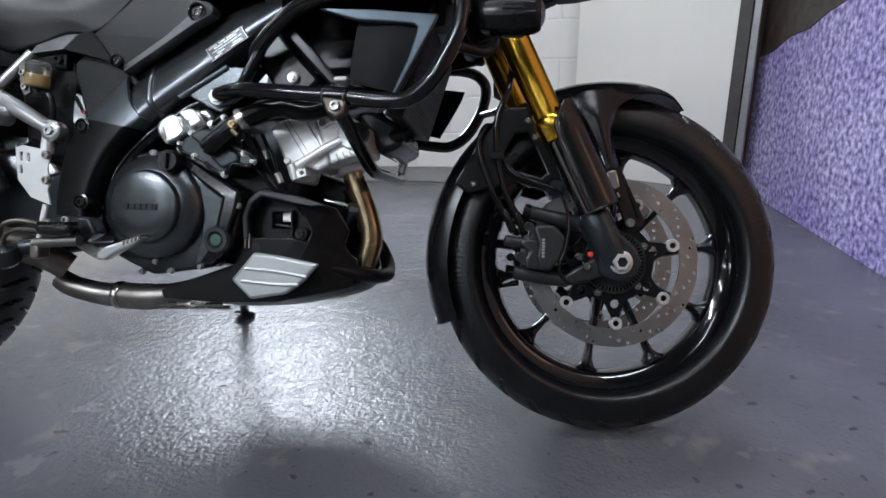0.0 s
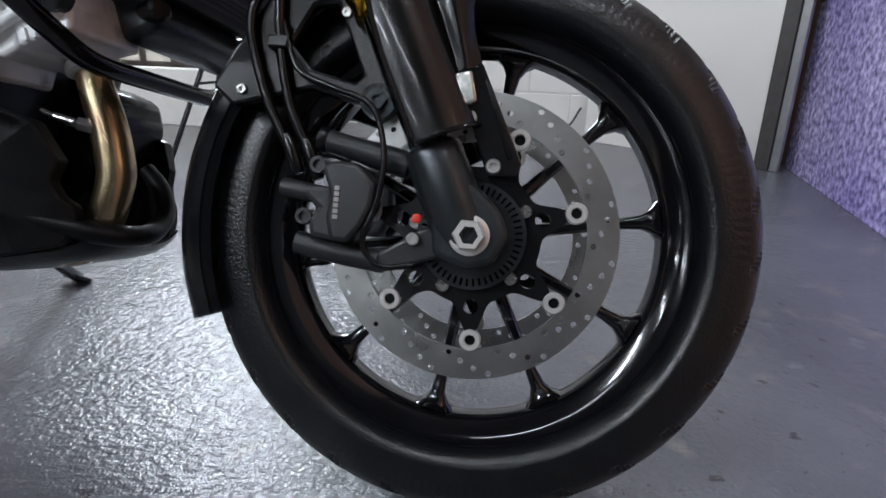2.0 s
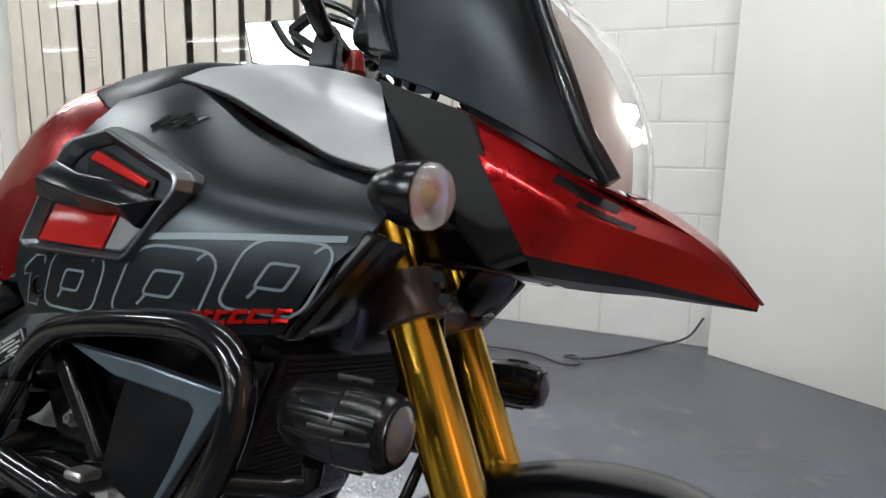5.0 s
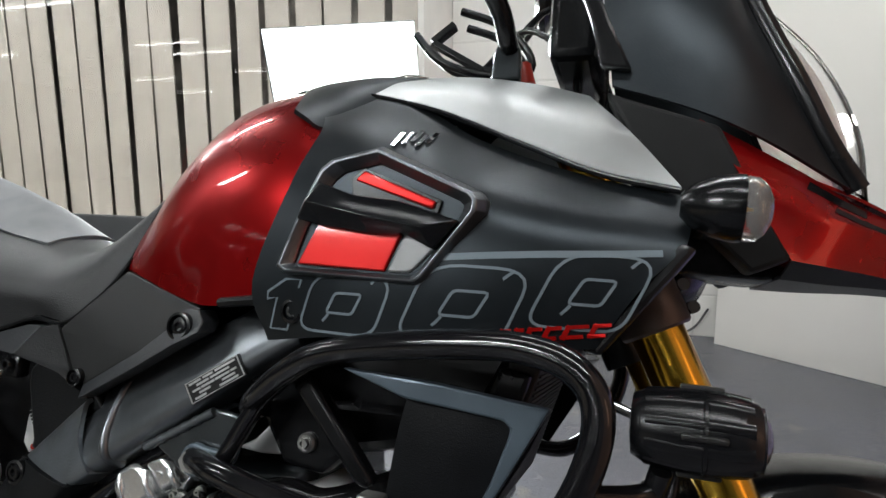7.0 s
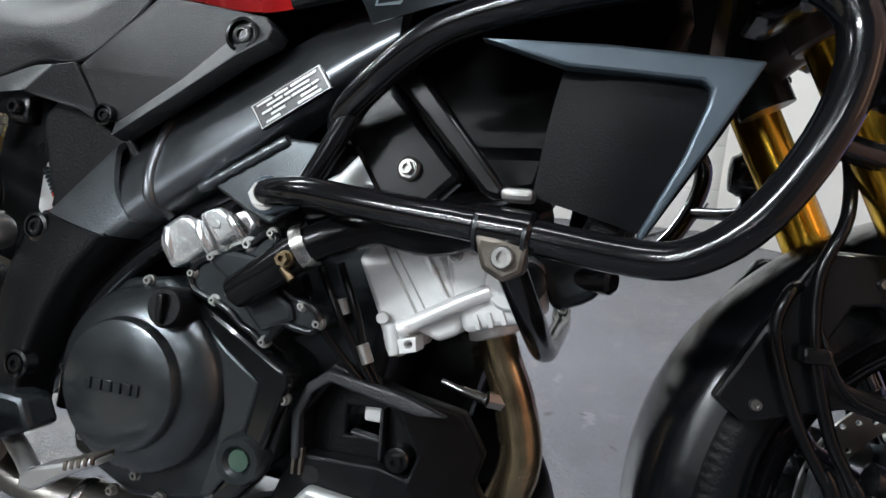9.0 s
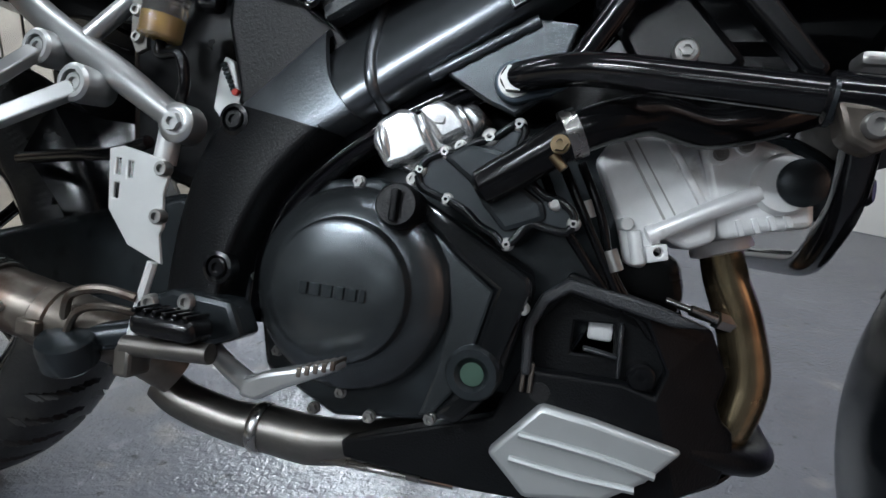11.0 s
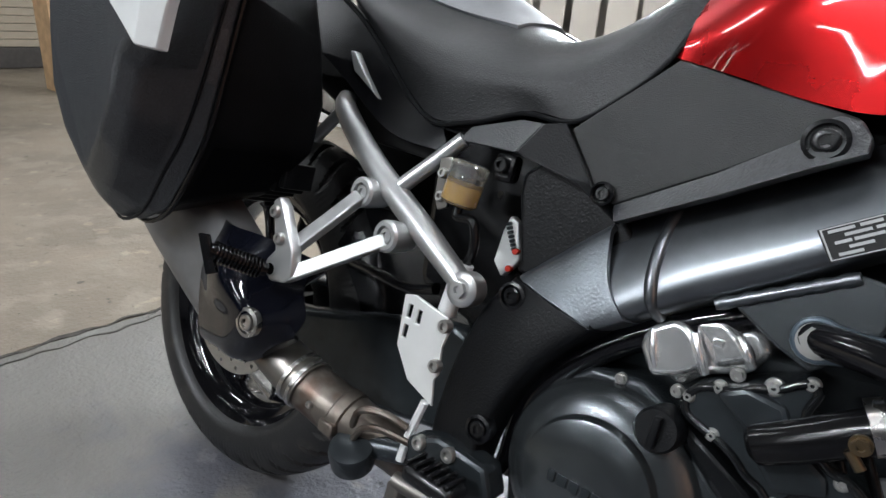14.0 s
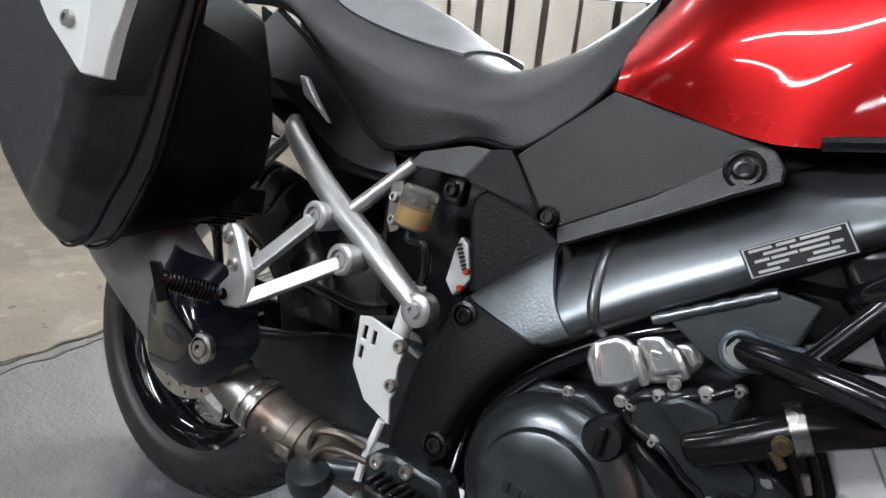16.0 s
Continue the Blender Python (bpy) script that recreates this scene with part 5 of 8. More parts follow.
pad = [[(x, s * y * k, z + 0.006) for x, y, z in src[:5]] for src, s, k in ((seat_rows[1], -1, 0.97), (seat_rows[1], -1, 0.6), (seat_rows[0], 1, 1), (seat_rows[1], 1, 0.6), (seat_rows[1], 1, 0.97))]
for row in (pad[1], pad[3]):
    for i, (x, y, z) in enumerate(row):
        row[i] = (x, y, z + 0.55 * (seat_rows[0][i][2] - seat_rows[1][i][2]))
bp("pillion_pad", skin(pad, 0.01, 5, 4, out=(0, 0, 1)), PADCLOTH, seat, "grey woven pillion top")
bp("seat_piping", tube([(x, y - 0.003, z - 0.004) for x, y, z in seat_rows[3][1:]], 0.003, 8), PLASTIC, seat)

# -- side panel under the seat --
def facets(points, faces, back):
    """A solid with flat facets in front, drawn back by `back` along y."""
    bm = bmesh.new()
    vs = [bm.verts.new(p) for p in points]
    fs = [bm.faces.new([vs[i] for i in f]) for f in faces]
    ext = bmesh.ops.extrude_face_region(bm, geom=fs, use_keep_orig=True)
    for v in [g for g in ext["geom"] if isinstance(g, bmesh.types.BMVert)]:
        v.co.y += back
    bmesh.ops.recalc_face_normals(bm, faces=bm.faces[:])
    return bevel_sharp(bm, 0.0018, 2, 8)


PANEL = [(-0.961, -0.168, 0.724), (-0.880, -0.150, 0.807), (-0.788, -0.176, 0.785), (-0.722, -0.192, 0.769), (-0.751, -0.193, 0.747), (-0.810, -0.188, 0.709), (-0.891, -0.184, 0.661), (-0.916, -0.179, 0.674)]
sp = bp("side_panel", facets(PANEL, [(0, 1, 2, 5), (2, 3, 4, 5), (0, 5, 6, 7)], 0.018), PANELGREY, None, "matt dark grey flat plastic side panel", 14, both=True)
STRIP = [(-0.890, -0.186, 0.661), (-0.809, -0.191, 0.709), (-0.755, -0.196, 0.747), (-0.750, -0.198, 0.760), (-0.735, -0.198, 0.768), (-0.720, -0.197, 0.767), (-0.710, -0.199, 0.755), (-0.881, -0.199, 0.646), (-0.800, -0.207, 0.690), (-0.739, -0.211, 0.726), (-0.709, -0.208, 0.743)]
bp("lower_strip", facets(STRIP, [(0, 1, 8, 7), (1, 2, 9, 8), (2, 3, 4, 5, 6, 10, 9)], 0.03), TEXGREY, sp, "textured grey-black lower strip with a bolted ear", 14, both=True)
bp("panel_fold", facets([(-0.969, -0.166, 0.728), (-0.961, -0.171, 0.722), (-0.914, -0.183, 0.672), (-0.902, -0.186, 0.664), (-0.912, -0.180, 0.662)], [(0, 1, 2, 3, 4)], 0.012), PANELGREY, sp, "", 14, both=True)
WING = [(-1.094, -0.166, 0.693), (-1.083, -0.167, 0.706), (-1.021, -0.168, 0.724), (-0.991, -0.172, 0.724), (-1.001, -0.198, 0.688), (-1.088, -0.174, 0.688), (-0.969, -0.168, 0.729), (-0.914, -0.178, 0.674), (-0.882, -0.184, 0.644), (-0.930, -0.192, 0.672)]
bp("rear_wing", facets(WING[:6], [(0, 1, 2, 3, 4, 5)], 0.025), TEXGREY, sp, "faceted grey rear wing", 8, both=True)
bp("wing_flank", facets([WING[i] for i in (3, 6, 7, 8, 9, 4)], [(0, 1, 2, 5), (5, 2, 3, 4)], 0.02), PLASTIC, sp, "dark sloping flank of the wing", 8, both=True)
for x, z, y, r in ((-0.738, 0.747, -0.2055, 0.0165), (-0.902, 0.669, -0.189, 0.0115)):
    bp("panel_screw", joined(lathe([(r, -0.006), (r, 0.001), (r * 0.8, 0.002), (r * 0.8, -0.003)], (x, y, z), (0, -1, 0), 22), bolt((x, y + 0.002, z), r * 0.62, 0.003)), SMOOTHBLK, sp)

# -- tank shroud with its raised cowl --
shroud_rows = [
    [(-0.625, -0.140, 1.030), (-0.52, -0.138, 1.036), (-0.41, -0.158, 0.978), (-0.30, -0.182, 0.936), (-0.200, -0.196, 0.912)],
    [(-0.584, -0.196, 0.985), (-0.50, -0.205, 0.975), (-0.40, -0.212, 0.938), (-0.30, -0.217, 0.908), (-0.200, -0.214, 0.890)],
    [(-0.586, -0.240, 0.915), (-0.49, -0.258, 0.905), (-0.38, -0.262, 0.888), (-0.29, -0.250, 0.872), (-0.205, -0.234, 0.862)],
    [(-0.616, -0.248, 0.805), (-0.50, -0.271, 0.822), (-0.38, -0.271, 0.826), (-0.30, -0.259, 0.824), (-0.240, -0.246, 0.820)],
    [(-0.596, -0.238, 0.746), (-0.50, -0.262, 0.758), (-0.40, -0.262, 0.756), (-0.33, -0.254, 0.762), (-0.272, -0.240, 0.770)],
]
sbm = skin(shroud_rows, 0.004, 8, 6, relax=16)
stree = tree_of(sbm)
shroud = bp("tank_shroud", sbm, DARKGREY, None, "matt graphite tank shroud with large outlined numerals", both=True)
bp("shroud_nose", prism([(-0.208, 0.866), (-0.194, 0.860), (-0.268, 0.764), (-0.285, 0.766)], -0.238, -0.212, 0.005), SMOOTHBLK, shroud, "black front edge of the shroud", both=True)
OUT = [(-0.575, 0.819), (-0.5615, 0.853), (-0.551, 0.8855), (-0.537, 0.919), (-0.526, 0.928), (-0.4755, 0.940), (-0.376, 0.8985), (-0.370, 0.891), (-0.370, 0.880), (-0.4185, 0.816), (-0.4265, 0.8105), (-0.567, 0.8135)]
INN = [(-0.555, 0.824), (-0.547, 0.853), (-0.536, 0.880), (-0.520, 0.906), (-0.509, 0.914), (-0.474, 0.922), (-0.394, 0.889), (-0.390, 0.885), (-0.391, 0.878), (-0.427, 0.825), (-0.434, 0.820), (-0.549, 0.8205)]


def ring_rise(levels, bev):
    """A closed raised rim through outlines at several depths."""
    bm = bmesh.new()
    rings = [[bm.verts.new((x, y, z)) for x, z in ring] for ring, y in levels]
    n = len(rings[0])
    for a, b in zip(rings, rings[1:] + rings[:1]):
        for i in range(n):
            bm.faces.new((a[i], a[(i + 1) % n], b[(i + 1) % n], b[i]))
    bmesh.ops.recalc_face_normals(bm, faces=bm.faces[:])
    return bevel_sharp(bm, bev, 2, 12)


def between(a, b, f):
    return [(p[0] + (q[0] - p[0]) * f, p[1] + (q[1] - p[1]) * f) for p, q in zip(a, b)]


bp("cowl_surround", ring_rise(((OUT, -0.240), (OUT, -0.266), (between(OUT, INN, 0.30), -0.279), (between(OUT, INN, 0.5), -0.280), (INN, -0.270), (INN, -0.240)), 0.0022), FRAMEBLK, shroud, "raised graphite cowl surround with bevelled faces")
bp("cowl_floor", prism(INN, -0.268, -0.262, 0.0), DARKGREY, shroud)
bp("red_insert", prism([(-0.497, 0.9055), (-0.488, 0.9145), (-0.415, 0.887), (-0.418, 0.880)], -0.275, -0.262, 0.002), BRIGHTRED, shroud, "bright red upper insert")
bp("red_insert", prism([(-0.550, 0.8235), (-0.530, 0.866), (-0.445, 0.858), (-0.459, 0.8215)], -0.274, -0.262, 0.002), BRIGHTRED, shroud, "bright red lower insert")
bp("insert_gap", prism([(-0.502, 0.908), (-0.490, 0.918), (-0.41, 0.889), (-0.413, 0.876), (-0.50, 0.890)], -0.2715, -0.262, 0.001), SMOOTHBLK, shroud, "black recess round the upper insert")
bp("cowl_corner", prism([(-0.443, 0.857), (-0.402, 0.858), (-0.429, 0.8265), (-0.4355, 0.8215), (-0.457, 0.8215)], -0.2735, -0.262, 0.002), MUFFLERALU, shroud, "silver inner corner")
BLADE = [(-0.550, -0.284, 0.8655), (-0.528, -0.286, 0.9007), (-0.490, -0.288, 0.8885), (-0.446, -0.288, 0.8845), (-0.3905, -0.284, 0.8695), (-0.4115, -0.282, 0.843), (-0.439, -0.282, 0.8555), (-0.4735, -0.282, 0.8545), (-0.522, -0.282, 0.8595), (-0.535, -0.297, 0.880), (-0.480, -0.301, 0.869), (-0.420, -0.298, 0.860)]
bp("cowl_blade", facets(BLADE, [(0, 1, 9), (1, 2, 10, 9), (2, 3, 11, 10), (3, 4, 11), (4, 5, 11), (5, 6, 11), (6, 7, 10, 11), (7, 8, 9, 10), (8, 0, 9)], 0.026), SATIN, shroud, "black sculpted cross blade")
def slant(u, v, x0, z0, w, h, sl):
    return (x0 + u * w + v * h * sl, z0 + v * h)


def numeral(x0, z0, w, h, sl, kind):
    """Outlines of a slanted wide numeral."""
    if kind == 1:
        loop = [(0.05, 0), (0.42, 0), (0.42, 0), (0.52, 1), (0.20, 1), (-0.12, 0.72), (-0.10, 0.58), (0.1, 0.62)]
        return [[slant(u, v, x0, z0, w, h, sl) for u, v in loop]]
    outer = rounded([Vector((u, 0, v)) for u, v in ((0.5, 0), (0.0, 0), (0.0, 1.0), (1.0, 1.0), (1.0, 0), (0.5, 0))], 0.34, 5)
    inner = rounded([Vector((u, 0, v)) for u, v in ((0.5, 0.33), (0.32, 0.33), (0.36, 0.67), (0.70, 0.67), (0.66, 0.33), (0.5, 0.33))], 0.05, 2)
    a = [slant(p.x, p.z, x0, z0, w, h, sl) for p in outer[:-1]]
    b = [slant(p.x, p.z, x0, z0, w, h, sl) for p in inner[:-1]]
    return [a, b]


for x0, z0, w, h, sl, kind in ((-0.594, 0.759, 0.061, 0.050, 0.22, 1), (-0.553, 0.7615, 0.084, 0.056, 0.35, 0), (-0.446, 0.7655, 0.094, 0.066, 0.42, 0), (-0.331, 0.785, 0.078, 0.064, 0.46, 0)):
    for loop in numeral(x0, z0, w, h, sl, kind):
        bp("numeral_outline", stroke_on(stree, loop, 0.0025, 0.0009, closed=True), DECALGREY, shroud, "slate outlined numeral", 60)
    if kind == 0:
        # stencil slits above and below the counter
        for slit in (((0.76, 0.86), (0.79, 0.92), (0.83, 0.98)), ((0.36, 0.31), (0.34, 0.25), (0.31, 0.18))):
            bp("numeral_outline", stroke_on(stree, [slant(u, v, x0, z0, w, h, sl) for u, v in slit], 0.0025, 0.0009, closed=False), DECALGREY, shroud, "slate outlined numeral", 60)
bp("decal_stripe", stroke_on(stree, [(x, z) for x, z in ((-0.408, 0.838), (-0.36, 0.8425), (-0.31, 0.847), (-0.26, 0.851), (-0.222, 0.8545))], 0.0060), DECALGREY, shroud, "slate decal stripe")
wm = []
for a, b in ((0, 0.013), (0.020, 0.030), (0.033, 0.041), (0.044, 0.056), (0.059, 0.072), (0.075, 0.094), (0.097, 0.112)):
    for dz in (0.0045, -0.0045):
        wm.append(stroke_on(stree, [(-0.374 + a + dz * 0.5, 0.7700 + dz + 0.15 * a), (-0.374 + b + dz * 0.5, 0.7700 + dz + 0.15 * b)], 0.0032, 0.0022))
    wm.append(stroke_on(stree, [(-0.3745 + a, 0.7645 + 0.15 * a), (-0.3685 + a, 0.7765 + 0.15 * a)], 0.004, 0.0022))
for b in wm:
    bp("red_mark", b, BRIGHTRED, shroud)
badge = [stroke_on(stree, [(-0.465 + dx, 0.963 + dz) for dx, dz in pts], 0.0045, 0.004) for pts in (((-0.020, -0.010), (-0.018, 0.010)), ((-0.011, -0.006), (-0.009, 0.012)), ((-0.004, -0.002), (-0.001, 0.016)), ((0.004, -0.008), (0.006, 0.010)), ((0.011, -0.002), (0.014, 0.015)))]
bp("emblem", joined(*badge), CHROME, shroud, "small chromed emblem of upright bars")
bp("screw", joined(lathe([(0.0125, -0.01), (0.0125, 0.002), (0.009, 0.003), (0.009, -0.003)], (-0.562, -0.253, 0.778), (0, -1, 0), 20), bolt((-0.562, -0.251, 0.778), 0.0075, 0.003)), SMOOTHBLK, shroud)
top_rows = [
    [(-0.560, -0.098, 1.076), (-0.46, -0.060, 1.091), (-0.37, -0.068, 1.075), (-0.306, -0.085, 1.052)],
    [(-0.572, -0.115, 1.066), (-0.45, -0.115, 1.058), (-0.35, -0.132, 1.025), (-0.257, -0.146, 0.990)],
    [(-0.585, -0.132, 1.052), (-0.467, -0.152, 1.018), (-0.363, -0.174, 0.973), (-0.282, -0.191, 0.938), (-0.208, -0.199, 0.921)],
]
bp("top_panel", skin(top_rows, 0.004, 6, 5, out=(0, -0.5, 1)), SILVERPAINT, None, "silver painted tank top panel", both=True)
bp("panel_edge", tube([(x, y - 0.001, z - 0.004) for x, y, z in top_rows[2]], 0.003, 8), SMOOTHBLK, None, both=True)
cover_rows = [
    [(-0.738, 0, 1.080), (-0.66, 0, 1.094), (-0.56, 0, 1.098), (-0.45, 0, 1.092), (-0.36, 0, 1.085)],
    [(-0.724, -0.06, 1.072), (-0.655, -0.06, 1.086), (-0.56, -0.06, 1.088), (-0.45, -0.05, 1.082), (-0.36, -0.046, 1.072)],
    [(-0.668, -0.108, 1.062), (-0.630, -0.112, 1.067), (-0.56, -0.115, 1.070), (-0.50, -0.092, 1.074), (-0.44, -0.08, 1.064)],
    [(-0.632, -0.184, 1.010), (-0.612, -0.190, 0.998), (-0.585, -0.190, 0.985), (-0.545, -0.158, 1.008), (-0.50, -0.128, 1.030)],
]
bp("tank_cover", skin([[(x, -y, z) for x, y, z in r] for r in cover_rows[:0:-1]] + cover_rows, 0.006, 5, 4, out=(0, 0, 1)), DARKGREY, None, "graphite tank top cover")
bp("filler_cap", lathe([(0.04, 0), (0.04, 0.012), (0.034, 0.016), (0, 0.016)], (-0.56, 0, 1.094), (0, 0, 1), 32), STEEL)

# -- engine, right side --
CX, CZ = -0.832, 0.406
cc = bp("clutch_cover", lathe([(0.096, 0.10), (0.096, 0.172), (0.0945, 0.182), (0.090, 0.189), (0.080, 0.1965), (0.0695, 0.2015), (0.066, 0.2025), (0.0652, 0.2075), (0.0630, 0.2125), (0.0595, 0.2142), (0.03, 0.2152), (0, 0.2155)], (CX, 0, CZ), (0, -1, 0), 72), CLUTCH, None, "round dark clutch cover")
ctree_bars = []
for k, (a, b) in enumerate(((-0.033, -0.026), (-0.0235, -0.0135), (-0.011, -0.002), (0.001, 0.009), (0.0115, 0.0205), (0.0235, 0.029))):
    ctree_bars.append(box((CX + a, -0.2176, CZ - 0.006), (CX + b, -0.2155, CZ + 0.005), 0.0006))
for bar in ctree_bars:
    bp("cover_mark", bar, ENGINEBLK, cc, "raised bar of the cover's mark")
bp("clutch_case", prism([(-0.780, 0.492), (-0.745, 0.480), (-0.672, 0.443), (-0.668, 0.425), (-0.684, 0.345), (-0.735, 0.297), (-0.838, 0.281), (-0.915, 0.315), (-0.935, 0.40), (-0.925, 0.455), (-0.87, 0.505), (-0.82, 0.512)], -0.172, -0.05, 0.007, seg=3), ENGINEBLK, None, "black clutch side casing")
bp("case_band", loft([[(x, y, z) for x, z in ((-0.779, 0.500), (-0.722, 0.470), (-0.668, 0.440), (-0.666, 0.428), (-0.680, 0.380), (-0.696, 0.325), (-0.716, 0.302), (-0.738, 0.305), (-0.720, 0.330), (-0.708, 0.372), (-0.697, 0.425), (-0.735, 0.450), (-0.768, 0.476))] for y in (-0.186, -0.150)], 0.005), GLOSSENGINE, None, "raised black band round the clutch casing")
bp("case_plate", prism([(-0.766, 0.474), (-0.735, 0.449), (-0.698, 0.424), (-0.709, 0.373), (-0.721, 0.331), (-0.739, 0.306), (-0.754, 0.30), (-0.741, 0.345), (-0.735, 0.395), (-0.744, 0.440)], -0.180, -0.160, 0.003), CLUTCH, None, "grey machined face of the casing")
oc = bp("oil_cap", joined(lathe([(0.020, -0.03), (0.020, 0.004), (0.0175, 0.008), (0, 0.008)], (-0.787, -0.205, 0.487), (0, -1, 0.1), 28), box((-0.7905, -0.2205, 0.473), (-0.7835, -0.2115, 0.501), 0.002)), PLASTIC, None, "black ribbed oil filler cap")
bp("sight_glass", lathe([(0.0105, -0.01), (0.0105, 0.001), (0, 0.003)], (-0.707, -0.188, 0.350), (0, -1, 0), 24), SIGHT, None, "greenish oil sight glass")
bp("sight_ring", lathe([(0.025, -0.02), (0.025, -0.002), (0.022, 0.004), (0.0155, 0.004), (0.0125, 0.0), (0.0105, -0.002)], (-0.707, -0.188, 0.350), (0, -1, 0), 28), ENGINEBLK)
for k in (1, 3, 5, 7, 9):
    a = radians(72 + 22 * k)
    bp("cover_bolt", hexnut((CX + 0.101 * math.cos(a), -0.172, CZ + 0.100 * math.sin(a)), 0.0046, 0.006), BOLTGREY, cc)
for x, z in ((-0.672, 0.412), (-0.690, 0.345), (-0.742, 0.30), (-0.80, 0.29), (-0.856, 0.287)):
    bp("case_bolt", hexnut((x, -0.176, z), 0.0048, 0.006), BOLTGREY)
# water pump cover
PUMP = [(-0.782, 0.516), (-0.776, 0.531), (-0.7625, 0.5385), (-0.746, 0.541), (-0.731, 0.5515), (-0.714, 0.558), (-0.697, 0.571), (-0.686, 0.566), (-0.690, 0.548), (-0.684, 0.531), (-0.670, 0.516), (-0.660, 0.5095), (-0.646, 0.506), (-0.633, 0.495), (-0.638, 0.480), (-0.6566, 0.4815), (-0.672, 0.484), (-0.682, 0.470), (-0.692, 0.461), (-0.703, 0.470), (-0.717, 0.476), (-0.730, 0.4865), (-0.745, 0.494), (-0.764, 0.500), (-0.777, 0.506)]
wp = bp("pump_cover", prism(PUMP, -0.190, -0.11, 0.006, seg=3), ENGINEBLK, None, "black lobed water pump cover")
bp("pump_boss", prism([(-0.757, 0.534), (-0.735, 0.548), (-0.705, 0.545), (-0.69, 0.52), (-0.665, 0.505), (-0.66, 0.49), (-0.695, 0.475), (-0.715, 0.495), (-0.73, 0.515)], -0.196, -0.185, 0.005, seg=2), ENGINEBLK, wp)
OUTL = [between(PUMP, [(-0.712, 0.515)] * len(PUMP), 0.07)[k % len(PUMP)] for k in range(len(PUMP) + 1)]
bp("pump_rim", tube([(x, -0.191, z) for x, z in OUTL], 0.0038, 10, 3), GLOSSENGINE, wp, "raised glossy rim of the pump cover")
for x, z, r in ((-0.7548, 0.5385, 0.0066), (-0.7174, 0.555, 0.0085), (-0.6937, 0.5675, 0.0066), (-0.7485, 0.498, 0.0066), (-0.6916, 0.466, 0.0066), (-0.6554, 0.5045, 0.0066), (-0.6385, 0.490, 0.0066), (-0.775, 0.521, 0.0062)):
    bp("pump_bolt", joined(lathe([(r * 0.9, -0.006), (r * 0.9, -0.001), (r * 0.75, 0.0)], (x, -0.192, z), (0, -1, 0), 18), hexnut((x, -0.192, z), r * 0.55, 0.0045)), BOLTGREY, wp)
bp("coolant_hose", tube([(-0.712, -0.207, 0.513), (-0.685, -0.211, 0.531), (-0.645, -0.212, 0.560), (-0.615, -0.205, 0.575), (-0.585, -0.19, 0.584), (-0.545, -0.18, 0.578), (-0.50, -0.165, 0.592), (-0.45, -0.14, 0.615)], [0.0165, 0.0165, 0.017, 0.0175, 0.017, 0.016, 0.016, 0.016], 18, 5), HOSE, None, "black coolant hose")
bp("hose_cap", lathe([(0.0165, -0.002), (0.0155, 0.005), (0.010, 0.0095), (0, 0.011)], (-0.712, -0.207, 0.513), (-0.83, 0, -0.55), 20), HOSE)
bp("hose_clamp", lathe([(0.0205, -0.006), (0.0205, 0.006), (0.0175, 0.006), (0.0175, -0.006)], (-0.648, -0.211, 0.560), (0.87, 0.1, 0.48), 24, closed=True), STEEL, None, "bright hose clamp")
bp("clamp_screw", joined(hexnut((-0.655, -0.232, 0.548), 0.006, 0.008), rod((-0.660, -0.226, 0.54), (-0.65, -0.226, 0.53), 0.004)), BRASS)
# rear cylinder cover peeping out under the spar
rc = bp("rear_cylinder_cover", prism([(-0.822, 0.530), (-0.812, 0.556), (-0.795, 0.572), (-0.765, 0.588), (-0.742, 0.592), (-0.728, 0.575), (-0.74, 0.55), (-0.775, 0.535), (-0.79, 0.515)], -0.160, -0.05, 0.008, seg=3), SHINYALU, None, "bright cast rear cylinder cover")
bp("plug_tower", prism([(-0.831, 0.542), (-0.8314, 0.554), (-0.826, 0.565), (-0.809, 0.577), (-0.796, 0.576), (-0.782, 0.564), (-0.771, 0.547), (-0.792, 0.529), (-0.8146, 0.520)], -0.176, -0.12, 0.008, seg=5), SHINYALU, rc, "polished cast plug housing")
bp("plug_tower", prism([(-0.800, 0.578), (-0.790, 0.586), (-0.769, 0.592), (-0.757, 0.584), (-0.744, 0.575), (-0.736, 0.566), (-0.767, 0.546), (-0.780, 0.562)], -0.170, -0.12, 0.008, seg=5), SHINYALU, rc, "polished cast plug housing")
bp("tower_boss", box((-0.7745, -0.1715, 0.5655), (-0.7645, -0.166, 0.5735), 0.0015), SHINYALU, rc)
bp("tower_pillar", joined(*[tube([(x0, -0.172, z0), (x1, -0.176, z1), (x2, -0.170, z2)], 0.0045, 10, 3) for x0, z0, x1, z1, x2, z2 in ((-0.824, 0.561, -0.818, 0.545, -0.811, 0.524), (-0.789, 0.570, -0.781, 0.556, -0.772, 0.540), (-0.754, 0.580, -0.746, 0.571, -0.740, 0.560))]), SHINYALU, rc, "upright cast ribs")
for x, z in ((-0.79, 0.514), (-0.748, 0.548), (-0.812, 0.528)):
    bp("cover_bolt", hexnut((x, -0.164, z), 0.005, 0.006), BOLTGREY, rc)
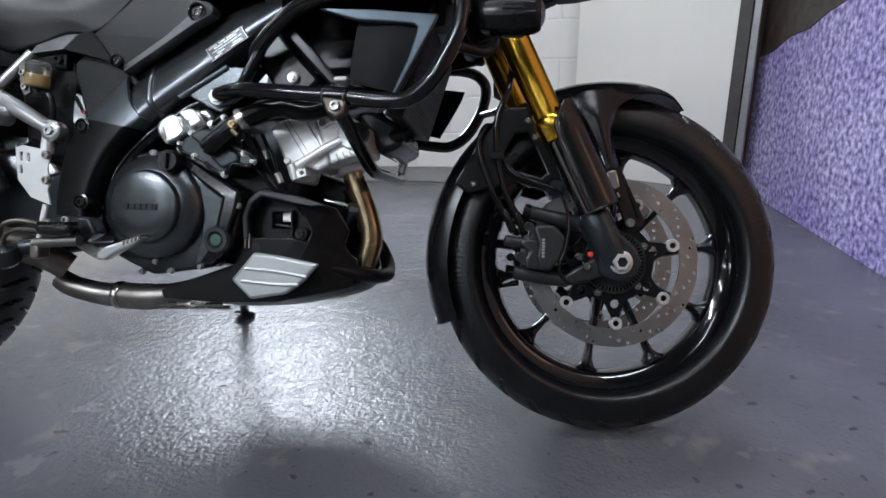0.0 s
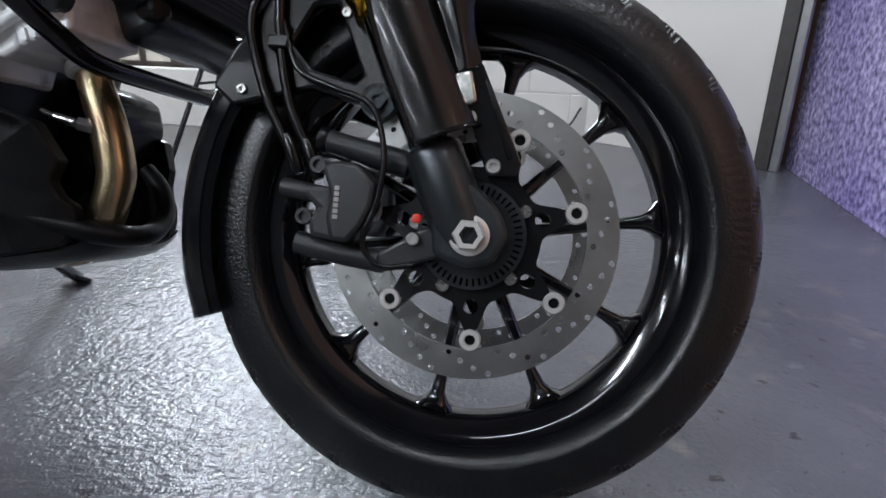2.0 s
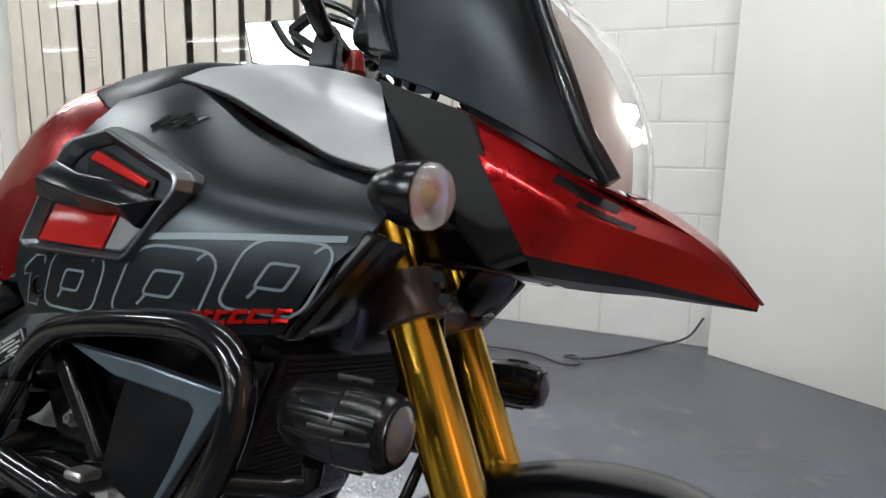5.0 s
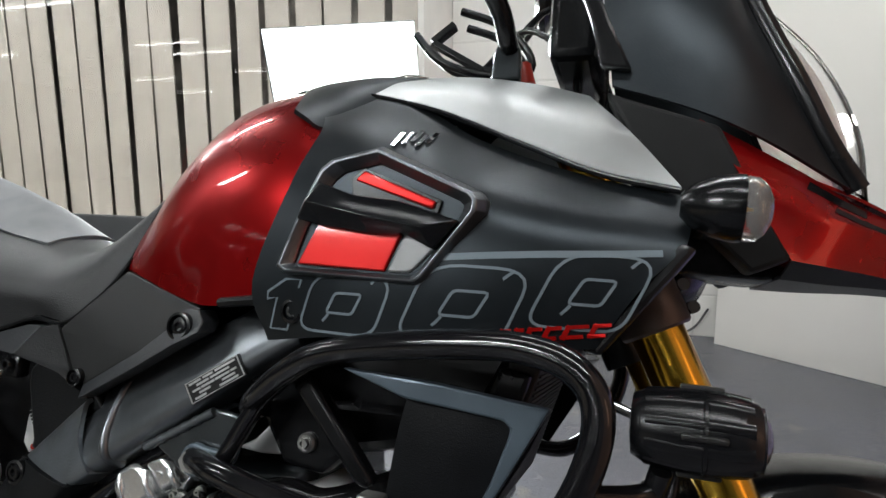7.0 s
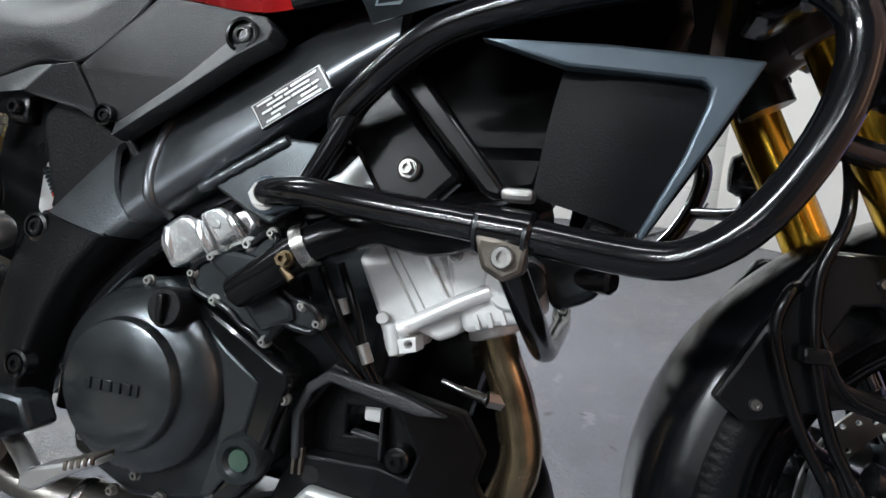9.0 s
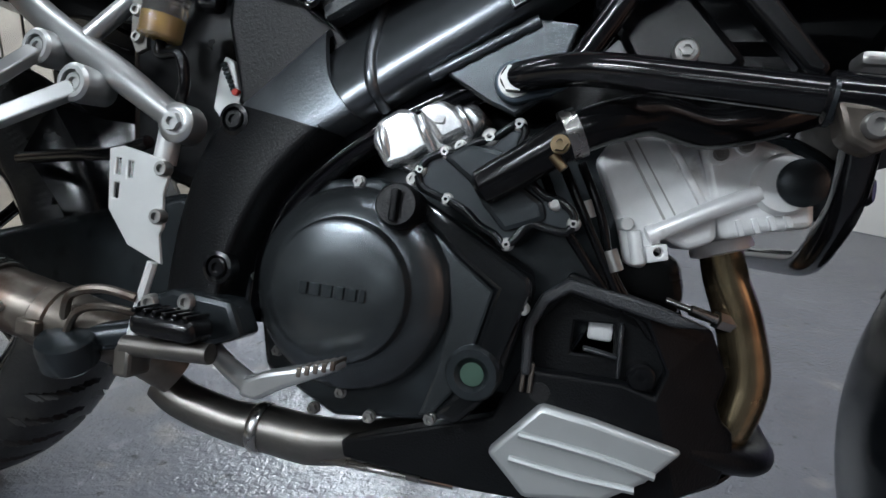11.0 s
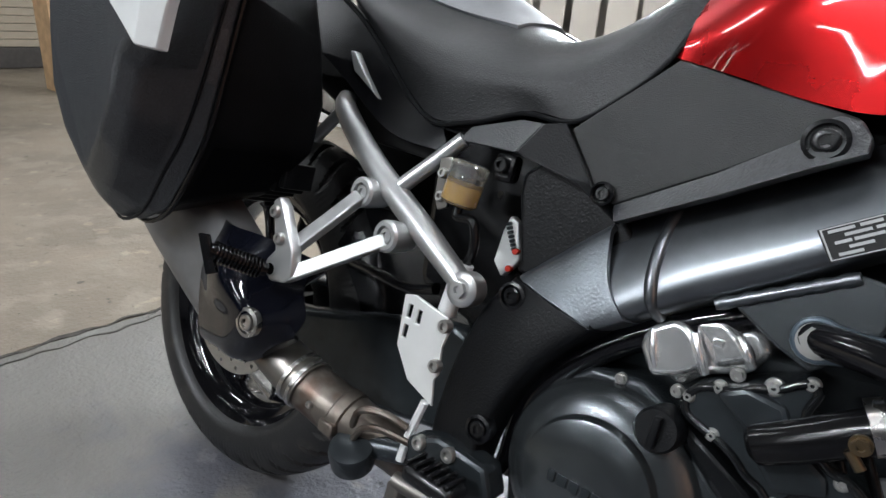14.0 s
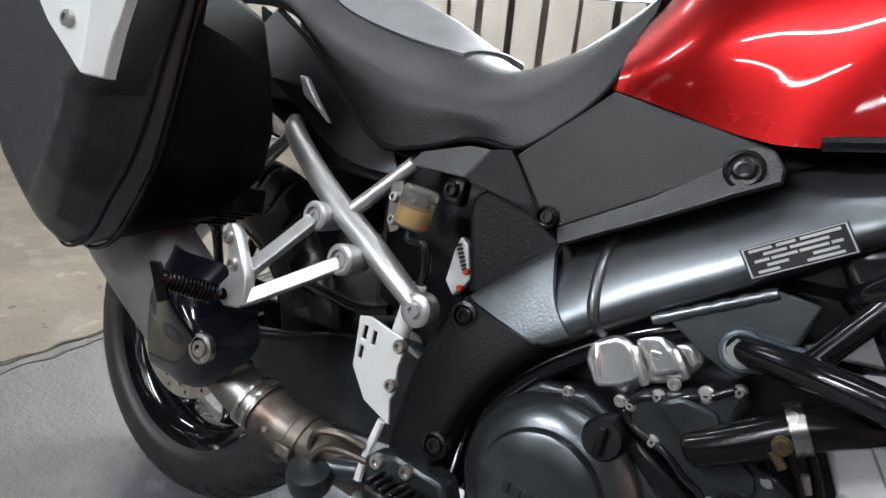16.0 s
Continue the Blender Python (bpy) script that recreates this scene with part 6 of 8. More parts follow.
# front cylinder
fc = bp("front_cylinder", prism([(-0.630, 0.551), (-0.618, 0.570), (-0.585, 0.579), (-0.548, 0.580), (-0.520, 0.520), (-0.518, 0.491), (-0.540, 0.480), (-0.565, 0.489), (-0.574, 0.459), (-0.591, 0.460), (-0.604, 0.499)], -0.135, -0.03, 0.006, seg=3), CASTALU, None, "bright cast front cylinder")
bp("cylinder_head", prism([(-0.546, 0.582), (-0.502, 0.584), (-0.475, 0.577), (-0.452, 0.563), (-0.445, 0.512), (-0.484, 0.503), (-0.514, 0.492), (-0.526, 0.522)], -0.139, -0.03, 0.006, seg=3), CASTALU, fc, "bright cast cylinder head")
bp("joint_line", joined(*[beam((x0, -0.1355, z0), (x1, -0.1355, z1), 0.002, w, 0.0) for x0, z0, x1, z1, w in ((-0.606, 0.571, -0.562, 0.503, 0.0022), (-0.597, 0.573, -0.553, 0.507, 0.0014))]), BOLTGREY, fc, "dark gasket lines")
bp("cylinder_rib", beam((-0.570, -0.138, 0.577), (-0.532, -0.138, 0.519), 0.008, 0.007, 0.002), CASTALU, fc)
bp("cylinder_tube", joined(tube([(-0.575, -0.143, 0.489), (-0.543, -0.145, 0.508), (-0.519, -0.145, 0.522), (-0.492, -0.143, 0.536)], 0.0078, 14, 2), lathe([(0.0092, -0.004), (0.0092, 0.003), (0.006, 0.004)], (-0.573, -0.143, 0.490), (-0.85, 0, -0.5), 16)), CASTALU, fc, "cast oil tube across the cylinder")
bp("cam_end", lathe([(0.026, -0.05), (0.026, 0.004), (0.023, 0.008), (0, 0.008)], (-0.474, -0.140, 0.545), (0, -1, 0), 36), CASTALU, fc, "round cast cam end")
bp("head_plug", lathe([(0.020, -0.01), (0.020, 0.004), (0.016, 0.007), (0, 0.007)], (-0.462, -0.147, 0.547), (0, -1, 0), 28), ENGINEBLK, fc, "black cam end plug")
bp("oval_plate", joined(beam((-0.527, -0.142, 0.5655), (-0.508, -0.142, 0.5745), 0.007, 0.017, 0.003), *[lathe([(0.0092, -0.004), (0.0092, 0.003), (0.008, 0.0042)], (x, -0.1425, z), (0, -1, 0), 18) for x, z in ((-0.527, 0.5655), (-0.508, 0.5745))]), CASTALU, fc, "small oval cover plate")
for x, z in ((-0.527, 0.5655), (-0.508, 0.5745)):
    bp("plate_bolt", hexnut((x, -0.147, z), 0.0052, 0.004), BOLTGREY, fc)
bp("cylinder_lug", joined(prism([(-0.577, 0.479), (-0.559, 0.484), (-0.556, 0.470), (-0.573, 0.465)], -0.146, -0.12, 0.002, holes=[circle(-0.5655, 0.4755, 0.0042, 12)]), rod((-0.588, -0.138, 0.492), (-0.580, -0.138, 0.462), 0.0062, 14, 0.001), rod((-0.598, -0.130, 0.497), (-0.594, -0.146, 0.497), 0.006, 14, 0.001)), CASTALU, fc, "bright drilled lug and pins")
for k in range(4):
    bp("head_fin", beam((-0.505 + 0.012 * k, -0.139, 0.512 + 0.003 * k), (-0.500 + 0.012 * k, -0.139, 0.498 + 0.004 * k), 0.008, 0.005, 0.001), CASTALU, fc)
bp("cam_cover", prism([(-0.49, 0.60), (-0.45, 0.602), (-0.425, 0.590), (-0.405, 0.577), (-0.392, 0.540), (-0.41, 0.528), (-0.44, 0.515), (-0.455, 0.55)], -0.07, 0.13, 0.012, seg=3), ENGINEBLK, None, "black cylinder head cover")
bp("ignition_cap", joined(lathe([(0.014, 0), (0.014, 0.05), (0.01, 0.054), (0, 0.054)], (-0.43, -0.05, 0.555), (0.9, -0.5, 0), 20)), SMOOTHBLK, None, "black coil caps")
for k, pts in enumerate((((-0.67, -0.165, 0.53), (-0.648, -0.17, 0.49), (-0.625, -0.165, 0.46), (-0.60, -0.15, 0.43)), ((-0.655, -0.16, 0.54), (-0.632, -0.165, 0.50), (-0.612, -0.16, 0.465), (-0.585, -0.15, 0.42)), ((-0.64, -0.15, 0.545), (-0.617, -0.155, 0.50), (-0.60, -0.15, 0.45), (-0.56, -0.14, 0.40)))):
    bp("wire", tube(pts, 0.0042, 10), HOSE, None, "thin black wire")
bp("wire_boot", rod((-0.606, -0.160, 0.472), (-0.598, -0.160, 0.455), 0.006), BOLTGREY)
bp("wire_boot", rod((-0.632, -0.160, 0.512), (-0.626, -0.160, 0.498), 0.005), BOLTGREY)
# black mass between cylinders
bp("valley", prism([(-0.74, 0.56), (-0.60, 0.60), (-0.46, 0.63), (-0.44, 0.70), (-0.62, 0.70), (-0.78, 0.62)], -0.095, 0.095, 0.015), SMOOTHBLK, None, "black throttle body area")
bp("engine_front", prism([(-0.66, 0.34), (-0.66, 0.50), (-0.57, 0.485), (-0.525, 0.47), (-0.515, 0.43), (-0.53, 0.36), (-0.56, 0.33)], 0.01, 0.12, 0.012), SMOOTHBLK, None, "black engine front housing")
bp("frame_nut", joined(lathe([(0.0105, -0.03), (0.0105, 0.0), (0.0085, 0.002)], (-0.570, -0.185, 0.638), (0, -1, 0), 28), hexnut((-0.570, -0.187, 0.638), 0.006, 0.006)), BOLTGREY, None, "hex nut on a round boss")
bp("mount_plate", prism([(-0.662, 0.618), (-0.640, 0.630), (-0.614, 0.658), (-0.596, 0.640), (-0.582, 0.656), (-0.562, 0.648), (-0.556, 0.630), (-0.59, 0.620), (-0.63, 0.616)], -0.176, -0.166, 0.003), BRUSHED, None, "bright cast engine mount plate")
bp("frame_lower", prism([(-0.66, 0.70), (-0.60, 0.72), (-0.52, 0.635), (-0.55, 0.605), (-0.60, 0.61)], -0.18, -0.155, 0.008), SMOOTHBLK, None, "black frame gusset", both=True)
# exhaust header
hd = bp("exhaust_header", tube([(-0.500, -0.050, 0.492), (-0.4895, -0.048, 0.459), (-0.474, -0.048, 0.423), (-0.463, -0.048, 0.387), (-0.4585, -0.048, 0.357), (-0.465, -0.048, 0.322), (-0.481, -0.047, 0.286), (-0.51, -0.045, 0.262), (-0.56, -0.045, 0.256)], [0.0205, 0.0215, 0.0225, 0.0232, 0.0232, 0.0232, 0.023, 0.023, 0.023], 24, 6), PIPE, None, "heat-tinted steel exhaust header")
bp("header_flange", joined(lathe([(0.028, -0.006), (0.030, 0.0), (0.030, 0.006), (0.025, 0.008)], (-0.499, -0.050, 0.490), (0.35, 0, -0.94), 28), lathe([(0.03, -0.004), (0.03, 0.002)], (-0.503, -0.050, 0.502), (0.35, 0, -0.94), 6)), CASTALU, hd)
bp("oxygen_sensor", joined(rod((-0.478, -0.06, 0.414), (-0.497, -0.070, 0.418), 0.009, 6), rod((-0.497, -0.074, 0.418), (-0.522, -0.078, 0.424), 0.0055, 14), rod((-0.522, -0.078, 0.424), (-0.545, -0.075, 0.430), 0.0035, 10)), STEEL, hd, "steel oxygen sensor")
# belly guard
bg_out = [(-0.835, 0.252), (-0.83, 0.236), (-0.707, 0.232), (-0.603, 0.238), (-0.52, 0.258), (-0.482, 0.270), (-0.470, 0.296), (-0.474, 0.318), (-0.486, 0.328), (-0.494, 0.345), (-0.487, 0.371), (-0.509, 0.413), (-0.556, 0.428), (-0.636, 0.448), (-0.657, 0.418), (-0.667, 0.392), (-0.668, 0.362), (-0.690, 0.305)]
bg_hole = [(-0.660, 0.354), (-0.663, 0.394), (-0.637, 0.428), (-0.567, 0.414), (-0.545, 0.372), (-0.552, 0.349), (-0.580, 0.357)]
def nosed(bm):
    """Draw the front end in towards the middle."""
    for v in bm.verts:
        f = max(0.0, (v.co.x + 0.56) / 0.13)
        v.co.y *= 1 - 0.62 * min(1.0, f) ** 1.3
    return bm


bg = bp("belly_guard", nosed(prism(bg_out, -0.152, -0.128, 0.006, holes=[bg_hole], seg=2)), PLASTIC, None, "textured black engine belly guard", both=True)
bp("guard_tray", nosed(skin([[(-0.83, y, 0.240 + dz), (-0.70, y, 0.234 + dz), (-0.60, y, 0.240 + dz), (-0.53, y, 0.254 + dz), (-0.48, y, 0.266 + dz), (-0.455, y, 0.284 + dz)] for y, dz in ((-0.14, 0.0), (-0.09, -0.014), (0.0, -0.018), (0.09, -0.014), (0.14, 0.0))], 0.004, 4, 3, out=(0, 0, -1))), PLASTIC, bg, "black curved underside")
bp("nose_lip", tube([(-0.52, -0.112, 0.300), (-0.48, -0.086, 0.290), (-0.448, -0.058, 0.284), (-0.433, -0.028, 0.284), (-0.434, 0.0, 0.292), (-0.442, 0.026, 0.312), (-0.462, 0.040, 0.345), (-0.49, 0.045, 0.37)], [0.013, 0.014, 0.014, 0.0135, 0.0125, 0.011, 0.010, 0.009], 14, 5, flat=1.25), PLASTIC, bg, "rolled front lip")
bp("guard_ridge", loft([[(x, y, z) for x, z in ((-0.668, 0.350), (-0.672, 0.396), (-0.659, 0.426), (-0.637, 0.443), (-0.560, 0.431), (-0.516, 0.417), (-0.545, 0.414), (-0.568, 0.418), (-0.634, 0.431), (-0.652, 0.418), (-0.662, 0.393), (-0.659, 0.352))] for y in (-0.162, -0.150)], 0.003), TEXGREY, bg, "raised grey rim round the opening")
bp("recess_panel", prism([(-0.664, 0.345), (-0.668, 0.40), (-0.636, 0.435), (-0.55, 0.42), (-0.535, 0.345), (-0.58, 0.335)], -0.126, -0.118, 0.002, holes=[[(-0.628, 0.372), (-0.628, 0.402), (-0.592, 0.405), (-0.590, 0.375)]]), PLASTIC, bg, "black recessed inner panel")
bp("recess_bar", joined(beam((-0.586, -0.134, 0.408), (-0.584, -0.134, 0.358), 0.014, 0.004), beam((-0.618, -0.132, 0.380), (-0.586, -0.132, 0.376), 0.012, 0.004)), TEXGREY, bg)
bp("drain_block", box((-0.615, -0.112, 0.385), (-0.592, -0.10, 0.408), 0.003), CASTALU, bg, "bright casting seen through the opening")
bp("guard_slot", joined(box((-0.668, -0.1585, 0.335), (-0.664, -0.150, 0.362), 0.001), box((-0.661, -0.1575, 0.335), (-0.657, -0.150, 0.362), 0.001)), PIPE_RUST, bg, "scuffed double slot")
bp("round_recess", lathe([(0.0095, -0.002), (0.0095, 0.0006), (0, 0.0006)], (-0.650, -0.152, 0.336), (0, -1, 0), 20), PANELGREY, bg)
bp("silver_inlay", prism([(-0.647, 0.329), (-0.600, 0.324), (-0.524, 0.311), (-0.551, 0.279), (-0.585, 0.254), (-0.652, 0.242), (-0.690, 0.277)], -0.166, -0.150, 0.006, seg=3), SILVERPAINT, bg, "silver inlay plate")
bp("inlay_rib", joined(tube([(-0.662, -0.1665, 0.299), (-0.60, -0.1665, 0.295), (-0.545, -0.1665, 0.287)], 0.0035, 8, 2), tube([(-0.668, -0.1665, 0.276), (-0.61, -0.1665, 0.272), (-0.56, -0.1665, 0.272)], 0.0035, 8, 2)), SILVERPAINT, bg)
bp("guard_screw", joined(hexnut((-0.565, -0.146, 0.364), 0.0075, 0.007), lathe([(0.0125, -0.03), (0.0125, 0.0), (0.0105, 0.002)], (-0.565, -0.146, 0.364), (0, -1, 0), 20)), SMOOTHBLK, bg)
# collector under the engine
bp("collector", tube([(-1.06, -0.13, 0.262), (-1.03, -0.13, 0.248), (-0.975, -0.125, 0.236), (-0.93, -0.12, 0.234), (-0.88, -0.12, 0.233), (-0.83, -0.115, 0.240), (-0.76, -0.10, 0.26)], [0.02, 0.021, 0.022, 0.025, 0.026, 0.022, 0.02], 22, 5), LINKPIPE, None, "stained steel exhaust collector pipe")
bp("collector_band", lathe([(0.0255, -0.007), (0.0275, -0.004), (0.0275, 0.004), (0.0255, 0.007)], (-0.938, -0.121, 0.234), (1, 0, 0), 28), STEEL)
bp("guard_rail", joined(tube([(-0.86, -0.135, 0.222), (-0.72, -0.135, 0.226)], 0.004, 8), tube([(-0.86, -0.105, 0.212), (-0.72, -0.105, 0.216)], 0.004, 8)), STEEL, None, "thin steel rails")
STAND = [Matrix.Rotation(radians(-LEANING), 4, "X") @ Vector(p) for p in ((-0.80, 0.19, 0.225), (-0.87, 0.30, 0.115), (-0.935, 0.425, 0.012))]
bp("side_stand", joined(tube(STAND, 0.012, 12, 3), lathe([(0.028, -0.006), (0.028, 0.0), (0.0, 0.0)], STAND[2], (0, 0.27, 0.96), 20)), ENGINEBLK, None, "black side stand under the far side")
# brake pedal and footpeg
bp("brake_pedal", prism([(-0.889, 0.312), (-0.888, 0.326), (-0.868, 0.336), (-0.806, 0.356), (-0.801, 0.350), (-0.85, 0.325), (-0.872, 0.311)], -0.258, -0.236, 0.004, seg=2), BRUSHED, None, "silver rear brake pedal tip")
bp("pedal_grip", joined(*[box((-0.838 + 0.0072 * k, -0.259, 0.3385 + 0.0026 * k), (-0.834 + 0.0072 * k, -0.235, 0.3465 + 0.0026 * k), 0.0008) for k in range(5)]), PIPE_RUST)
bp("pedal_arm", tube([(-0.885, -0.245, 0.32), (-0.92, -0.225, 0.325), (-0.965, -0.21, 0.345)], 0.009, 12, 3), BRUSHED)
pg = bp("foot_peg", box((-0.985, -0.282, 0.352), (-0.922, -0.247, 0.372), 0.008, 3), SMOOTHBLK, None, "black ribbed rubber rider footpeg")
bp("peg_rib", joined(*[box((-0.982 + 0.0098 * k, -0.281, 0.371), (-0.977 + 0.0098 * k, -0.249, 0.3755), 0.0015) for k in range(6)]), HOSE, pg)
bp("peg_bracket", prism([(-1.02, 0.37), (-0.98, 0.388), (-0.92, 0.385), (-0.905, 0.355), (-0.95, 0.335), (-1.01, 0.335)], -0.235, -0.20, 0.006), ENGINEBLK)
bp("peg_hinge", joined(rod((-1.0, -0.262, 0.337), (-0.915, -0.262, 0.344), 0.009), box((-1.005, -0.27, 0.31), (-0.988, -0.24, 0.338), 0.004)), LINKPIPE)
for x, z in ((-1.0, 0.372), (-0.962, 0.378)):
    bp("peg_bolt", bolt((x, -0.235, z), 0.008, 0.006), BOLTGREY)

# -- radiator --
rd = bp("radiator", prism([(-0.380, 0.574), (-0.330, 0.742), (-0.362, 0.750), (-0.414, 0.580)], -0.150, 0.150, 0.004), RADIATOR, None, "black radiator with fine fins")
fins = [box((-0.381 + 0.046 * (k / 23), -0.14, 0.585 + 0.0066 * k), (-0.375 + 0.046 * (k / 23), 0.14, 0.5876 + 0.0066 * k), 0.0) for k in range(23)]
bp("fin", joined(*fins), RADIATOR, rd)["kind"] = "stuff"
bp("radiator_tank", prism([(-0.384, 0.585), (-0.336, 0.735), (-0.370, 0.740), (-0.418, 0.592)], -0.168, -0.151, 0.006), SMOOTHBLK, rd, both=True)
rp = bp("radiator_panel", skin([[(-0.436, -0.238, 0.722), (-0.38, -0.247, 0.714), (-0.310, -0.244, 0.706)], [(-0.444, -0.240, 0.68), (-0.39, -0.249, 0.675), (-0.325, -0.246, 0.672)], [(-0.452, -0.238, 0.617), (-0.41, -0.245, 0.606), (-0.368, -0.242, 0.595)]], 0.006, 5, 5), PANELBLK, None, "black radiator side panel", both=True)
bp("panel_trim", prism([(-0.500, 0.7300), (-0.406, 0.7265), (-0.3045, 0.717), (-0.333, 0.662), (-0.372, 0.590), (-0.3755, 0.594), (-0.3506, 0.650), (-0.3387, 0.687), (-0.337, 0.697), (-0.3433, 0.7026), (-0.3844, 0.706), (-0.4356, 0.710)], -0.258, -0.244, 0.004), TRIMSLATE, rp, "slate angular trim")
bp("panel_stay", prism([(-0.584, 0.714), (-0.564, 0.722), (-0.552, 0.712), (-0.474, 0.622), (-0.479, 0.613), (-0.492, 0.616)], -0.222, -0.200, 0.006, seg=3), SMOOTHBLK, rp, "black moulded stay", both=True)
bp("panel_lug", box((-0.472, -0.262, 0.611), (-0.448, -0.238, 0.621), 0.004), BOLTGREY, rp)
bp("front_duct", prism([(-0.31, 0.77), (-0.235, 0.865), (-0.205, 0.862), (-0.262, 0.782), (-0.29, 0.765)], -0.205, -0.15, 0.006), SMOOTHBLK, None, "black inner fairing duct", both=True)

# -- crash bars --
bar_pts = [(-0.712, -0.168, 0.603), (-0.702, -0.196, 0.604), (-0.665, -0.222, 0.606), (-0.63, -0.236, 0.605), (-0.574, -0.246, 0.599), (-0.473, -0.257, 0.590), (-0.375, -0.270, 0.579), (-0.338, -0.279, 0.585), (-0.305, -0.287, 0.612), (-0.277, -0.291, 0.660), (-0.264, -0.291, 0.704), (-0.267, -0.289, 0.735), (-0.287, -0.286, 0.756), (-0.318, -0.281, 0.765), (-0.360, -0.276, 0.766), (-0.443, -0.266, 0.757), (-0.520, -0.252, 0.742), (-0.563, -0.242, 0.721), (-0.603, -0.226, 0.692), (-0.628, -0.207, 0.672), (-0.634, -0.18, 0.666)]
cbar = bp("crash_bar", tube(bar_pts, 0.0130, 20, 4), BARBLK, None, "glossy black tubular crash bar", both=True)
bp("bar_strut", tube([(-0.604, -0.219, 0.694), (-0.655, -0.212, 0.607)], 0.010, 16), BARBLK, cbar, "", both=True)
bp("bar_sleeve", lathe([(0.0145, -0.022), (0.0175, -0.02), (0.0175, 0.02), (0.0145, 0.022)], (-0.466, -0.258, 0.589), (1, -0.12, -0.09), 24), BARBLK, cbar, "black joint sleeve", both=True)
for p in ((-0.448, -0.260, 0.5860), (-0.484, -0.256, 0.5890)):
    bp("bar_sleeve_edge", lathe([(0.018, -0.0015), (0.018, 0.0015)], p, (1, -0.12, -0.09), 24), ENGINEBLK, cbar)
bp("bar_lug", prism([(-0.486, 0.585), (-0.446, 0.582), (-0.448, 0.560), (-0.462, 0.552), (-0.478, 0.560)], -0.275, -0.25, 0.004), PIPE_RUST, cbar, "scuffed brown clamp lug", both=True)
bp("lug_bolt", bolt((-0.463, -0.2755, 0.570), 0.0085, 0.006), BOLTGREY, cbar)
lowpts = rounded([(-0.462, -0.256, 0.568), (-0.448, -0.205, 0.525), (-0.440, -0.118, 0.482), (-0.440, 0.118, 0.482), (-0.448, 0.205, 0.525), (-0.462, 0.256, 0.568)], 0.03)
bp("lower_bar", tube(lowpts, 0.0122, 16, 1, smooth=False), BARBLK, None, "black lower crash bar loop")

# -- fog lamps --
def fog(c, sgn):
    c = Vector(c)
    ax = Vector((1, -0.04, 0.0))
    small = Matrix.Translation(c) @ Matrix.Scale(0.86, 4) @ Matrix.Translation(-c)

    def lp(name, bm, material, parent=None, label=""):
        bm.transform(small)
        return bp(name, bm, material, parent, label)

    body = lp("fog_lamp", lathe([(0.012, -0.064), (0.028, -0.062), (0.034, -0.05), (0.0375, -0.02), (0.0375, 0.012), (0.035, 0.03), (0.0315, 0.043), (0.028, 0.046), (0.026, 0.038)], c, ax, 36), SMOOTHBLK, None, "round black auxiliary fog lamp")
    ribs = []
    for k in range(10):
        a = 2 * math.pi * (k + 0.5) / 10
        o = Vector((0, math.cos(a), math.sin(a)))
        ribs.append(tube([c + ax * -0.05 + o * 0.0264, c + ax * -0.02 + o * 0.0296, c + ax * 0.012 + o * 0.0296, c + ax * 0.036 + o * 0.0264], 0.0088, 14, 2))
    lp("cooling_rib", joined(*ribs), SMOOTHBLK, body)
    for a in (math.pi, math.pi / 2, -math.pi / 2, 0):
        o = Vector((0, math.cos(a), math.sin(a))) * 0.0385
        lp("rib_slot", box((c.x - 0.022, c.y + o.y - 0.003, c.z + o.z - 0.003), (c.x + 0.016, c.y + o.y + 0.003, c.z + o.z + 0.003), 0.002), PANELGREY, body)
    lp("barrel_seam", lathe([(0.0374, -0.0025), (0.0388, -0.0015), (0.0388, 0.0015), (0.0374, 0.0025)], c, ax, 36), SMOOTHBLK, body)
    lp("lamp_reflector", lathe([(0.0255, 0.041), (0.017, 0.034), (0.008, 0.031), (0, 0.030)], c, ax, 32), SHINYALU, body, "bright inner reflector")
    lp("lens", lathe([(0.0275, 0.040), (0.026, 0.046), (0.018, 0.052), (0.008, 0.055), (0, 0.0555)], c, ax, 32), LENSGREY, body, "convex clear lens")
    lp("lens_ring", lathe([(0.0285, 0.038), (0.0285, 0.0475), (0.0255, 0.0475)], c, ax, 32), SMOOTHBLK, body, "black lens ring")
    bp("lamp_bracket", tube([c + Vector((-0.03, 0.0, -0.034)), c + Vector((-0.04, 0.005 * sgn, -0.055)), Vector((-0.275, 0.289 * -sgn * 1.0, 0.66))], 0.009, 10, 3), SMOOTHBLK, body)


fog((-0.186, -0.252, 0.715), 1)
fog((-0.186, 0.215, 0.712), -1)

# -- beak, headlight and cowl --
bk_top = [(-0.190, -0.128, 1.008), (-0.10, -0.110, 0.962), (-0.03, -0.076, 0.929), (0.045, -0.040, 0.901), (0.098, -0.006, 0.853)]
bk_mid = [(-0.150, -0.140, 0.945), (-0.075, -0.124, 0.912), (-0.010, -0.088, 0.899), (0.050, -0.046, 0.884), (0.099, -0.007, 0.851)]
bk_bot = [(-0.104, -0.130, 0.867), (-0.065, -0.112, 0.8635), (-0.018, -0.078, 0.861), (0.040, -0.042, 0.854), (0.098, -0.006, 0.8470)]
bk_low = [(-0.106, -0.088, 0.852), (-0.060, -0.072, 0.8505), (-0.005, -0.048, 0.851), (0.046, -0.024, 0.848), (0.098, -0.003, 0.8450)]
bkm = skin([bk_top, bk_mid, bk_bot], 0.003, 6, 5, crease=True)
bktree = tree_of(bkm)
beak = bp("front_beak", bkm, RED, None, "metallic red beak", both=True)
bp("beak_flank", skin([bk_bot, bk_low], 0.003, 6, 5), PLASTIC, beak, "black lower flank", both=True)
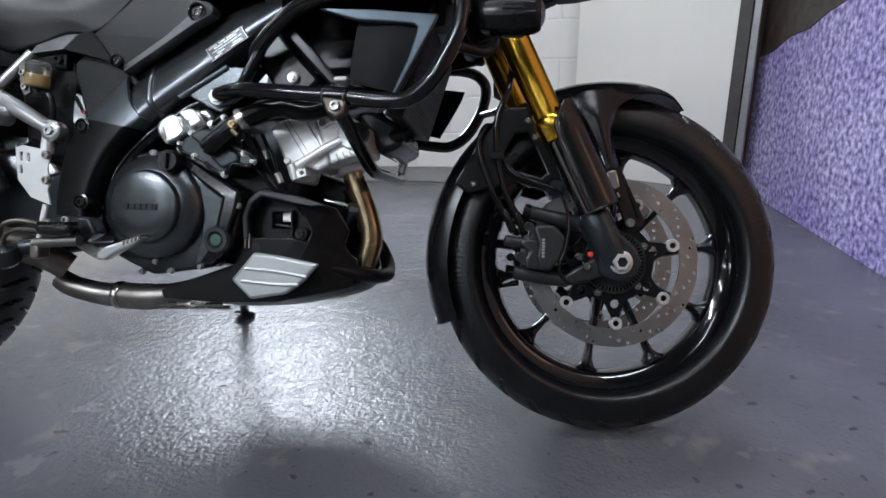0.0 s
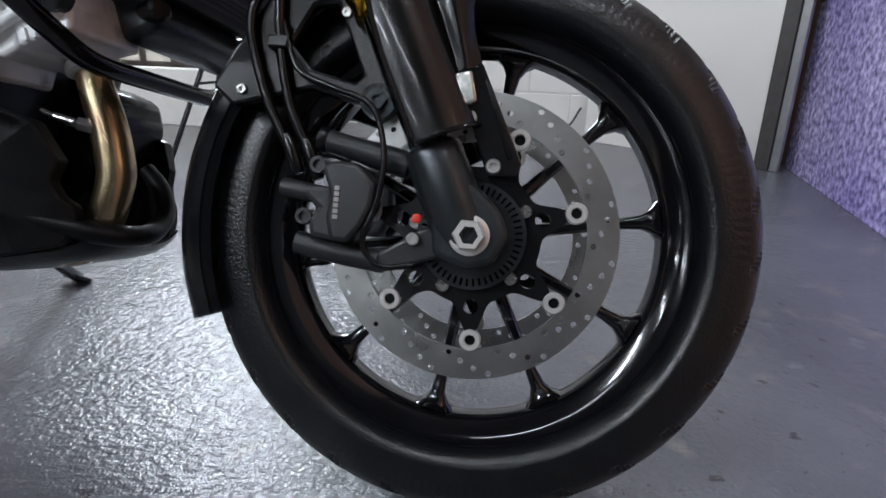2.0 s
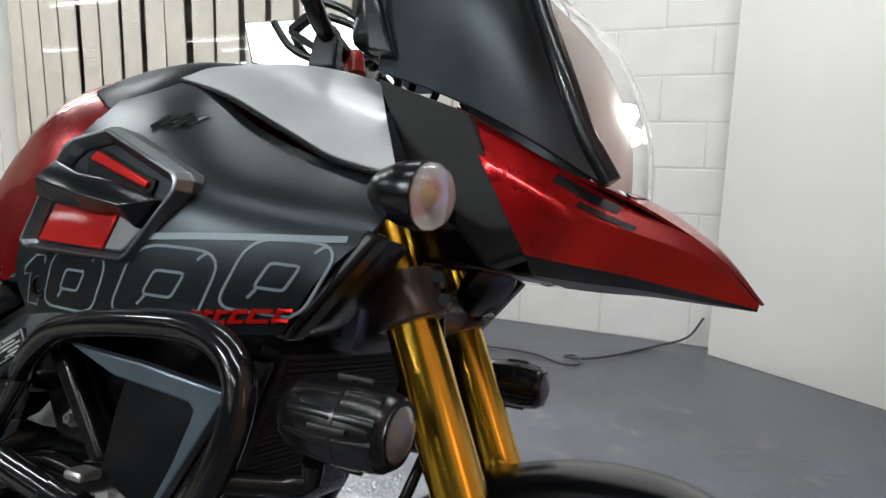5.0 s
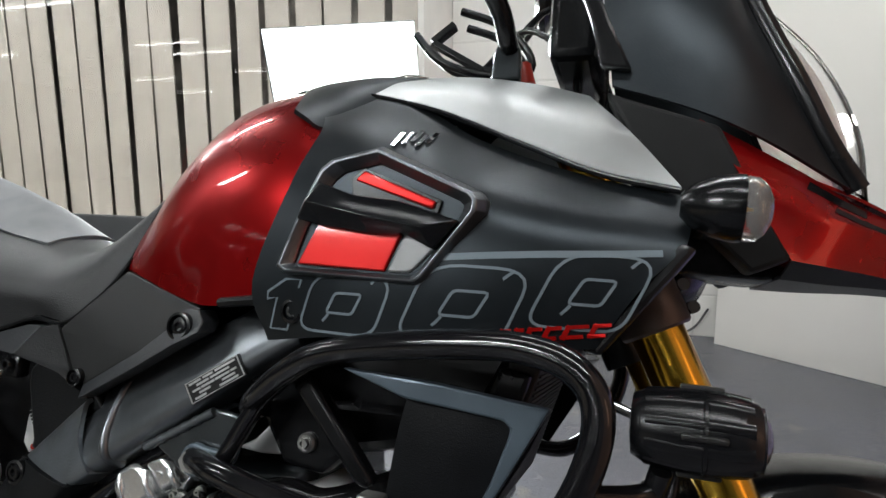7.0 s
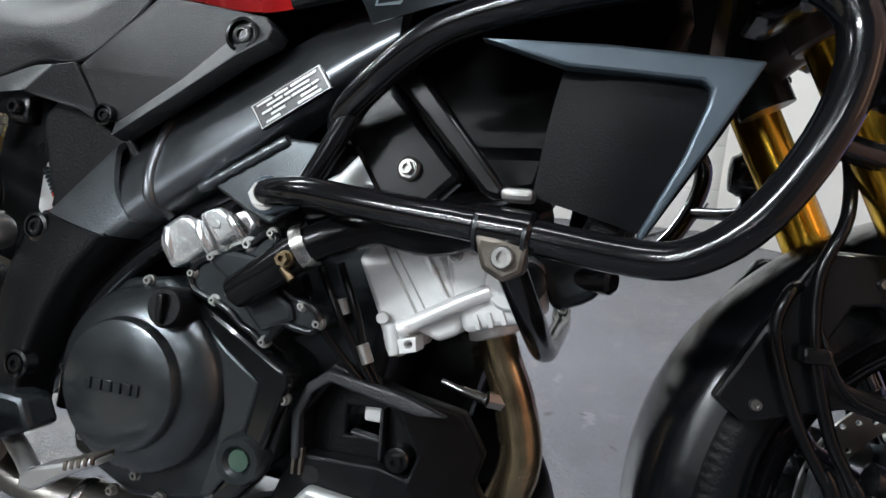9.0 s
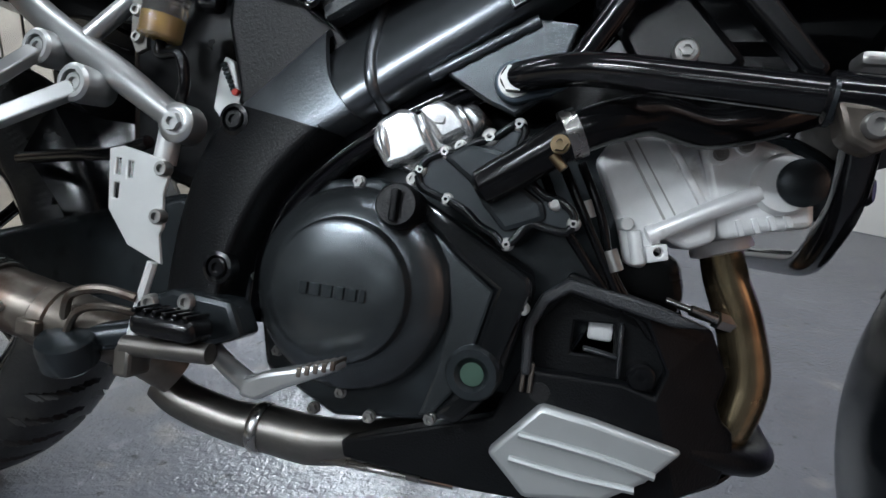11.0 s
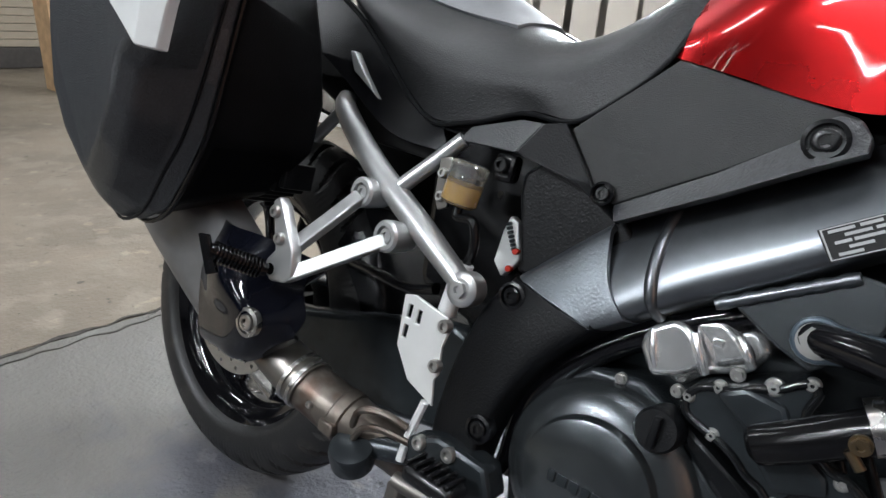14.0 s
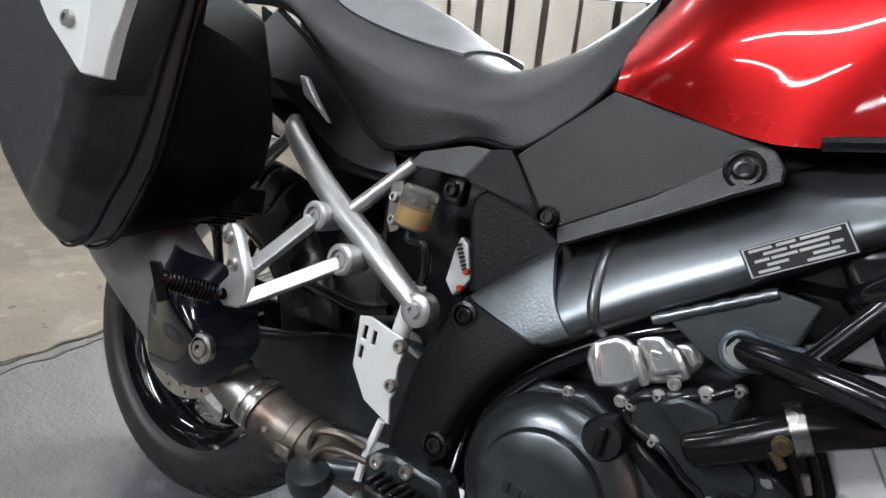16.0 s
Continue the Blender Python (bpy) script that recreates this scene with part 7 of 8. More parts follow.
ridge = [(-0.115, 0, 0.975), (-0.06, 0, 0.962), (0.0, 0, 0.944), (0.06, 0, 0.905), (0.104, 0, 0.853)]
bp("beak_top", skin([[(-0.10, -0.108, 0.958), (-0.045, -0.086, 0.942), (0.0, -0.064, 0.925), (0.055, -0.034, 0.895), (0.099, -0.005, 0.854)], ridge, [(-0.10, 0.108, 0.958), (-0.045, 0.086, 0.942), (0.0, 0.064, 0.925), (0.055, 0.034, 0.895), (0.099, 0.005, 0.854)]], 0.003, 5, 4, out=(0, 0, 1)), RED, beak, "red upper beak")
bp("beak_under", skin([bk_low, [(x, -y, z) for x, y, z in bk_low]], 0.004, 5, 5, out=(0, 0, -1)), PLASTIC, beak, "black underside")
bp("beak_vent", stroke_on(bktree, [(-0.088, 0.944), (-0.058, 0.930), (-0.030, 0.921)], 0.010, 0.0008), SMOOTHBLK, beak, "black vent slot")
bp("beak_vent", stroke_on(bktree, [(-0.064, 0.920), (-0.040, 0.911), (-0.014, 0.904)], 0.006, 0.0008), SMOOTHBLK, beak, "black vent slot")
bp("under_tray", prism([(-0.30, 0.86), (-0.12, 0.852), (-0.07, 0.855), (-0.07, 0.862), (-0.12, 0.875), (-0.26, 0.95)], -0.06, 0.06, 0.004), SMOOTHBLK, None, "black lower front cover")
bp("horn", lathe([(0.03, -0.01), (0.042, 0.0), (0.042, 0.012), (0.03, 0.02), (0, 0.021)], (-0.195, 0.04, 0.845), (0.8, -0.3, -0.5), 28), SMOOTHBLK, None, "black horn")
cw_rows = [
    [(-0.315, -0.095, 1.235), (-0.24, -0.105, 1.225), (-0.18, -0.10, 1.20), (-0.145, -0.085, 1.165)],
    [(-0.290, -0.125, 1.13), (-0.22, -0.132, 1.12), (-0.155, -0.125, 1.09), (-0.105, -0.105, 1.05)],
    [(-0.278, -0.140, 1.042), (-0.20, -0.143, 1.015), (-0.13, -0.132, 0.985), (-0.045, -0.098, 0.942)],
]
cwl = bp("headlight_cowl", skin(cw_rows, 0.004, 6, 5), DARKGREY, None, "matt graphite headlight cowl", both=True)
bp("cowl_lower", loft([[(-0.285, y, 1.040), (-0.265, y - 0.004, 1.031), (-0.172, y - 0.008, 0.998), (-0.103, y, 0.868), (-0.139, y, 0.852), (-0.229, y - 0.004, 0.939)] for y in (-0.132, -0.09)], 0.005), MATTBLK, cwl, "black lower cowl panel", both=True)
bp("cowl_fin", prism([(-0.29, 1.06), (-0.258, 1.055), (-0.285, 1.115), (-0.33, 1.235), (-0.35, 1.235), (-0.305, 1.115)], -0.15, -0.135, 0.004), SMOOTHBLK, cwl, "black screen stay", both=True)
bp("headlight_rim", tube([(-0.145, -0.088, 1.165), (-0.122, -0.094, 1.11), (-0.095, -0.10, 1.05), (-0.068, -0.098, 0.99), (-0.040, -0.092, 0.945)], 0.011, 12), SMOOTHBLK, cwl, "black headlight surround", both=True)
hl = [[(-0.135, -0.085, 1.150), (-0.108, -0.09, 1.09), (-0.078, -0.094, 1.02), (-0.045, -0.09, 0.945)], [(-0.125, -0.055, 1.165), (-0.072, -0.062, 1.10), (-0.036, -0.066, 1.02), (-0.024, -0.066, 0.940)], [(-0.118, 0, 1.172), (-0.052, 0, 1.105), (-0.016, 0, 1.02), (-0.008, 0, 0.938)]]
bp("headlight", skin(hl + [[(x, -y, z) for x, y, z in r] for r in hl[1::-1]], 0.004, 5, 5, out=(1, 0, 0)), CLEARLENS, None, "large clear headlight lens")
bp("reflector_bowl", skin([[(x - 0.010 - 0.12 * (0.094 - abs(y)), y * 0.97, z) for x, y, z in r] for r in hl] + [[(x - 0.010 - 0.12 * (0.094 - abs(y)), -y * 0.97, z) for x, y, z in r] for r in hl[1::-1]], 0.003, 5, 5, out=(1, 0, 0)), BOWL, None, "bright headlight reflector")
for s in (-1, 1):
    bp("running_light", lathe([(0.0, -0.012), (0.009, -0.008), (0.012, 0.0), (0.009, 0.008), (0.0, 0.012)], (-0.040, 0.036 * s, 1.03), (1, 0, 0), 20), glow("lit running light", (1.0, 0.97, 0.92), 40.0), None, "lit white running light behind the lens")
bp("windscreen", skin([[(-0.17, y, 1.19), (-0.25, y, 1.33), (-0.34, y, 1.45)] if abs(y) < 0.08 else [(-0.21, y, 1.18), (-0.29, y, 1.32), (-0.37, y, 1.42)] for y in (-0.125, -0.07, 0, 0.07, 0.125)], 0.003, 4, 4, out=(1, 0, 0)), GLASS, None, "clear windscreen")
bp("dash", box((-0.36, -0.085, 1.10), (-0.30, 0.085, 1.19), 0.012), SMOOTHBLK, None, "black instrument panel")
# indicators
for s in (-1, 1):
    c = Vector((-0.165, 0.232 * s, 0.896))
    ax = (1, 0.02 * s, -0.05)
    ind = bp("indicator", lathe([(0.010, -0.045), (0.019, -0.036), (0.026, -0.018), (0.029, -0.002), (0.0285, 0.003), (0.026, 0.003), (0.022, -0.012)], c, ax, 32), SMOOTHBLK, None, "black front indicator")
    bp("indicator_reflector", lathe([(0.0265, 0.002), (0.020, -0.004), (0.008, -0.008), (0, -0.009)], c, ax, 28), BOWL, ind, "pale inner reflector")
    bp("indicator_bulb", lathe([(0.0, -0.006), (0.006, -0.003), (0.007, 0.003), (0.0, 0.010)], c, ax, 16), AMBER, ind, "amber bulb")
    bp("indicator_lens", lathe([(0.0262, 0.003), (0.0275, 0.006), (0.0265, 0.013), (0.021, 0.020), (0.012, 0.0245), (0, 0.026)], c, ax, 32), LENSGREY, ind, "clear ribbed teardrop lens")
    bp("indicator_stalk", tube([c + Vector((-0.01, -0.01 * s, 0)), c + Vector((-0.02, -0.08 * s, 0.0)), c + Vector((-0.02, -0.11 * s, 0.0))], 0.012, 12, 2), SMOOTHBLK, ind)
# handlebar
hb = fp("handlebar", tube([(-0.62, -0.40, 1.20), (-0.52, -0.28, 1.21), (-0.44, -0.12, 1.17), (-0.42, -0.06, 1.13), (-0.42, 0.06, 1.13), (-0.44, 0.12, 1.17), (-0.52, 0.28, 1.21), (-0.62, 0.40, 1.20)], 0.0125, 16, 5), SMOOTHBLK, None, "black tapered handlebar")
fp("grip", joined(tube([(-0.635, -0.42, 1.20), (-0.57, -0.34, 1.206)], 0.0175, 16), tube([(-0.635, 0.42, 1.20), (-0.57, 0.34, 1.206)], 0.0175, 16)), HOSE, hb, "black rubber grips")
fp("lever", tube([(-0.47, 0.24, 1.205), (-0.46, 0.33, 1.20), (-0.52, 0.42, 1.19)], 0.006, 10), SMOOTHBLK, hb, "black lever", both=True)
for y in (-0.06, 0.03):
    fp("bar_clamp", loft([[(-0.440, yy, 1.085), (-0.402, yy, 1.085), (-0.404, yy, 1.125), (-0.412, yy, 1.143), (-0.430, yy, 1.143), (-0.438, yy, 1.125)] for yy in (y + 0.004, y + 0.026)], 0.004), ENGINEBLK, hb)
for y in (-0.28, 0.22):
    fp("switch_block", box((-0.512, y + 0.008, 1.192), (-0.474, y + 0.052, 1.226), 0.010, 3), SMOOTHBLK, hb)
for k, pts in enumerate((((-0.50, 0.22, 1.23), (-0.42, 0.14, 1.26), (-0.34, 0.06, 1.16), (-0.33, 0.02, 1.05)), ((-0.48, 0.2, 1.22), (-0.38, 0.14, 1.30), (-0.30, 0.08, 1.18), (-0.30, 0.02, 1.05)), ((-0.50, -0.2, 1.22), (-0.40, -0.12, 1.24), (-0.34, -0.04, 1.14), (-0.33, 0.0, 1.05)))):
    fp("cable", tube(pts, 0.0055, 10), HOSE, hb, "black control cable")
for dy, s in ((0.0, 1.0), (0.035, 0.86)):
    loop = [(-0.577, 1.205), (-0.540, 1.165), (-0.490, 1.145), (-0.440, 1.138), (-0.400, 1.150), (-0.412, 1.185), (-0.455, 1.222), (-0.510, 1.242)]
    fp("cable_loop", tube([(-0.48 + (x + 0.48) * s, 0.05 + dy, 1.19 + (z - 1.19) * s) for x, z in loop], 0.0062, 10, 4), HOSE, hb, "black looped control cable")
fp("perch_frame", joined(beam((-0.552, 0.06, 1.196), (-0.470, 0.06, 1.150), 0.016, 0.010), beam((-0.470, 0.06, 1.150), (-0.405, 0.06, 1.160), 0.016, 0.012), beam((-0.520, 0.06, 1.225), (-0.552, 0.06, 1.196), 0.016, 0.012)), SMOOTHBLK, hb, "black open lever perch")
fp("mirror_stalk", tube([(-0.49, -0.25, 1.22), (-0.43, -0.28, 1.33), (-0.42, -0.33, 1.40)], 0.006, 10), SMOOTHBLK, hb, "", both=True)
fp("mirror", lathe([(0.03, -0.01), (0.055, 0.0), (0.058, 0.012), (0.04, 0.028), (0, 0.032)], (-0.42, -0.36, 1.44), (1, 0, 0), 28), SMOOTHBLK, hb, "round black mirror", both=True)
fp("key_switch", joined(lathe([(0.014, 0), (0.014, 0.03), (0, 0.03)], (-0.40, 0.0, 1.10), (-0.3, 0, 1), 20)), REDDOT, None, "red anodised cap")

# -- rear subframe, hangers and exhaust --
bp("subframe_rail", tube([(-1.322, -0.140, 0.712), (-1.305, -0.152, 0.692), (-1.21, -0.178, 0.637), (-1.09, -0.200, 0.580), (-1.010, -0.210, 0.539)], [0.0125, 0.0155, 0.016, 0.0155, 0.0125], 20, 4), BRUSHED, None, "satin aluminium subframe rail", both=True)
bp("rail_eye", joined(lathe([(0.017, -0.014), (0.019, -0.01), (0.019, 0.01), (0.017, 0.012), (0.012, 0.013)], (-1.009, -0.208, 0.538), (0, -1, 0), 24), hexnut((-1.009, -0.219, 0.538), 0.009, 0.007)), BRUSHED)
bp("cross_rail", tube([(-1.085, -0.172, 0.690), (-1.115, -0.180, 0.655), (-1.145, -0.190, 0.62)], 0.0095, 14, 3), BRUSHED, None, "", both=True)
bp("rear_rail", tube([(-1.312, -0.15, 0.695), (-1.36, -0.15, 0.645)], 0.009, 12), BRUSHED)
hg = bp("footrest_hanger", beam((-1.183, -0.214, 0.596), (-1.206, -0.284, 0.520), 0.012, 0.018), BRUSHED, None, "forked aluminium pillion footrest hanger")
bp("hanger_arm", beam((-1.116, -0.228, 0.560), (-1.196, -0.286, 0.494), 0.012, 0.017), BRUSHED, hg)
bp("hanger_plate", prism([(-1.242, 0.570), (-1.232, 0.577), (-1.222, 0.570), (-1.190, 0.522), (-1.186, 0.494), (-1.196, 0.484), (-1.221, 0.479), (-1.237, 0.490), (-1.233, 0.503), (-1.222, 0.516)], -0.292, -0.278, 0.003), BRUSHED, hg)
for x, z, y in ((-1.183, 0.601, -0.206), (-1.114, 0.565, -0.225)):
    bp("hanger_boss", joined(lathe([(0.016, -0.03), (0.0185, -0.004), (0.0185, 0.008), (0.0155, 0.011), (0.0115, 0.011), (0.0115, 0.004)], (x, y, z), (0, -1, 0), 26), bolt((x, y - 0.004, z), 0.0095, 0.005)), BRUSHED, hg)
for x, z in ((-1.232, 0.559), (-1.216, 0.531)):
    bp("plate_bolt", bolt((x, -0.292, z), 0.0075, 0.005), BOLTGREY, hg)
bp("hanger_hole", lathe([(0.007, -0.002), (0.007, 0.0008), (0, 0.0008)], (-1.223, -0.292, 0.493), (0, -1, 0), 16), HOSE, hg)
peg = bp("pillion_peg", tube([(-1.226, -0.296, 0.490), (-1.248, -0.358, 0.507)], 0.0085, 16), HOSE, None, "black ribbed pillion footpeg, folded out")
bp("peg_rib", joined(*[lathe([(0.0092, -0.0012), (0.0122, -0.0009), (0.0122, 0.0009), (0.0092, 0.0012)], Vector((-1.229, -0.303, 0.492)).lerp(Vector((-1.247, -0.352, 0.5055)), k / 12), (-0.35, -0.92, 0.25), 18) for k in range(13)]), HOSE, peg)
bp("peg_end", loft([[(-1.252 + dx, -0.372 + dy, 0.524), (-1.245 + dx, -0.364 + dy, 0.524), (-1.236 + dx, -0.352 + dy, 0.484), (-1.243 + dx, -0.360 + dy, 0.480)] for dx, dy in ((0, 0), (-0.004, 0.006))], 0.001), SMOOTHBLK, peg)
bp("grab_block", joined(*[box((-1.400 + 0.017 * k, -0.22, 0.540 + 0.008 * k), (-1.388 + 0.017 * k, -0.17, 0.575 + 0.008 * k), 0.003) for k in range(5)]), PLASTIC, None, "black ribbed pannier rail block")
hgd = bp("heel_guard", prism([(-1.081, 0.508), (-1.066, 0.512), (-1.018, 0.503), (-1.012, 0.488), (-1.016, 0.47), (-1.012, 0.44), (-1.016, 0.432), (-1.010, 0.404), (-1.05, 0.418), (-1.076, 0.450)], -0.216, -0.212, 0.0012, holes=[[(-1.072, 0.500), (-1.066, 0.500), (-1.066, 0.484), (-1.072, 0.484)], [(-1.058, 0.498), (-1.052, 0.498), (-1.052, 0.482), (-1.058, 0.482)], [(-1.072, 0.476), (-1.066, 0.476), (-1.066, 0.461), (-1.072, 0.461)]]), WHITEPLATE, None, "pale aluminium heel guard with slots")
for z in (0.494, 0.449):
    bp("guard_bolt", bolt((-1.017, -0.217, z), 0.0075, 0.006), BOLTGREY, hgd)
bp("brake_cylinder", joined(rod((-1.035, -0.195, 0.50), (-1.028, -0.195, 0.56), 0.011), rod((-1.028, -0.195, 0.545), (-1.018, -0.20, 0.53), 0.008)), CASTALU, None, "silver rear brake cylinder")
bp("brake_pushrod", tube([(-1.02, -0.215, 0.405), (-1.03, -0.215, 0.36), (-1.03, -0.22, 0.33)], 0.005, 8, 2), CASTALU, None, "thin silver pushrod")
rs = bp("fluid_reservoir", lathe([(0.017, -0.022), (0.0205, -0.02), (0.021, 0.012), (0.0195, 0.015)], (-1.053, -0.196, 0.641), (0.12, 0, 1), 28), CLOUDY, None, "translucent brake fluid reservoir")
bp("fluid", lathe([(0.0165, -0.0195), (0.0185, -0.018), (0.0185, 0.001), (0, 0.001)], (-1.053, -0.196, 0.641), (0.12, 0, 1), 24), AMBER, rs, "amber brake fluid")
bp("reservoir_cap", lathe([(0.0215, 0.012), (0.0215, 0.022), (0.018, 0.025), (0, 0.025)], (-1.053, -0.196, 0.641), (0.12, 0, 1), 24), CLOUDY, rs)
bp("reservoir_plate", prism([(-1.098, 0.664), (-1.082, 0.668), (-1.074, 0.612), (-1.086, 0.606), (-1.094, 0.62)], -0.190, -0.184, 0.001), LINKPIPE, rs)
bp("plate_screw", joined(bolt((-1.088, -0.191, 0.648), 0.006, 0.005), bolt((-1.084, -0.191, 0.622), 0.006, 0.005)), BOLTGREY, rs)
bp("reservoir_screw", joined(box((-1.03, -0.185, 0.655), (-1.005, -0.165, 0.685), 0.005), bolt((-1.018, -0.187, 0.672), 0.0085, 0.006)), SMOOTHBLK)
bp("fluid_hose", tube([(-1.055, -0.194, 0.618), (-1.052, -0.196, 0.606), (-1.03, -0.197, 0.606), (-1.022, -0.195, 0.58), (-1.03, -0.19, 0.555)], 0.0055, 10), HOSE)
bp("rear_hose", tube([(-1.06, -0.19, 0.52), (-1.11, -0.18, 0.505), (-1.18, -0.16, 0.50), (-1.30, -0.12, 0.49)], 0.007, 10), HOSE)
# exhaust to the muffler
bp("link_pipe", tube([(-1.315, -0.236, 0.398), (-1.285, -0.235, 0.385), (-1.256, -0.232, 0.372), (-1.216, -0.228, 0.359), (-1.186, -0.224, 0.350)], [0.029, 0.0295, 0.030, 0.032, 0.0345], 28, 5), LINKPIPE, None, "stained steel link pipe")
bp("pipe_sleeve", tube([(-1.188, -0.224, 0.350), (-1.150, -0.217, 0.341), (-1.113, -0.210, 0.334), (-1.06, -0.188, 0.318), (-1.02, -0.158, 0.288)], [0.031, 0.0315, 0.030, 0.027, 0.025], 26, 4), PIPE_RUST, None, "dark stained pipe sleeve")
for s in (0.0, 1.0):
    bp("pipe_band", lathe([(0.032, -0.004), (0.0355, -0.0025), (0.0355, 0.0025), (0.032, 0.004)], (-1.192 - 0.013 * s, -0.225 - 0.002 * s, 0.352 + 0.004 * s), (-0.94, -0.15, 0.29), 30), STEEL)
bp("pipe_clamp", joined(lathe([(0.0315, -0.009), (0.0335, -0.007), (0.0335, 0.007), (0.0315, 0.009)], (-1.128, -0.213, 0.336), (-0.95, -0.18, 0.22), 28), box((-1.136, -0.250, 0.322), (-1.112, -0.234, 0.338), 0.003)), PIPE_RUST, None, "rusty pipe clamp")
bp("clamp_bolt", bolt((-1.155, -0.2495, 0.345), 0.0045, 0.004), BOLTGREY)
bp("valve_body", joined(lathe([(0.0, -0.024), (0.018, -0.023), (0.026, -0.015), (0.027, 0.006), (0.025, 0.012), (0.016, 0.014), (0, 0.014)], (-1.086, -0.236, 0.315), (0.1, -0.45, 0.9), 28), rod((-1.09, -0.22, 0.32), (-1.03, -0.205, 0.335), 0.014)), ENGINEBLK, None, "dark exhaust valve body")
bp("valve_cable", joined(tube([(-1.10, -0.23, 0.335), (-1.09, -0.235, 0.365), (-1.06, -0.23, 0.375), (-1.03, -0.22, 0.37)], 0.0045, 8), tube([(-1.09, -0.235, 0.33), (-1.075, -0.24, 0.352), (-1.05, -0.235, 0.36), (-1.02, -0.22, 0.355)], 0.004, 8)), PIPE_RUST, None, "worn valve cables")
mf = bp("muffler", skin([[(-1.345, -0.215, 0.50), (-1.46, -0.24, 0.59), (-1.58, -0.24, 0.66)], [(-1.35, -0.262, 0.48), (-1.47, -0.292, 0.565), (-1.59, -0.292, 0.64)], [(-1.375, -0.270, 0.42), (-1.50, -0.30, 0.52), (-1.62, -0.30, 0.60)], [(-1.375, -0.262, 0.365), (-1.52, -0.29, 0.466), (-1.64, -0.29, 0.55)], [(-1.375, -0.205, 0.350), (-1.52, -0.235, 0.45), (-1.64, -0.235, 0.53)]], 0.02, 6, 6), MUFFLERALU, None, "dull grey aluminium muffler")
hs = bp("heat_shield", skin([[(-1.402, -0.245, 0.512), (-1.335, -0.272, 0.515), (-1.262, -0.275, 0.520), (-1.205, -0.240, 0.508)], [(-1.398, -0.264, 0.470), (-1.332, -0.296, 0.452), (-1.275, -0.304, 0.468), (-1.200, -0.256, 0.474)], [(-1.372, -0.280, 0.418), (-1.318, -0.292, 0.408), (-1.234, -0.303, 0.424), (-1.188, -0.254, 0.442)], [(-1.357, -0.278, 0.362), (-1.313, -0.286, 0.366), (-1.252, -0.292, 0.374), (-1.193, -0.262, 0.418)], [(-1.350, -0.262, 0.346), (-1.311, -0.268, 0.352), (-1.252, -0.272, 0.362), (-1.198, -0.248, 0.408)]], 0.006, 7, 7), SHIELDBLK, None, "gloss blue-black muffler heat shield")
bp("shield_bolt", joined(lathe([(0.018, -0.006), (0.018, 0.002), (0.0135, 0.003), (0.0135, -0.001)], (-1.232, -0.301, 0.424), (0.1, -1, 0), 26), bolt((-1.232, -0.301, 0.424), 0.0105, 0.005, (0.1, -1, 0))), STEEL, hs)

# -- tail trim and pannier --
bp("tail_panel", skin([[(-1.42, -0.125, 0.872), (-1.31, -0.135, 0.812), (-1.178, -0.14, 0.714), (-1.14, -0.145, 0.698)], [(-1.46, -0.15, 0.80), (-1.34, -0.155, 0.745), (-1.22, -0.155, 0.68), (-1.12, -0.15, 0.67)]], 0.004, 5, 4), SMOOTHBLK, None, "black tail side panel", both=True)
bp("tail_accent", prism([(-1.318, 0.772), (-1.309, 0.772), (-1.280, 0.744), (-1.248, 0.716), (-1.272, 0.730), (-1.302, 0.746)], -0.158, -0.14, 0.002), SILVERPAINT, None, "silver tail accent", both=True)
bp("tail_inner", prism([(-1.46, 0.87), (-1.30, 0.80), (-1.16, 0.70), (-1.12, 0.655), (-1.26, 0.66), (-1.40, 0.72)], -0.130, -0.118, 0.003), MATTBLK, None, "matt black inner tail cover", both=True)
PAN_IN = [(-1.348, 0.829), (-1.312, 0.762), (-1.287, 0.690), (-1.290, 0.625), (-1.360, 0.556), (-1.43, 0.532), (-1.50, 0.545), (-1.56, 0.60), (-1.63, 0.67), (-1.67, 0.75), (-1.68, 0.829)]
PAN_SEAM = [(-1.300, 0.845), (-1.311, 0.779), (-1.319, 0.701), (-1.332, 0.619), (-1.372, 0.532), (-1.43, 0.497), (-1.50, 0.520), (-1.56, 0.58), (-1.60, 0.66), (-1.63, 0.75), (-1.65, 0.845)]
pann = bp("pannier", loft([[(x, y, z) for x, z in ring] for ring, y in ((PAN_IN, -0.205), (PAN_SEAM, -0.330))], 0.010, 3), PANNIERBLK, None, "black hard plastic side pannier", both=True)
LID_A = [(-1.283, 0.95), (-1.301, 0.83), (-1.320, 0.749), (-1.333, 0.686), (-1.355, 0.615), (-1.383, 0.567), (-1.418, 0.508), (-1.462, 0.486), (-1.490, 0.492), (-1.535, 0.56), (-1.575, 0.62), (-1.60, 0.70), (-1.625, 0.78), (-1.65, 0.95)]
LID_0 = [(-1.292, 0.95), (-1.304, 0.83), (-1.315, 0.749), (-1.323, 0.686), (-1.336, 0.615), (-1.358, 0.567), (-1.390, 0.515), (-1.440, 0.490), (-1.490, 0.500), (-1.535, 0.56), (-1.575, 0.62), (-1.60, 0.70), (-1.625, 0.78), (-1.65, 0.95)]
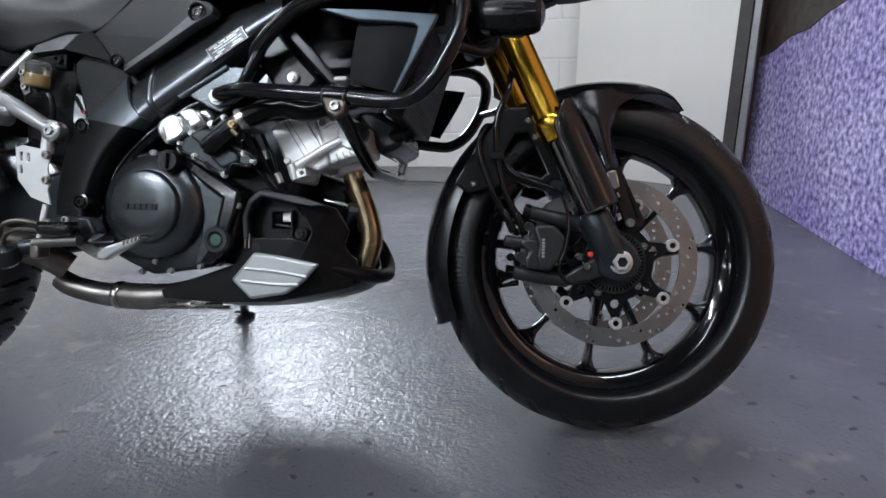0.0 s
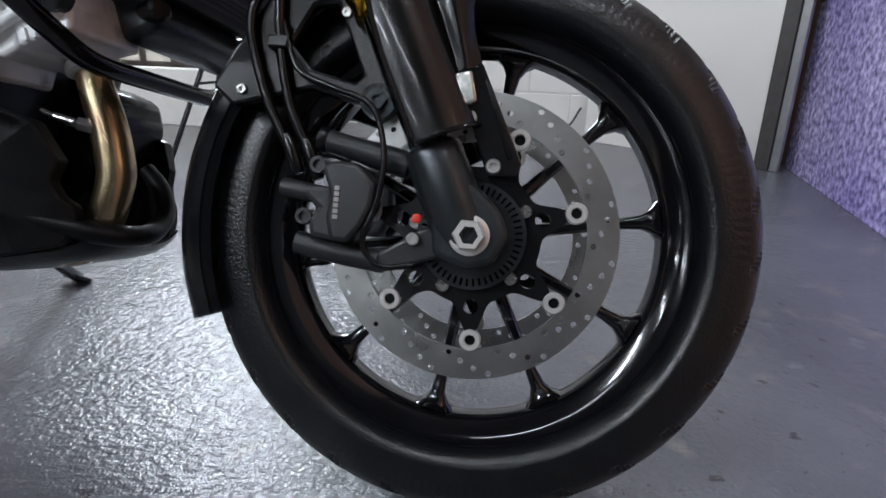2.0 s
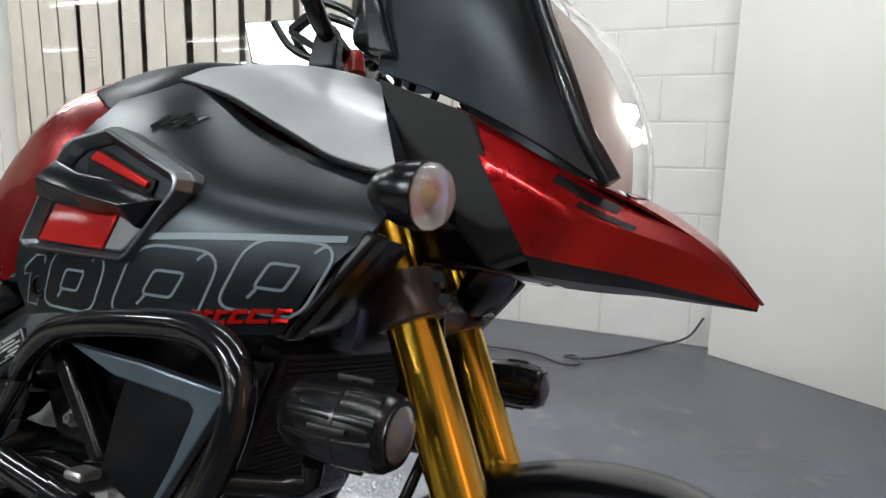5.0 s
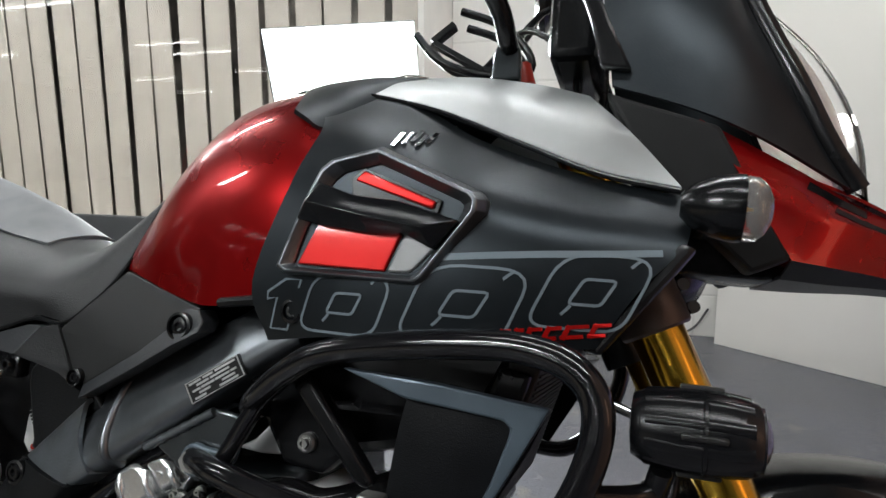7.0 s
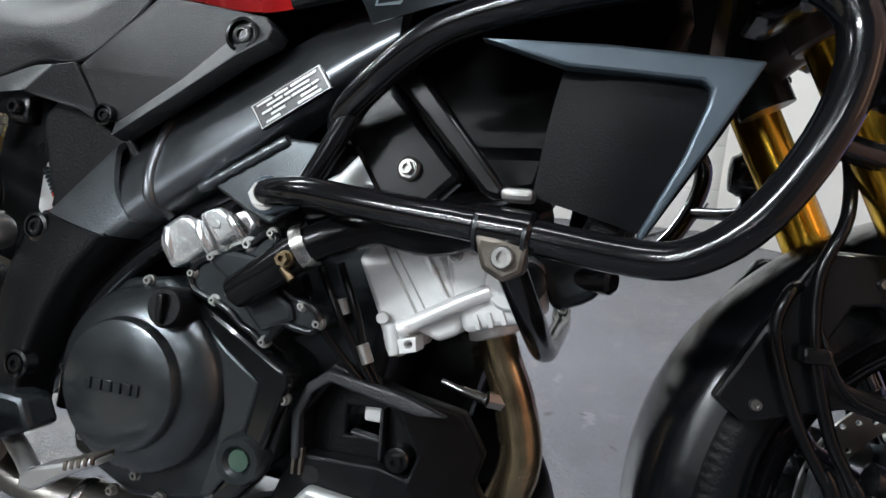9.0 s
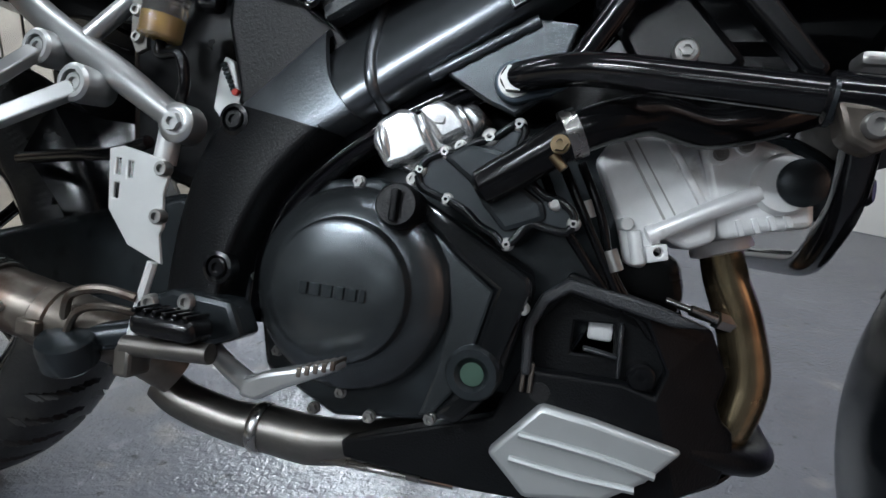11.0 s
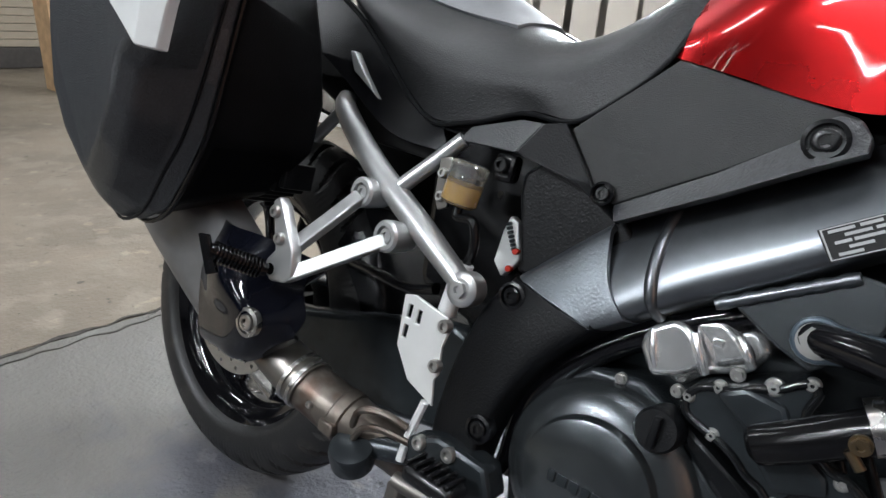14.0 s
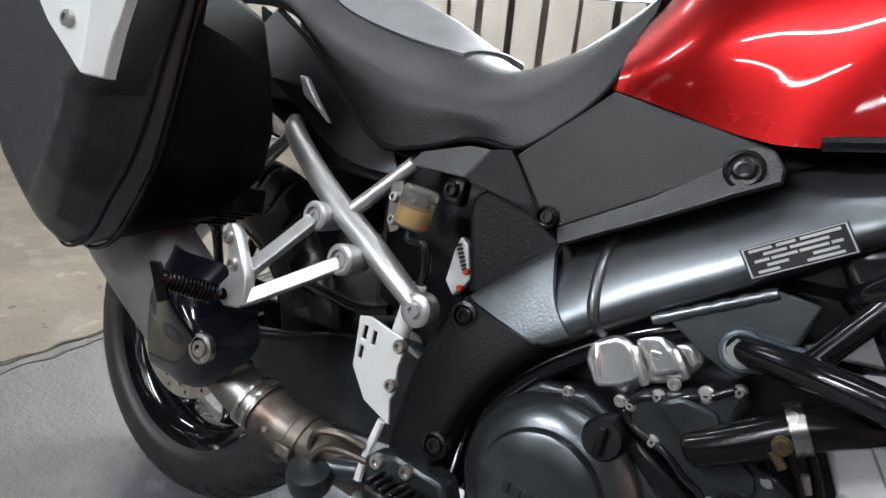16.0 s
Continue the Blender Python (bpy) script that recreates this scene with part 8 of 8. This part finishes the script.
LID_B = [(-1.276, -0.408, 0.95), (-1.286, -0.410, 0.80), (-1.313, -0.411, 0.705), (-1.346, -0.411, 0.680), (-1.353, -0.410, 0.628), (-1.388, -0.402, 0.577), (-1.440, -0.386, 0.530), (-1.468, -0.376, 0.508), (-1.494, -0.376, 0.515), (-1.530, -0.390, 0.562), (-1.568, -0.398, 0.620), (-1.590, -0.402, 0.690), (-1.615, -0.404, 0.77), (-1.64, -0.404, 0.95)]
LID_C = [(-1.46 + (x + 1.46) * 0.86, y - 0.022, 0.74 + (z - 0.74) * 0.86) for x, y, z in LID_B]
bp("pannier_lid", loft([[(x, -0.331, z) for x, z in LID_0], [(x - 0.002, -0.352, z + 0.001) for x, z in LID_A], LID_B, LID_C], 0.006, 3, 10), TEXGREY, pann, "black grained pannier lid with sharp folds", 30, both=True)
bp("lid_seam", tube([(x + 0.001, -0.331, z) for x, z in LID_0[1:9]], 0.0035, 8, 3), HOSE, pann, "black rubber lid seal", both=True)
bp("lid_piping", tube([(x + 0.001, -0.349, z) for x, z in LID_A[1:9]], 0.0022, 8, 3), PLASTIC, pann, both=True)
PLATE = [(-1.56, -0.446, 0.93), (-1.426, -0.446, 0.781), (-1.376, -0.445, 0.743), (-1.327, -0.433, 0.699), (-1.304, -0.444, 0.93), (-1.315, -0.415, 0.700), (-1.302, -0.418, 0.748), (-1.284, -0.420, 0.80), (-1.268, -0.420, 0.93)]
bp("lid_plate", facets(PLATE, [(0, 1, 2, 3, 4), (4, 3, 5, 6, 7, 8)], 0.012), WHITEPLATE, pann, "pale silver lid plate", 10)
bp("plate_screw", bolt((-1.348, -0.442, 0.750), 0.0085, 0.004), BOLTGREY, pann)

# -- block wall pieces --
bw, bh, gap = 0.44, 0.215, 0.010
block_me = put_mesh("block", box((0, 0, 0), (bw, 0.03, bh), 0.003), WALLPAINT)
half_me = put_mesh("block", box((0, 0, 0), (bw / 2 - gap / 2, 0.03, bh), 0.004), WALLPAINT)
for j in range(12):
    z = 0.004 + j * (bh + gap)
    x = WX0 + (0.0 if j % 2 else 0.0)
    if j % 2:
        b = new("block", half_me)
        b.parent = wall
        b.matrix_basis = Matrix.Translation((x, WALL_Y - 0.0145, z))
        x += bw / 2 + gap / 2
    while x + bw < WX1:
        b = new("block", block_me)
        b.parent = wall
        b.matrix_basis = Matrix.Translation((x, WALL_Y - 0.0145 + random.uniform(-0.0008, 0.0008), z))
        x += bw + gap
